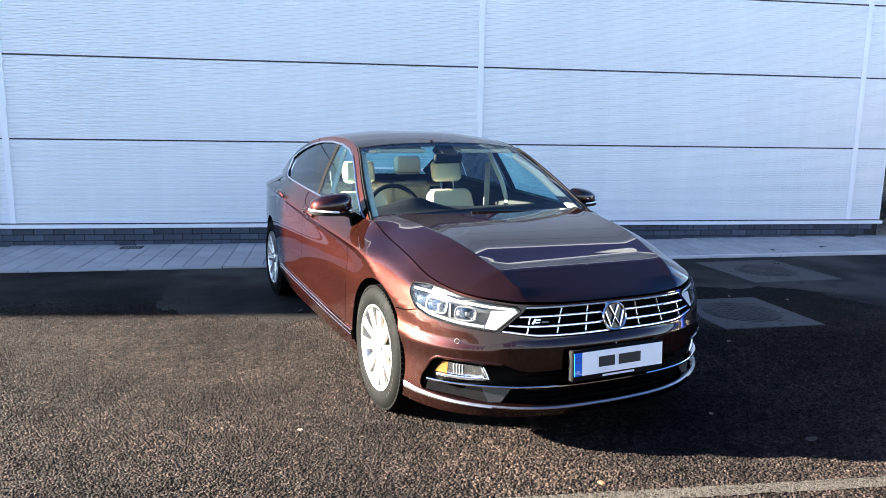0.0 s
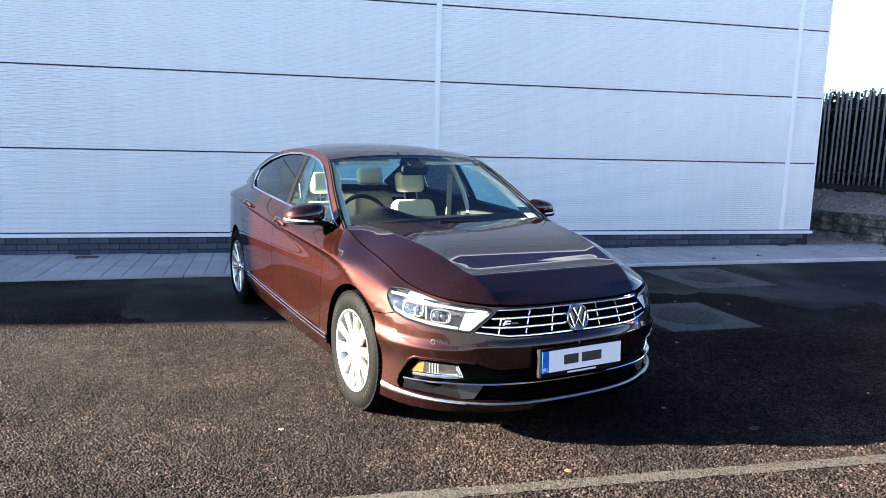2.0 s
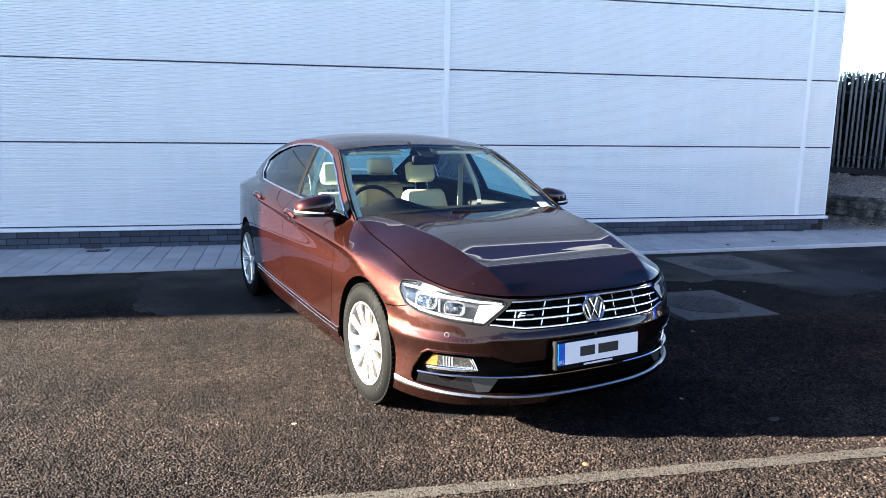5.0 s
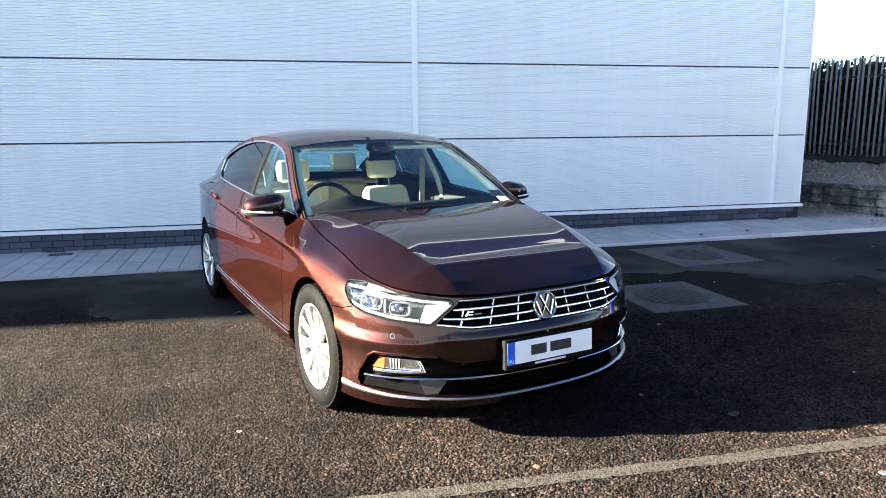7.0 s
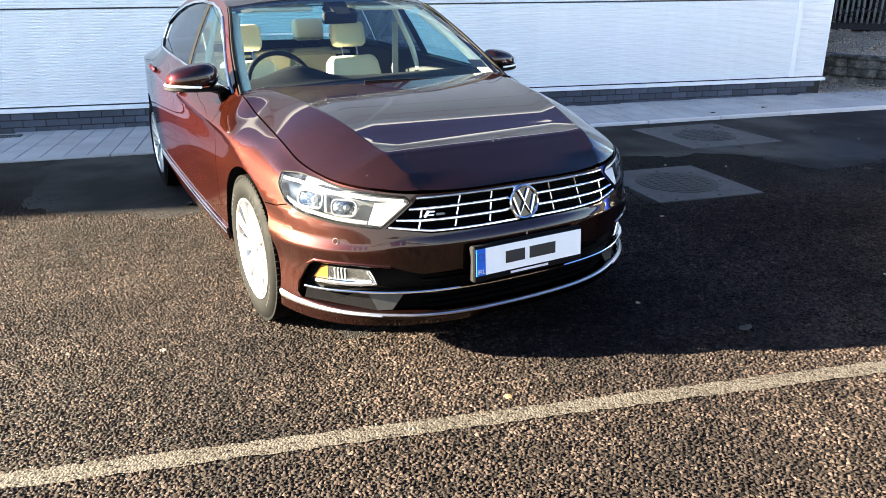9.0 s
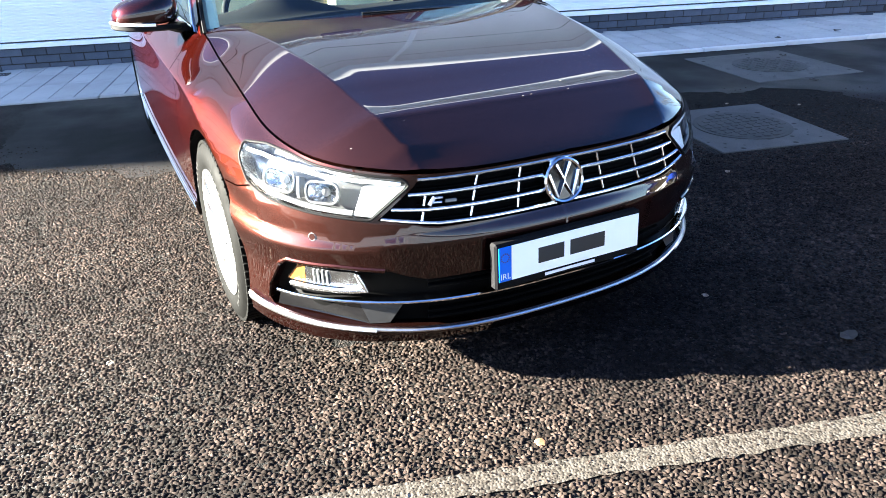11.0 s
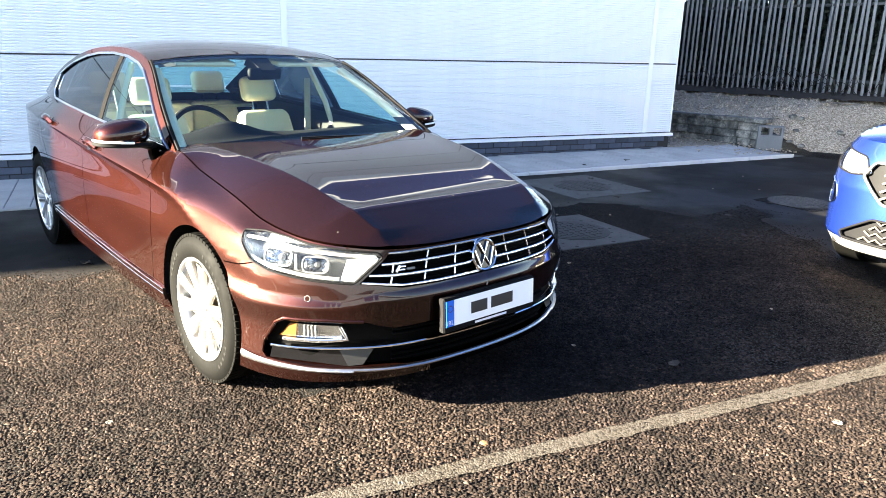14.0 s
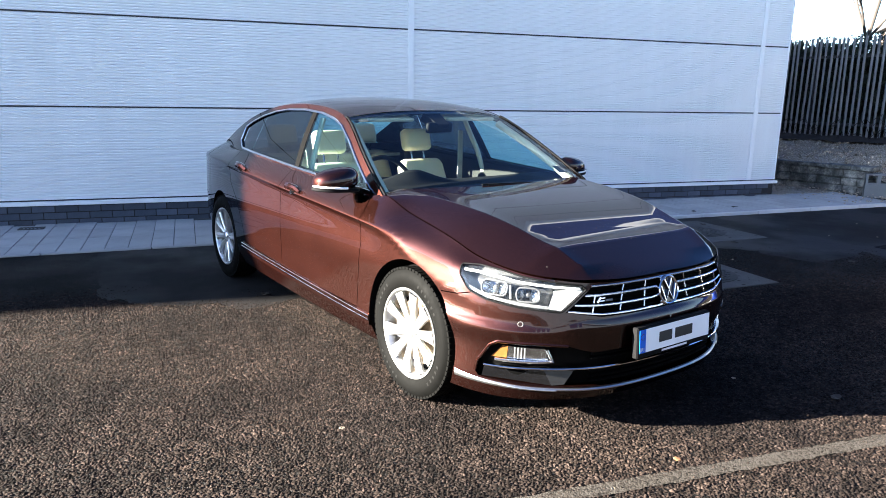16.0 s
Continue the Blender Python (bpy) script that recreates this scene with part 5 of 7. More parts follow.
# the bonnet
def hood_shape():
    sh = BODY
    ss = np.linspace(0.0, 1.88, 160)
    edge = sh.place(ss, sh.top(ss))
    zc = mono([-0.79, -0.76, -0.70, -0.5, -0.3, -0.1, 0.2, 0.45, 0.6], [0.698, 0.718, 0.750, 0.826, 0.887, 0.926, 0.956, 0.968, 0.973])
    lip = mono([-0.78, -0.72, -0.580, -0.562, -0.550, -0.50, -0.45, -0.38, -0.30, 0.0], [0.0, 0.0, 0.0136, 0.0166, 0.0158, 0.0080, 0.0032, 0.0, 0.0, 0.0])
    xcr = mono([-0.8, -0.70, -0.3, 0.2, 0.5], [0.40, 0.44, 0.52, 0.60, 0.64])

    def height(x, y):
        xe = np.interp(y, edge[:, 1], edge[:, 0])
        ze = np.interp(y, edge[:, 1], edge[:, 2])
        c = zc(y) + lip(y)
        xc = np.minimum(xcr(y), xe * 0.96)
        k = np.clip((xe - xc) / 0.10, 0.0, 1.0)
        zcr = ze + np.maximum(c + 0.0035 - ze, 0) * (0.25 + 0.75 * k)
        ax = np.abs(x)
        t = np.clip((ax - xc) / np.maximum(xe - xc, 1e-3), 0, 1.2)
        u = ax / np.maximum(xc, 1e-3)
        inner = c + (zcr - c) * np.where(zcr > c, np.clip((u - 0.80) / 0.20, 0, 1) ** 2, u ** 3.4)
        outer = zcr + (ze - zcr) * (0.75 * t + 0.25 * t * t)
        w = np.clip((ax - xc) / 0.010 + 0.5, 0, 1)
        w = w * w * (3 - 2 * w)
        return inner * (1 - w) + outer * w
    return edge, height, xcr


def hood(car, body_paint):
    edge, height, xcr = hood_shape()
    rear = [(0.735, 0.50), (0.60, 0.475), (0.40, 0.445), (0.2, 0.425), (0.0, 0.42)]
    half = [(float(x) - 0.0055, float(y) + 0.005) for x, y, z in edge[::3] if y < 0.47] + rear[:-1]
    loop = [(x, y) for x, y in half if x > 0.005] + [(0.0, 0.42)] + [(-x, y) for x, y in half[::-1] if x > 0.005] + [(0.0, -0.779)]
    loop = dense(loop, 0.03)
    cy = np.arange(-0.66, 0.44, 0.02)
    ridges = [[(sd * float(xcr(q)) + o, float(q)) for q in cy] for sd in (-1, 1) for o in (-0.006, 0.006)]
    xs, ys = np.arange(-0.75, 0.76, 0.02), np.arange(-0.77, 0.5, 0.02)
    v, f, mid, gap = triangulate([loop], [], [], xs, ys, ridges=ridges)

    def place(x, y):
        return np.stack([x, y, height(x, y)], 1)

    def normal(x, y):
        e = 2e-3
        n = np.stack([-(height(x + e, y) - height(x - e, y)) / (2 * e), -(height(x, y + e) - height(x, y - e)) / (2 * e), np.ones_like(x)], 1)
        return n / np.linalg.norm(n, axis=1)[:, None]
    lid = skin("bonnet", v, f, place, normal, body_paint, car, (1,), rim=0.02, label="brown bonnet with two long creases")
    rnd = random.Random(14)
    bm = bmesh.new()
    for _ in range(46):
        x, y, r = rnd.uniform(-0.60, 0.55), rnd.uniform(-0.60, 0.30), rnd.choice((0.0012, 0.0016, 0.0016, 0.0022, 0.0034))
        z = float(height(np.array([x]), np.array([y]))[0])
        bmesh.ops.create_icosphere(bm, subdivisions=1, radius=r, matrix=Matrix.Translation((x, y, z + 0.0004)) @ Matrix.Diagonal((1, rnd.uniform(0.6, 1.0), 0.35, 1)))
    tagged(part("dust_specks", bm, M_SPECK, lid, "pale specks of dust and droppings"), kind="stuff")
    bm = bmesh.new()
    pts = [(float(x) - 0.012, float(y) + 0.012, float(z) - 0.02) for x, y, z in edge[::4]]
    a = [bm.verts.new(p) for p in pts]
    b = [bm.verts.new((-p[0], p[1], p[2])) for p in pts]
    for i in range(len(pts) - 1):
        bm.faces.new((a[i], a[i + 1], b[i + 1], b[i]))
    bmesh.ops.remove_doubles(bm, verts=bm.verts[:], dist=1e-5)
    part("engine_bay_cover", bm, M_BLACK, car)


# the cabin
ZB = mono([0.4, 0.55, 1.54, 2.53, 3.2], [0.925, 0.938, 0.984, 1.030, 1.06])
XB = mono([0.3, 0.5, 0.9, 1.5, 2.1, 2.6, 3.2], [0.752, 0.772, 0.792, 0.800, 0.796, 0.775, 0.690])
RAIL = cubic([0.46, 0.6, 0.9, 1.17, 1.4, 1.75, 2.1, 2.45, 2.8, 3.15], [0.935, 1.015, 1.185, 1.318, 1.368, 1.388, 1.375, 1.318, 1.205, 1.055])


def side_x(y, z):
    dz = z - ZB(y)
    return XB(y) - 0.40 * dz - 0.33 * dz * np.abs(dz)


def side_place(y, z):
    return np.stack([side_x(y, z), y, z], 1)


def side_normal(y, z):
    e = 2e-3
    n = np.stack([np.ones_like(y), -(side_x(y + e, z) - side_x(y - e, z)) / (2 * e), -(side_x(y, z + e) - side_x(y, z - e)) / (2 * e)], 1)
    return n / np.linalg.norm(n, axis=1)[:, None]


def side_p(y, z, sd=1, off=0.0):
    a, b = np.array([float(y)]), np.array([float(z)])
    q = side_place(a, b)[0] + side_normal(a, b)[0] * off
    return Vector((q[0] * sd, q[1], q[2]))


def side_n(y, z, sd=1):
    q = side_normal(np.array([float(y)]), np.array([float(z)]))[0]
    return Vector((q[0] * sd, q[1], q[2]))


def window_outline():
    """The whole glazed side: lower edge along the belt, upper edge under the roof rail."""
    up_y = [0.60, 0.80, 1.0, 1.17, 1.3, 1.5, 1.75, 2.0, 2.2, 2.4, 2.55, 2.66]
    drop = [0.052, 0.050, 0.047, 0.045, 0.042, 0.038, 0.036, 0.037, 0.040, 0.045, 0.052, 0.060]
    up = [(y, float(RAIL(y)) - d) for y, d in zip(up_y, drop)]
    low = [(y, float(ZB(y)) + 0.010) for y in (0.55, 0.8, 1.1, 1.54, 2.0, 2.4, 2.56)]
    return dense(low + [(2.655, 1.095)] + up[::-1], 0.03)


def glasshouse(car, doors, body_paint):
    win = window_outline()
    ys = np.linspace(0.47, 3.15, 80)
    low = [(float(y), float(ZB(y)) - 0.012) for y in ys]
    high = [(float(y), float(RAIL(y))) for y in ys]
    bound = low + high[::-1]
    b0 = dense([(1.50, 0.985), (1.60, 1.40)], 0.03, False)
    b1 = dense([(1.555, 0.985), (1.655, 1.40)], 0.03, False)
    q1 = dense([(2.36, 1.00), (2.33, 1.35)], 0.03, False)
    m1 = dense([(0.80, 0.93), (0.775, 1.13)], 0.03, False)
    v, f, mid, gap = triangulate([bound], [win], [b0, b1, q1, m1], np.arange(0.48, 3.15, 0.03), np.arange(0.92, 1.4, 0.025), 0.004)
    w = inside(win, mid)
    y, z = mid[:, 0], mid[:, 1]
    yb0 = np.interp(z, [0.985, 1.40], [1.50, 1.60])
    yb1 = yb0 + 0.055
    yq = np.interp(z, [1.0, 1.35], [2.36, 2.33])
    ym = np.interp(z, [0.93, 1.13], [0.80, 0.775])
    border = ~w
    for sd in (-1, 1):
        skin("side_frame", v, f[border], side_place, side_normal, body_paint, car, (sd,), rim=0.02)
        skin("pillar", v, f[w & (y > yb0 - 0.006) & (y < yb1 + 0.006) & (gap | ((y > yb0) & (y < yb1)))], side_place, side_normal, M_GRILLE_AND_SHADE, car, (sd,), rim=0.015, off=-0.004, label="black window pillar")
        skin("window", v, f[w & ~gap & (y > ym) & (y < yb0)], side_place, side_normal, M_SIDEGLASS, doors[("front", sd)], (sd,), rim=0, off=-0.006, label="clear side window").visible_shadow = False
        skin("quarter_light", v, f[w & ~gap & (y < ym)], side_place, side_normal, M_SIDEGLASS, doors[("front", sd)], (sd,), rim=0, off=-0.006).visible_shadow = False
        skin("window", v, f[w & ~gap & (y > yb1) & (y < yq)], side_place, side_normal, M_PRIVACY, doors[("rear", sd)], (sd,), rim=0, off=-0.006, label="dark tinted rear side window").visible_shadow = False
        skin("quarter_light", v, f[w & ~gap & (y > yq)], side_place, side_normal, M_PRIVACY, doors[("rear", sd)], (sd,), rim=0, off=-0.006).visible_shadow = False
        bm = bmesh.new()
        ring = win[::1]
        sweep(bm, [side_p(a, b, sd, 0.003) for a, b in ring], rect(0.016, 0.010, 0.003), [side_n(a, b, sd) for a, b in ring], closed=True)
        part("window_trim", bm, M_CHROME, car, "bright chrome strip round the side windows")


def a_line(h):
    """A point of the windscreen's side edge, h from foot to head."""
    y = 0.475 + (1.185 - 0.475) * h
    z = float(RAIL(y)) - 0.002
    return side_p(y, z)


def screen_point(u, h):
    a = a_line(h)
    yc, zc_ = 0.40 + (1.150 - 0.40) * h, 0.958 + (1.366 - 0.958) * h
    k = abs(u)
    bow = 0.02 * math.sin(math.pi * h)
    return Vector((a.x * u, yc + (a.y - yc) * k ** 2.3, zc_ + (a.z - zc_) * k ** 2.3 + bow * (1 - k ** 2)))


def roof_point(u, b):
    yc = 1.150 + (2.62 - 1.150) * b
    ye = 1.185 + (2.50 - 1.185) * b
    e = side_p(ye, float(RAIL(ye)) - 0.002)
    zc_ = float(mono([1.15, 1.35, 1.6, 1.9, 2.3, 2.62], [1.366, 1.405, 1.430, 1.438, 1.415, 1.358])(yc))
    k = abs(u)
    return Vector((e.x * u, yc + (e.y - yc) * k ** 2.3, e.z + (zc_ - e.z) * (1 - k ** 2.6)))


def rear_point(u, h):
    yc, zc_ = 2.62 + 0.60 * h, 1.358 - 0.285 * h
    ye = 2.50 + 0.63 * h
    e = side_p(ye, float(RAIL(ye)) - 0.002)
    k = abs(u)
    return Vector((e.x * u, yc + (e.y - yc) * k ** 2.3, e.z + (zc_ - e.z) * (1 - k ** 2.3)))


def top_half(car, body_paint):
    bm = bmesh.new()
    grid(bm, lambda i, j: roof_point(2 * i - 1, 0.004 + 0.996 * j), 48, 40)
    bmesh.ops.recalc_face_normals(bm, faces=bm.faces[:])
    part("roof", bm, body_paint, car, smooth=60)
    bm = bmesh.new()
    grid(bm, lambda i, j: roof_point((2 * i - 1) * 0.97, 0.02 + 0.96 * j) - Vector((0, 0, 0.035)), 20, 16, True)
    part("headliner", bm, M_LINER, car, "pale fabric headliner")
    bm = bmesh.new()
    grid(bm, lambda i, j: screen_point((2 * i - 1) * 0.985, j), 40, 24)
    bmesh.ops.recalc_face_normals(bm, faces=bm.faces[:])
    ws = part("windscreen", bm, M_WINDSCREEN, car, "greenish windscreen glass", 60)
    ws.visible_shadow = False
    # black band round the glass
    for name, fn in (("lower_band", lambda i, j: screen_point((2 * i - 1) * 0.985, 0.060 * j - 0.012)), ("upper_band", lambda i, j: screen_point((2 * i - 1) * 0.985, 0.965 + 0.035 * j))):
        bm = bmesh.new()
        grid(bm, lambda i, j: fn(i, j) + Vector((0, 0.004, -0.006)), 30, 3)
        part(name, bm, M_BLACKGLOSS, ws)
    for sd in (-1, 1):
        bm = bmesh.new()
        sweep(bm, [screen_point(sd * 0.978, h) + Vector((0, -0.002, 0.004)) for h in [i / 20 for i in range(21)]], rect(0.016, 0.010, 0.003), [Vector((0, -0.45, 0.9))] * 21)
        part("screen_seal", bm, M_BLACK, ws)
    bm = bmesh.new()
    grid(bm, lambda i, j: rear_point(2 * i - 1, j), 24, 12)
    bmesh.ops.recalc_face_normals(bm, faces=bm.faces[:])
    part("rear_window", bm, M_SIDEGLASS, car, "greenish rear window", 60).visible_shadow = False
    # cowl and wipers
    bm = bmesh.new()
    grid(bm, lambda i, j: Vector(((2 * i - 1) * 0.73, 0.395 + 0.11 * j + 0.085 * abs(2 * i - 1) ** 2.2 - (0.02 if j == 0 else 0), 0.935 - 0.012 * abs(2 * i - 1) ** 2 + 0.018 * j)), 24, 3)
    part("cowl", bm, M_BLACK, car)
    for x0, x1, h1 in ((0.55, -0.10, 0.03), (-0.05, -0.66, 0.03)):
        w = empty("wiper")
        w.parent = car
        bm = bmesh.new()
        sweep(bm, [screen_point(x0 / 0.74 + (x1 - x0) / 0.74 * k, -0.01 + h1 * k) + Vector((0, -0.006, 0.000)) for k in (0, 0.25, 0.5, 0.75, 1)], circle(0.005, 6))
        part("arm", bm, M_BLACK, w)
        bm = bmesh.new()
        sweep(bm, [screen_point(x0 / 0.74 + (x1 - x0) / 0.74 * k, 0.0 + h1 * k) + Vector((0, -0.002, 0.001)) for k in (0.1, 0.4, 0.7, 1.05)], rect(0.008, 0.008))
        part("blade", bm, M_BLACK, w)
    # boot lid
    sh = BODY
    bm = bmesh.new()

    def deck(i, j):
        s = sh.s_side(2.55) + (sh.length - 0.02 - sh.s_side(2.55)) * j
        e = sh.place(s, sh.top(s))[0]
        u = 2 * i - 1
        return Vector((e[0] * u, e[1], e[2] + 0.03 * (1 - u * u) * (1 - j * 0.6)))
    grid(bm, deck, 24, 24)
    bmesh.ops.recalc_face_normals(bm, faces=bm.faces[:])
    part("boot_lid", bm, body_paint, car, smooth=60)


# ---- car details ----
def front_details(car):
    sh = BODY
    gr = empty("grille")
    gr.parent = car
    gr["label"] = "black radiator grille with chrome bars"
    # four chrome bars that run from lamp to lamp
    bars = [[(0, 0.686), (0.25, 0.6875), (0.455, 0.686)], [(0, 0.646), (0.25, 0.647), (0.485, 0.645)], [(0, 0.602), (0.25, 0.6025), (0.43, 0.602), (0.535, 0.607)], [(0, 0.560), (0.25, 0.5605), (0.40, 0.562), (0.565, 0.581)]]
    for b in bars:
        bm = bmesh.new()
        across(sh, dense(b, 0.04, False), -0.004, 0.0100, 0.012, bm, 0.003)
        part("chrome_bar", bm, M_BARCHROME, gr)
    for zz in (0.667, 0.625, 0.582):
        for dz in (-0.009, 0.009):
            bm = bmesh.new()
            across(sh, dense([(0, zz + dz), (0.25, zz + dz), (0.46, zz + dz)], 0.05, False), -0.020, 0.005, 0.016, bm, 0.001)
            part("black_slat", bm, M_GRILLE_AND_SHADE, gr)
    for sd in (-1, 1):
        for x0, x1 in ((0.135, 0.155), (0.275, 0.305), (0.425, 0.450)):
            for z0, z1, k0, k1 in ((0.681, 0.655, 0.0, 0.28), (0.640, 0.613, 0.36, 0.62), (0.596, 0.571, 0.70, 0.95)):
                if x1 > 0.42 and z0 > 0.66:
                    continue
                bm = bmesh.new()
                on_shell(sh, [(x0 + (x1 - x0) * k0, z0), (x0 + (x1 - x0) * k1, z1)], -0.006, sd, 0.0068, 0.009, bm)
                part("chrome_stud", bm, M_BARCHROME, gr)
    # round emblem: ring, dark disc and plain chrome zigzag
    em = empty("emblem")
    em.parent = car
    em["label"] = "round chrome emblem"
    c, n = sh.p(0, 0.622, 0.010), sh.n(0, 0.622)
    rot = n.to_track_quat("X", "Z").to_matrix().to_4x4()
    base = Matrix.Translation(c) @ rot
    bm = bmesh.new()
    lathe(bm, [(0.0, 0.0), (0.058, 0.002), (0.060, -0.02)], seg=40)
    bmesh.ops.transform(bm, matrix=base, verts=bm.verts[:])
    part("disc", bm, M_BLACKGLOSS, em)
    bm = bmesh.new()
    lathe(bm, [(0.056, 0.0), (0.058, 0.010), (0.063, 0.013), (0.068, 0.009), (0.069, -0.022)], seg=48)
    bmesh.ops.transform(bm, matrix=base, verts=bm.verts[:])
    part("ring", bm, M_CHROME, em)
    for line in ([(-0.024, 0.050), (0.0, 0.004), (0.024, 0.050)], [(-0.050, 0.024), (-0.025, -0.047), (0.0, -0.002), (0.025, -0.047), (0.050, 0.024)]):
        bm = bmesh.new()
        sweep(bm, [(0.006, y, z) for y, z in line], rect(0.011, 0.010, 0.002), [(1, 0, 0)] * len(line))
        bmesh.ops.transform(bm, matrix=base, verts=bm.verts[:])
        part("stroke", bm, M_CHROME, em)
    # small bar-shaped badge on the grille
    bd = empty("badge")
    bd.parent = car
    for z0, z1, x0, x1, w, mat in ((0.6135, 0.6355, 0.425, 0.408, 0.012, M_CHROME), (0.6320, 0.6320, 0.414, 0.385, 0.007, M_CHROME), (0.6200, 0.6200, 0.416, 0.388, 0.006, M_CHROME), (0.6215, 0.6215, 0.378, 0.345, 0.009, M_LAMPGREY)):
        bm = bmesh.new()
        on_shell(sh, [(x0, z0), (x1, z1)], -0.002, -1, w, 0.008, bm)
        part("slanted_bar", bm, mat, bd)
    # bright strips below
    lw = dense([(0, 0.325), (0.30, 0.325), (0.50, 0.324), (0.70, 0.324), (0.925, 0.318)], 0.04, False)
    bm = bmesh.new()
    across(sh, lw, -0.008, 0.010, 0.030, bm, 0.003)
    part("chrome_strip", bm, M_CHROME, car, "thin chrome strip across the lower intake")
    lip = dense([(0, 0.213), (0.30, 0.216), (0.50, 0.221), (0.72, 0.233), (0.92, 0.246), (1.065, 0.258)], 0.04, False)
    bm = bmesh.new()
    across(sh, lip, 0.003, 0.012, 0.012, bm, 0.004)
    part("lip_strip", bm, M_SATIN, car, "chrome strip along the bumper lip")
    for sd in (-1, 1):
        bm = bmesh.new()
        low, high = mono([0.60, 0.80, 0.95, 1.065], [0.219, 0.229, 0.236, 0.242]), mono([0.60, 0.80, 0.95, 1.065], [0.230, 0.243, 0.257, 0.272])

        def lip_face(i, j):
            s = 0.60 + 0.465 * i
            z = float(low(s)) + float(high(s) - low(s)) * j
            return sh.p(s, z, 0.010 + 0.004 * math.sin(math.pi * j), sd)
        grid(bm, lip_face, 24, 4, sd < 0)
        thicken(bm, 0.006)
        part("lip_end", bm, M_SATIN, car, "broad silver end of the bumper lip")
    for z in (0.385, 0.365, 0.300, 0.275, 0.252):
        bm = bmesh.new()
        across(sh, dense([(0, z), (0.30, z - 0.001), (0.44, z - 0.002)], 0.05, False), -0.022, 0.009, 0.016, bm, 0.002)
        part("intake_slat", bm, M_GRILLE_AND_SHADE, car)
    for sd in (-1, 1):
        fog = empty("fog_light")
        fog.parent = car
        fog["label"] = "fog light in a black surround with a chrome edge"
        ring = rounded([(0.615, 0.352), (0.635, 0.412), (0.845, 0.414), (0.905, 0.350)], 0.012, 3)
        for name, sl, mat, off in (("amber_lamp", [(0.828, 0.356), (0.822, 0.410), (0.848, 0.410), (0.900, 0.354)], M_AMBER, -0.022), ("lamp", [(0.640, 0.356), (0.655, 0.408), (0.820, 0.410), (0.826, 0.356)], M_REFLECT, -0.022)):
            bm = bmesh.new()
            vs = [bm.verts.new(sh.p(s, z, off, sd)) for s, z in dense(sl, 0.03)]
            bm.faces.new(vs)
            bmesh.ops.recalc_face_normals(bm, faces=bm.faces[:])
            part(name, bm, mat, fog)
        for k in range(4):
            bm = bmesh.new()
            s = 0.745 + k * 0.015
            on_shell(sh, [(s, 0.360), (s, 0.406)], -0.020, sd, 0.006, 0.006, bm, 0.001)
            part("rib", bm, M_LAMPGREY, fog)
        bm = bmesh.new()
        vs = [bm.verts.new(sh.p(s, z, -0.012, sd)) for s, z in dense(ring, 0.02)]
        bm.faces.new(vs)
        bmesh.ops.recalc_face_normals(bm, faces=bm.faces[:])
        part("lens", bm, M_LENS, fog).visible_shadow = False
        bm = bmesh.new()
        on_shell(sh, dense([(0.648, 0.408), (0.622, 0.354), (0.70, 0.348), (0.88, 0.346)], 0.02, False), -0.014, sd, 0.013, 0.014, bm, 0.003)
        part("chrome_edge", bm, M_BARCHROME, fog)
        # sloping gloss fin below the fog light
        bm = bmesh.new()
        q = [((0.93, 0.310), -0.016), ((0.935, 0.264), -0.004), ((0.62, 0.242), -0.006), ((0.56, 0.242), -0.012), ((0.50, 0.318), -0.034), ((0.66, 0.316), -0.027)]
        vs = [bm.verts.new(sh.p(s, z, o, sd)) for (s, z), o in q]
        bm.faces.new((vs[0], vs[1], vs[2], vs[5]))
        bmesh.ops.recalc_face_normals(bm, faces=bm.faces[:])
        part("bumper_fin", bm, M_BLACKGLOSS, car, "gloss black fin in the bumper", 5)
        bm = bmesh.new()
        bm.faces.new([bm.verts.new(sh.p(s, z, o, sd)) for (s, z), o in (q[5], q[2], q[3], q[4])])
        bmesh.ops.recalc_face_normals(bm, faces=bm.faces[:])
        part("fin_facet", bm, M_FACET, car, "grey facet at the end of the fin", 5)
        # painted edge round the fog surround
        bm = bmesh.new()
        on_shell(sh, dense([(0.56, 0.430), (0.70, 0.440), (0.862, 0.438), (0.90, 0.416), (0.957, 0.332), (0.967, 0.285)], 0.02, False), -0.002, sd, 0.014, 0.016, bm, 0.004)
        part("surround_edge", bm, M_PAINT, car)
        # parking sensor
        bm = bmesh.new()
        p, nn = sh.p(sh.s_at(0.711, -0.600), 0.523, 0.0015, sd), sh.n(sh.s_at(0.711, -0.600), 0.523, sd)
        lathe(bm, [(0.0, 0.0), (0.009, 0.0), (0.0095, -0.004)], seg=16)
        bmesh.ops.transform(bm, matrix=Matrix.Translation(p) @ nn.to_track_quat("X", "Z").to_matrix().to_4x4(), verts=bm.verts[:])
        part("parking_sensor", bm, M_PAINT, car)
        bm = bmesh.new()
        lathe(bm, [(0.0095, -0.001), (0.011, 0.0008), (0.0125, -0.001)], seg=16)
        bmesh.ops.transform(bm, matrix=Matrix.Translation(p) @ nn.to_track_quat("X", "Z").to_matrix().to_4x4(), verts=bm.verts[:])
        part("sensor_ring", bm, M_LAMPGREY, car)
    # number plate in its holder, with plain bars for the lettering
    pl = empty("number_plate")
    pl.parent = car
    pl["label"] = "white number plate in a black holder"
    m = Matrix.Translation((-0.008, -0.868, 0.432)) @ pose(0, 0, 0, -3.0, 0, 0.6)
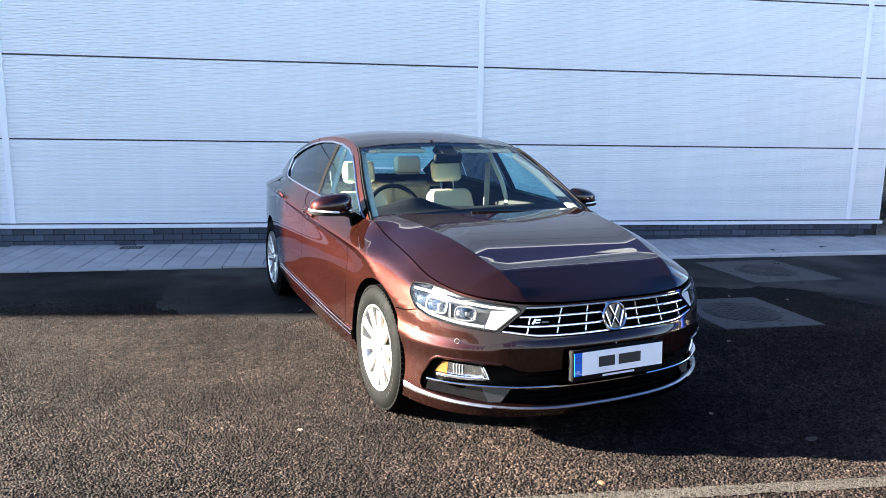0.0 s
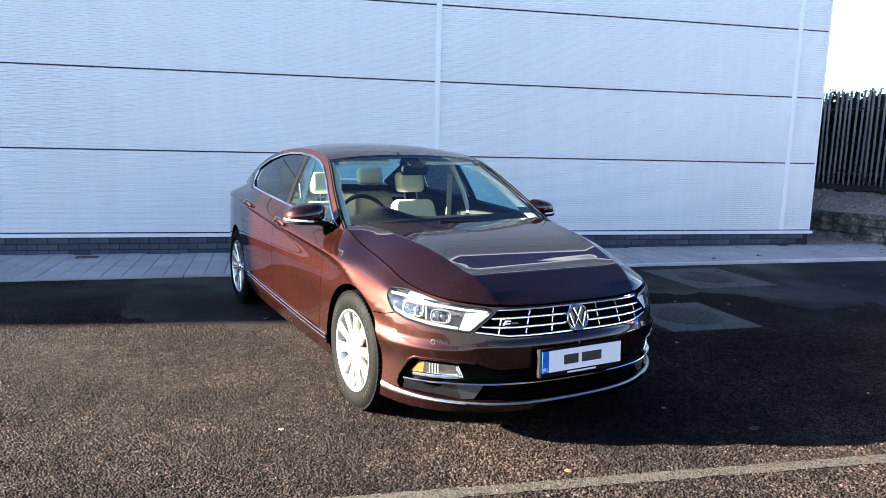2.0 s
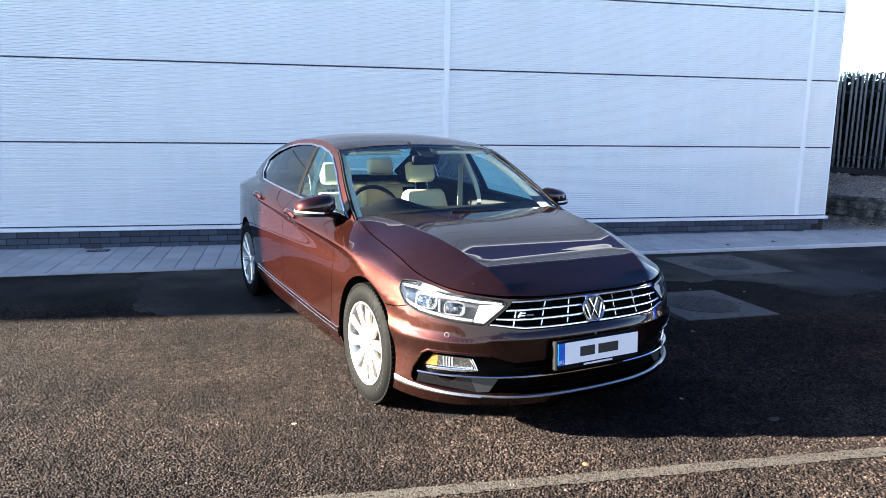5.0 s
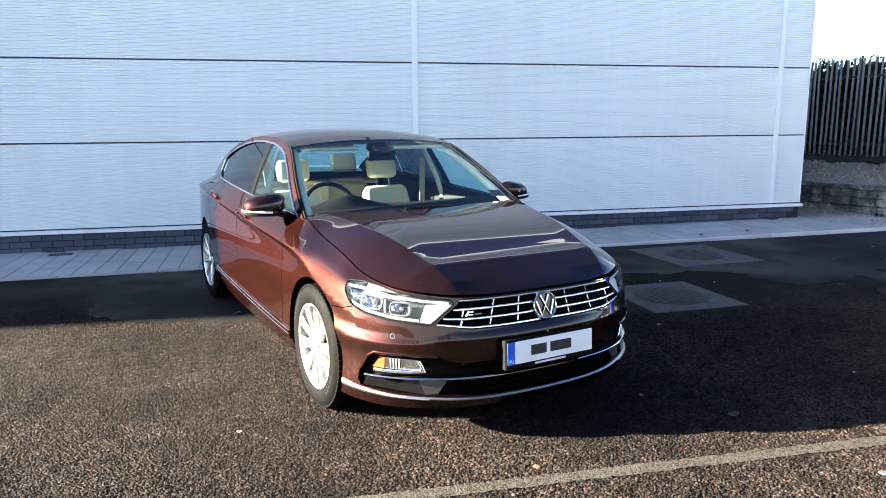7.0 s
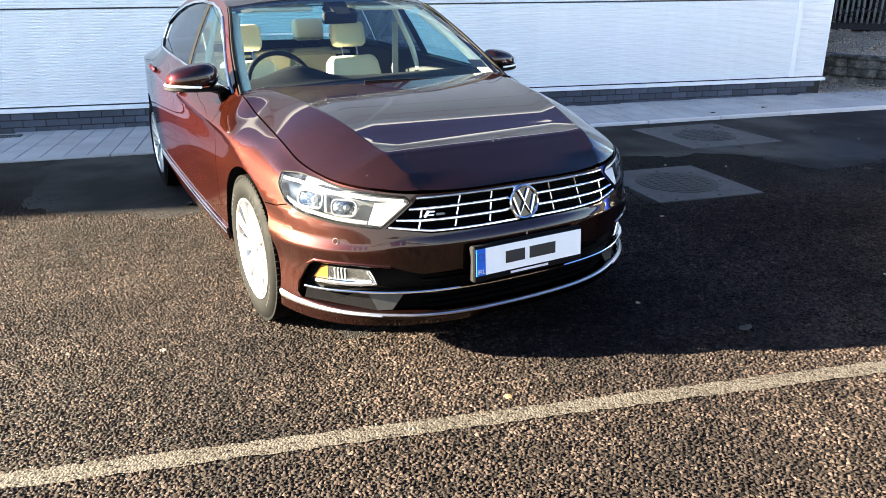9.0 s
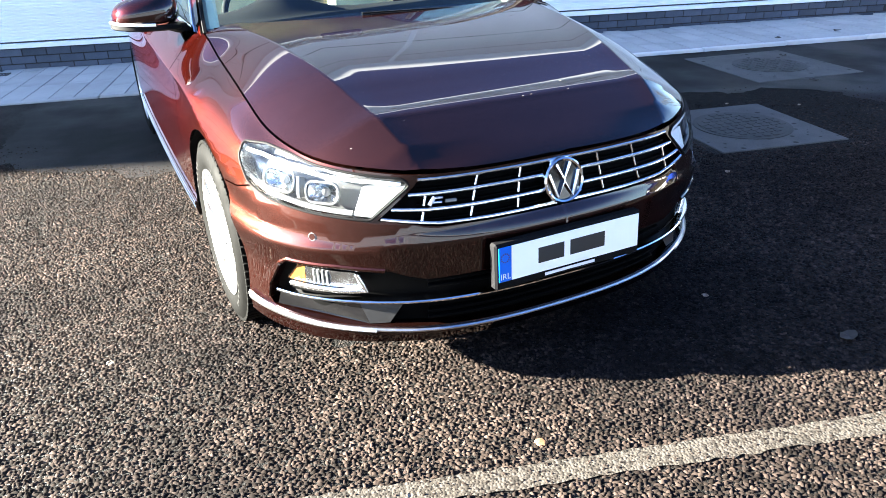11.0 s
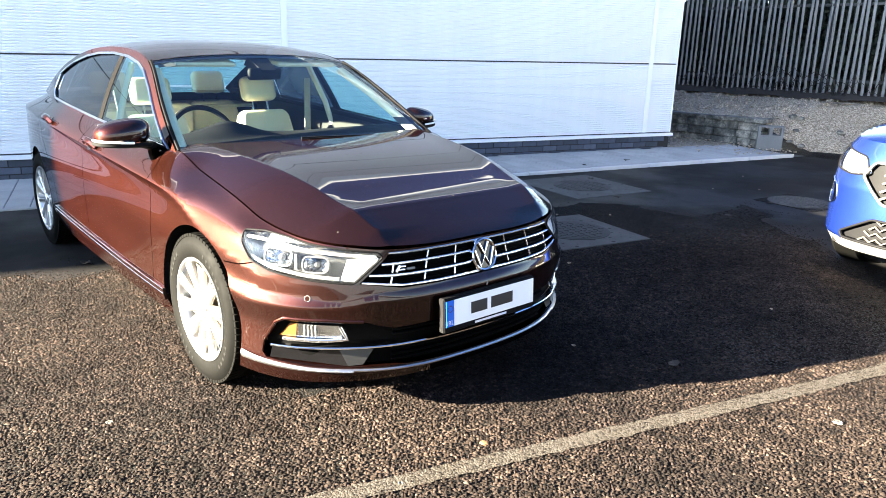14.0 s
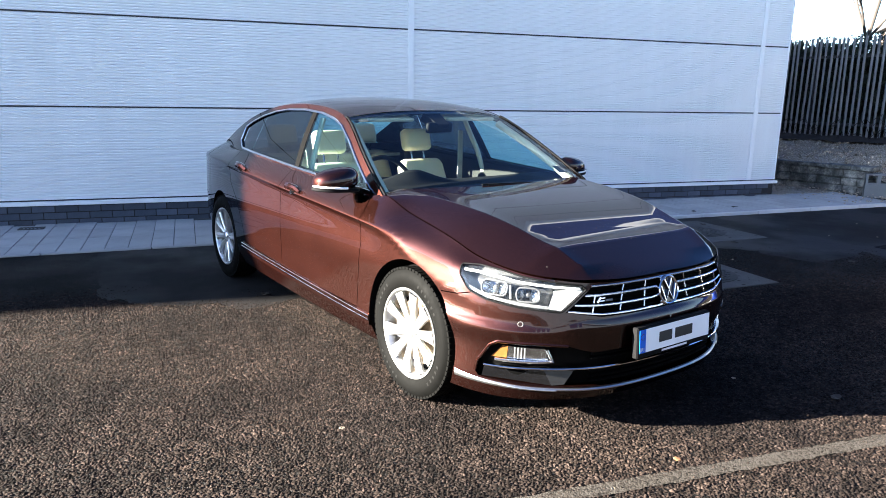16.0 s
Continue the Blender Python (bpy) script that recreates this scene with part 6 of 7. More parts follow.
    for name, lo, hi, mat in (("holder", (-0.262, -0.004, -0.072), (0.256, 0.030, 0.070), M_BLACK), ("sheet", (-0.210, -0.0075, -0.046), (0.248, -0.004, 0.060), M_PLATE), ("blue_band", (-0.252, -0.0075, -0.046), (-0.211, -0.004, 0.060), M_EUBLUE)):
        bm = bmesh.new()
        box(bm, lo, hi, m, 0.006 if name == "holder" else 0.001)
        part(name, bm, mat, pl)
    for x0, x1, z0, z1, mat in ((-0.120, -0.030, -0.016, 0.032, M_BAR), (-0.008, 0.118, -0.016, 0.032, M_BAR), (-0.095, 0.085, -0.0625, -0.0535, M_WHITEPRINT)):
        bm = bmesh.new()
        box(bm, (x0, -0.0085 if mat == M_BAR else -0.0052, z0), (x1, -0.0070 if mat == M_BAR else -0.0035, z1), m)
        part("print_bar", bm, mat, pl)
    cu = bpy.data.curves.new("country_code", "FONT")
    cu.body, cu.size, cu.align_x, cu.extrude = "IRL", 0.026, "CENTER", 0.0004
    tx = new("country_code", cu)
    me = bpy.data.meshes.new_from_object(tx.evaluated_get(bpy.context.evaluated_depsgraph_get()))
    bpy.data.objects.remove(tx)
    me.materials.append(M_WHITEPRINT)
    t = new("country_code", me)
    t.parent = pl
    t.matrix_basis = m @ pose(-0.2315, -0.0085, -0.038, 90, 0, 0)
    t["label"] = "white letters IRL"
    bm = bmesh.new()
    for k in range(12):
        a = k * math.pi / 6
        box(bm, (-0.2315 + 0.013 * math.cos(a) - 0.0016, -0.0085, 0.027 + 0.013 * math.sin(a) - 0.0016), (-0.2315 + 0.013 * math.cos(a) + 0.0016, -0.0070, 0.027 + 0.013 * math.sin(a) + 0.0016), m)
    part("star_ring", bm, M_AMBER, pl)


def side_details(car, doors):
    sh = BODY
    for sd in (-1, 1):
        for w in ("front", "rear"):
            y = 1.335 if w == "front" else 2.265
            z = 0.880 if w == "front" else 0.922
            s = sh.s_side(y)
            h = empty("handle")
            h.parent = doors[(w, sd)]
            bm = bmesh.new()
            pts = [(s - 0.095, z - 0.006), (s - 0.06, z), (s, z + 0.003), (s + 0.06, z + 0.004), (s + 0.095, z + 0.002)]
            offs = [0.006, 0.030, 0.037, 0.034, 0.008]
            sweep(bm, [sh.p(a, b, o, sd) for (a, b), o in zip(pts, offs)], rect(0.026, 0.014, 0.005), [sh.n(a, b, sd) for a, b in pts])
            part("grip", bm, M_PAINT, h)
            bm = bmesh.new()
            on_shell(sh, [(a, b + 0.014) for a, b in pts], 0.030, sd, 0.004, 0.004, bm, 0.001)
            part("chrome_line", bm, M_CHROME, h)
            bm = bmesh.new()
            lathe(bm, [(0.0, -0.002), (0.025, 0.0), (0.034, 0.001)], seg=20)
            p, nn = sh.p(s, z, 0.0012, sd), sh.n(s, z, sd)
            bmesh.ops.transform(bm, matrix=Matrix.Translation(p) @ nn.to_track_quat("X", "Z").to_matrix().to_4x4(), verts=bm.verts[:])
            part("recess", bm, M_BLACKGLOSS, h)
        # twin bright lines along the sill
        s0, s1 = sh.s_side(0.385), sh.s_side(2.28)
        for dz in (0.0, -0.022):
            bm = bmesh.new()
            on_shell(sh, dense([(s0, 0.326 + dz), (s1, 0.374 + dz)], 0.06, False), 0.006, sd, 0.009, 0.014, bm, 0.003)
            part("sill_strip", bm, M_CHROME, car)
        bm = bmesh.new()
        on_shell(sh, dense([(s0, 0.300), (s1, 0.348)], 0.06, False), 0.002, sd, 0.06, 0.012, bm, 0.004)
        part("sill_moulding", bm, M_PAINT, car)
        # door mirror
        mi = empty("door_mirror")
        mi.parent = car
        mi["label"] = "brown door mirror with a clear indicator strip"
        bm = bmesh.new()
        bmesh.ops.create_uvsphere(bm, u_segments=32, v_segments=20, radius=1.0)
        for v in bm.verts:
            x, y, z = (math.copysign(abs(c) ** p, c) for c, p in zip(v.co, (0.75, 1.0, 0.72)))
            flat = max(y, -1) if y < 0 else y * 0.35
            taper = 1 - 0.18 * (x * sd * 0.5 + 0.5)
            v.co = (0.9 if sd > 0 else 1.0) * Vector((x * 0.126, flat * 0.105, (z * 0.080 if z > 0 else z * 0.056) * taper + 0.012 * x * sd * -1))
        rot = pose(sd * (0.925 if sd < 0 else 0.838), 0.71, 1.005, 0, 0, sd * 14)
        bmesh.ops.transform(bm, matrix=rot, verts=bm.verts[:])
        part("housing", bm, M_PAINT, mi, smooth=60)
        bm = bmesh.new()
        sweep(bm, [rot @ Vector((sd * 0.133 * math.sin(a), -0.106 * math.cos(a) - 0.002, -0.026 + 0.006 * a)) for a in [(-0.35 + i * 0.10) for i in range(17)]], rect(0.008, 0.011, 0.003), None)
        part("indicator", bm, M_DRL, mi, "clear white indicator strip")
        bm = bmesh.new()
        sweep(bm, [rot @ Vector((sd * 0.126 * math.sin(a), -0.096 * math.cos(a), -0.040 + 0.004 * a)) for a in [(-1.3 + i * 0.17) for i in range(17)]], rect(0.018, 0.022, 0.005), None)
        part("lower_cover", bm, M_BLACK, mi)
        bm = bmesh.new()
        sweep(bm, [(sd * 0.775, 0.70, 0.945), (sd * 0.815, 0.70, 0.950), (sd * 0.855, 0.71, 0.965), (sd * 0.89, 0.72, 0.985)], rect(0.07, 0.038, 0.01), [(0, 0, 1)] * 4)
        part("foot", bm, M_BLACK, mi)
        bm = bmesh.new()
        box(bm, (-0.10, 0.034, -0.042), (0.10, 0.037, 0.045), rot, 0.002)
        part("mirror_glass", bm, M_MIRRORGLASS, mi)


def wheel(car, loc, sd, steer=0.0):
    """An alloy wheel with ten broad spokes; its outer face towards sd."""
    w = empty("wheel")
    w.parent = car
    w.matrix_basis = Matrix.Translation(loc) @ pose(0, 0, 0, 0, 0, steer)
    R, rr = WHEEL_R, 0.222
    prof = [(rr, -0.19), (rr + 0.02, -0.20), (R - 0.055, -0.212), (R - 0.02, -0.205), (R - 0.004, -0.185), (R, -0.15), (R, -0.06), (R - 0.005, -0.022), (R - 0.022, -0.004), (R - 0.05, 0.003), (rr + 0.03, 0.0), (rr + 0.006, -0.008), (rr - 0.004, -0.018)]
    bm = bmesh.new()
    lathe(bm, [(r, a * sd) for r, a in prof], seg=72)
    ty = part("tyre", bm, M_RUBBER, w, "black road tyre")
    for k in range(72):
        a = 2 * math.pi * k / 72
        bm = bmesh.new()
        for x0, x1 in ((-0.058, -0.012),):
            box(bm, (x0, -0.0115, R - 0.012), (x1, 0.0115, R + 0.0012), bevel=0.0015)
        bmesh.ops.transform(bm, matrix=Matrix.Rotation(a, 4, "X") @ Matrix.Diagonal((sd, 1, 1, 1)), verts=bm.verts[:])
        if sd < 0:
            bmesh.ops.reverse_faces(bm, faces=bm.faces[:])
        part("tread_block", bm, M_RUBBER, ty)
    for x in (-0.085, -0.105, -0.125, -0.150, -0.172):
        bm = bmesh.new()
        lathe(bm, [(R - 0.002, (x - 0.007) * sd), (R + 0.003, (x - 0.006) * sd), (R + 0.003, (x + 0.006) * sd), (R - 0.002, (x + 0.007) * sd)], seg=48)
        part("tread_rib", bm, M_RUBBER, ty)
    # raised lettering as plain bars round the sidewall
    for a0, n in ((200, 6), (20, 6), (110, 5), (290, 5)):
        for i in range(n):
            a = radians(a0 + i * 7)
            bm = bmesh.new()
            box(bm, (0.0005, -0.0065, R - 0.064), (0.0034, 0.0065, R - 0.047), bevel=0.001)
            bmesh.ops.transform(bm, matrix=Matrix.Rotation(a, 4, "X") @ Matrix.Diagonal((sd, 1, 1, 1)), verts=bm.verts[:])
            part("sidewall_bar", bm, M_TREADWALL, ty)
    bm = bmesh.new()
    lathe(bm, [(rr - 0.018, -0.19 * sd), (rr - 0.022, -0.05 * sd), (rr - 0.012, -0.014 * sd), (rr - 0.002, -0.004 * sd), (rr + 0.006, -0.004 * sd), (rr + 0.006, -0.012 * sd)], seg=72)
    rim = part("rim", bm, M_ALLOY, w, "bright silver alloy rim")
    bm = bmesh.new()
    lathe(bm, [(0.0, -0.075 * sd), (0.165, -0.075 * sd), (0.165, -0.095 * sd), (0.0, -0.095 * sd)], seg=40)
    part("brake_disc", bm, M_BRAKE, w)
    bm = bmesh.new()
    lathe(bm, [(0.0, -0.100 * sd), (rr - 0.02, -0.100 * sd)], seg=40)
    part("back_plate", bm, M_BLACK, w)
    bm = bmesh.new()
    box(bm, (-0.07 * sd, 0.06, -0.07), (-0.035 * sd, 0.16, 0.08), bevel=0.012)
    part("brake_caliper", bm, M_LAMPDARK, w)
    for k in range(10):
        bm = bmesh.new()
        stations = [(0.030, 0.017, -0.026, 0.020), (0.085, 0.020, -0.018, 0.020), (0.15, 0.026, -0.011, 0.018), (0.206, 0.034, -0.006, 0.016)]
        rings = []
        for r, hw, x, th in stations:
            ring = [(x - th, -hw, r), (x - 0.003, -hw, r), (x + 0.002, -hw * 0.35, r), (x - 0.003, 0, r), (x + 0.002, hw * 0.35, r), (x - 0.003, hw, r), (x - th, hw, r)]
            rings.append([bm.verts.new((p[0] * sd, p[1], p[2])) for p in ring])
        for r0, r1 in zip(rings, rings[1:]):
            for j in range(7):
                bm.faces.new((r0[j], r0[(j + 1) % 7], r1[(j + 1) % 7], r1[j]))
        bmesh.ops.recalc_face_normals(bm, faces=bm.faces[:])
        bmesh.ops.transform(bm, matrix=Matrix.Rotation(2 * math.pi * (k + 0.25) / 10, 4, "X"), verts=bm.verts[:])
        part("spoke", bm, M_ALLOY, w)
    bm = bmesh.new()
    lathe(bm, [(0.0, -0.010 * sd), (0.024, -0.011 * sd), (0.028, -0.016 * sd), (0.048, -0.022 * sd), (0.054, -0.045 * sd)], seg=32)
    part("hub_cap", bm, M_ALLOY, w)
    for k in range(5):
        a = 2 * math.pi * (k + 0.4) / 5
        bm = bmesh.new()
        lathe(bm, [(0.0, -0.016 * sd), (0.009, -0.017 * sd), (0.010, -0.03 * sd)], seg=10, centre=(0, 0.039 * math.cos(a), 0.039 * math.sin(a)))
        part("wheel_bolt", bm, M_LAMPDARK, w)
    return w


def cushion(bm, lo, hi, m, bevel=0.05):
    return box(bm, lo, hi, m, bevel, 4)


def seat(car, x, y, front=True):
    s = empty("seat")
    s.parent = car
    s["label"] = "cream leather seat with a head restraint"
    m = pose(x, y, 0, 0, 0, 0)
    bm = bmesh.new()
    cushion(bm, (-0.26, -0.28, 0.30), (0.26, 0.24, 0.47), m @ pose(0, 0, 0, 4, 0, 0), 0.06)
    part("cushion", bm, M_CREAM, s, smooth=60)
    back = m @ Matrix.Translation((0, 0.20, 0.40)) @ pose(0, 0, 0, -17, 0, 0)
    bm = bmesh.new()
    vs = cushion(bm, (-0.25, -0.06, 0.0), (0.25, 0.07, 0.60), None, 0.055)
    for v in bm.verts:
        if v.co.z > 0.35:
            v.co.x *= 1 - 0.32 * (v.co.z - 0.35) / 0.25
        v.co.y -= 0.035 * (abs(v.co.x) / 0.25) ** 2
    bmesh.ops.transform(bm, matrix=back, verts=bm.verts[:])
    part("backrest", bm, M_CREAM, s, smooth=60)
    bm = bmesh.new()
    cushion(bm, (-0.125, -0.05, 0.665), (0.125, 0.045, 0.835), back, 0.04)
    part("head_restraint", bm, M_CREAM, s, smooth=60)
    for px in (-0.055, 0.055):
        bm = bmesh.new()
        sweep(bm, [back @ Vector((px, 0, 0.57)), back @ Vector((px, 0, 0.69))], circle(0.007, 8), [(0, 1, 0)] * 2)
        part("restraint_post", bm, M_CHROME, s)


def cabin(car):
    bm = bmesh.new()
    box(bm, (-0.80, 0.35, 0.24), (0.80, 3.0, 0.28))
    part("cabin_floor", bm, M_DASH, car)
    for sd in (-1, 1):
        bm = bmesh.new()
        grid(bm, lambda i, j: Vector((sd * (0.735 - 0.03 * math.sin(j * 3.1)), 0.62 + 2.0 * i, 0.30 + (0.63 + 0.08 * i) * j)), 16, 8)
        thicken(bm, 0.02)
        part("door_lining", bm, M_LINING, car)
        bm = bmesh.new()
        sweep(bm, [(sd * 0.742, 0.62, 0.925), (sd * 0.750, 1.5, 0.965), (sd * 0.735, 2.55, 1.005)], rect(0.05, 0.06, 0.015), [(0, 0, 1)] * 3)
        part("window_ledge", bm, M_DASH, car)
        bm = bmesh.new()
        box(bm, (sd * 0.735 - 0.045, 0.75, 0.62), (sd * 0.735 + 0.01, 2.5, 0.70), bevel=0.02, seg=2)
        part("arm_rest", bm, M_LINING, car)
        bm = bmesh.new()
        sweep(bm, [(sd * 0.715, 1.500, 0.90), (sd * 0.675, 1.520, 1.05), (sd * 0.575, 1.575, 1.30)], rect(0.03, 0.04, 0.01), [(0, 1, 0)] * 3)
        part("pillar_lining", bm, M_LINER, car)
        bm = bmesh.new()
        sweep(bm, [(sd * 0.64, 1.70, 1.20), (sd * 0.62, 1.67, 0.95), (sd * 0.60, 1.65, 0.60)], rect(0.045, 0.006), [(0, 1, 0)] * 3)
        part("seat_belt", bm, M_PILLAR, car)
        bm = bmesh.new()
        sweep(bm, [screen_point(sd * 0.93, h) + Vector((0, 0.03, -0.04)) for h in (0.05, 0.3, 0.6, 0.95)], rect(0.05, 0.04, 0.012), [(0, -0.4, 0.9)] * 4)
        part("pillar_trim", bm, M_LINER, car)
    # dashboard with the instrument hood before the driver
    bm = bmesh.new()

    def dash(i, j):
        x = (2 * i - 1) * 0.735
        y = 0.46 + 0.52 * j + 0.06 * (x / 0.735) ** 2
        z = 0.925 + 0.035 * math.sin(min(1, j * 1.6) * 1.57) - (0.30 * max(0, j - 0.72) / 0.28)
        hood = math.exp(-((x + 0.37) / 0.17) ** 2) * max(0.0, 1 - abs(j - 0.62) / 0.22)
        return Vector((x, y, z + 0.075 * hood))
    grid(bm, dash, 60, 26)
    thicken(bm, 0.012)
    part("dashboard", bm, M_DASH, car, "black soft dashboard", 60)
    bm = bmesh.new()
    box(bm, (-0.73, 0.55, 0.45), (0.73, 0.93, 0.88), bevel=0.04)
    part("lower_dashboard", bm, M_DASH, car)
    sw = empty("steering_wheel")
    sw.parent = car
    m = Matrix.Translation((-0.37, 1.10, 0.905)) @ pose(0, 0, 0, -24, 0, 0)
    bm = bmesh.new()
    sweep(bm, [m @ Vector((0.185 * math.cos(a), 0, 0.185 * math.sin(a))) for a in [2 * math.pi * i / 40 for i in range(40)]], circle(0.015, 8), [m.to_3x3() @ Vector((0, 1, 0))] * 40, closed=True)
    part("wheel_rim", bm, M_DASH, sw, smooth=60)
    bm = bmesh.new()
    box(bm, (-0.08, -0.03, -0.07), (0.08, 0.02, 0.05), m, 0.02, 2)
    part("hub", bm, M_DASH, sw)
    for a in (0, 180, 270):
        bm = bmesh.new()
        sweep(bm, [m @ Vector((0.07 * math.cos(radians(a)), 0, 0.07 * math.sin(radians(a)) - 0.01)), m @ Vector((0.18 * math.cos(radians(a)), 0, 0.18 * math.sin(radians(a)) - 0.01))], rect(0.03, 0.018, 0.004), [m.to_3x3() @ Vector((0, 1, 0))] * 2)
        part("spoke", bm, M_DASH, sw)
    for x in (-0.37, 0.37):
        seat(car, x, 1.50)
    for x in (-0.37, 0.37):
        seat(car, x, 2.36, False)
    bm = bmesh.new()
    cushion(bm, (-0.14, 2.50, 0.42), (0.14, 2.62, 0.98), None, 0.04)
    part("centre_backrest", bm, M_CREAM, car, "cream leather middle of the rear bench", 60)
    # rear shelf
    bm = bmesh.new()
    box(bm, (-0.66, 2.62, 0.93), (0.66, 3.10, 0.955))
    part("rear_shelf", bm, M_PILLAR, car)
    # inside mirror, sensor box and stickers
    mi = empty("inside_mirror")
    mi.parent = car
    bm = bmesh.new()
    vs = box(bm, (-0.115, -0.018, -0.034), (0.115, 0.018, 0.034), Matrix.Translation((-0.01, 1.05, 1.262)) @ pose(0, 0, 0, 8, 0, 12), 0.016, 3)
    part("housing", bm, M_BLACK, mi)
    bm = bmesh.new()
    vs = [screen_point(x, h) + Vector((0, 0.012, -0.012)) for x, h in ((-0.10, 0.99), (0.10, 0.99), (0.07, 0.80), (-0.07, 0.80))]
    lo = [p + Vector((0, 0.05, -0.045)) for p in vs]
    a, b = [bm.verts.new(p) for p in vs], [bm.verts.new(p) for p in lo]
    bm.faces.new(a)
    bm.faces.new(b[::-1])
    for i in range(4):
        bm.faces.new((a[i], b[i], b[(i + 1) % 4], a[(i + 1) % 4]))
    bmesh.ops.recalc_face_normals(bm, faces=bm.faces[:])
    part("sensor_box", bm, M_BLACK, mi)
    for nm, u0, u1, h0, h1, mat in (("sticker", -0.93, -0.79, 0.900, 0.945, M_STICKER), ("licence_disc", 0.76, 0.90, 0.12, 0.21, M_STICKER)):
        bm = bmesh.new()
        grid(bm, lambda i, j: screen_point(u0 + (u1 - u0) * i, h0 + (h1 - h0) * j) + Vector((0, 0.004, -0.006)), 4, 3)
        part(nm, bm, mat, car, "white paper sticker behind the windscreen")
    for sd in (-1, 1):
        bm = bmesh.new()
        m = Matrix.Translation((sd * 0.33, 1.23, 1.318)) @ pose(0, 0, 0, 8, 0, 0)
        box(bm, (-0.20, -0.08, -0.012), (0.20, 0.08, 0.012), m, 0.01)
        part("sun_visor", bm, M_LINER, car)


def underside(car):
    bm = bmesh.new()
    box(bm, (-0.58, -0.45, 0.19), (0.58, 3.3, 0.22))
    part("underside", bm, M_BLACK, car)
    bm = bmesh.new()
    box(bm, (-0.45, -0.48, 0.23), (0.45, 0.42, 0.60))
    part("engine_block", bm, M_BLACK, car)


CAR = tagged(empty("saloon_car", (1.597, 3.897, 0.0), 15.5), "dark brown metallic four-door saloon car parked on the asphalt", "car")
CAR_DOORS = saloon_shell(CAR, M_PAINT)
hood(CAR, M_PAINT)
glasshouse(CAR, CAR_DOORS, M_PAINT)
top_half(CAR, M_PAINT)
front_details(CAR)
side_details(CAR, CAR_DOORS)
cabin(CAR)
underside(CAR)
for wx, wy, ws in ((-0.885, 0.030, -1), (0.885, 0.030, 1), (-0.880, 2.786, -1), (0.880, 2.786, 1)):
    wheel(CAR, (wx, wy, WHEEL_R), ws, 1.5 if wy < 1 else 0.0)


# ---- the blue car beside it ----
BLUE = Shell(
    [(0, -0.80), (0.30, -0.785), (0.52, -0.745), (0.66, -0.68), (0.77, -0.57), (0.83, -0.44), (0.862, -0.28), (0.875, 0), (0.885, 0.8), (0.885, 1.8), (0.87, 2.5), (0.82, 3.0), (0.70, 3.25), (0.35, 3.33), (0, 3.34)],
    [
        [(0, -0.08, 0.22), (0.6, -0.07, 0.22), (1.0, -0.03, 0.24), (1.4, -0.03, 0.24), (5.2, -0.06, 0.30)],
        [(0, -0.01, 0.30), (0.6, 0.0, 0.30), (1.0, 0.015, 0.33), (1.4, 0.01, 0.34), (5.2, 0.0, 0.42)],
        [(0, 0.0, 0.45), (0.6, 0.0, 0.46), (1.0, 0.01, 0.50), (1.4, 0.0, 0.55), (5.2, 0.0, 0.62)],
        [(0, -0.01, 0.62), (0.6, 0.0, 0.64), (1.0, 0.005, 0.66), (1.4, 0.0, 0.72), (5.2, 0.0, 0.78)],
        [(0, -0.035, 0.80), (0.6, -0.03, 0.80), (1.0, -0.025, 0.82), (1.4, -0.02, 0.86), (5.2, -0.03, 0.98)],
        [(0, -0.07, 0.92), (0.6, -0.085, 0.93), (1.0, -0.11, 0.95), (1.5, -0.13, 1.0), (2.2, -0.10, 1.04), (5.2, -0.06, 1.06)],
    ],
    creases=((1, 0.0, 6.0), (3, 0.0, 6.0)),
)


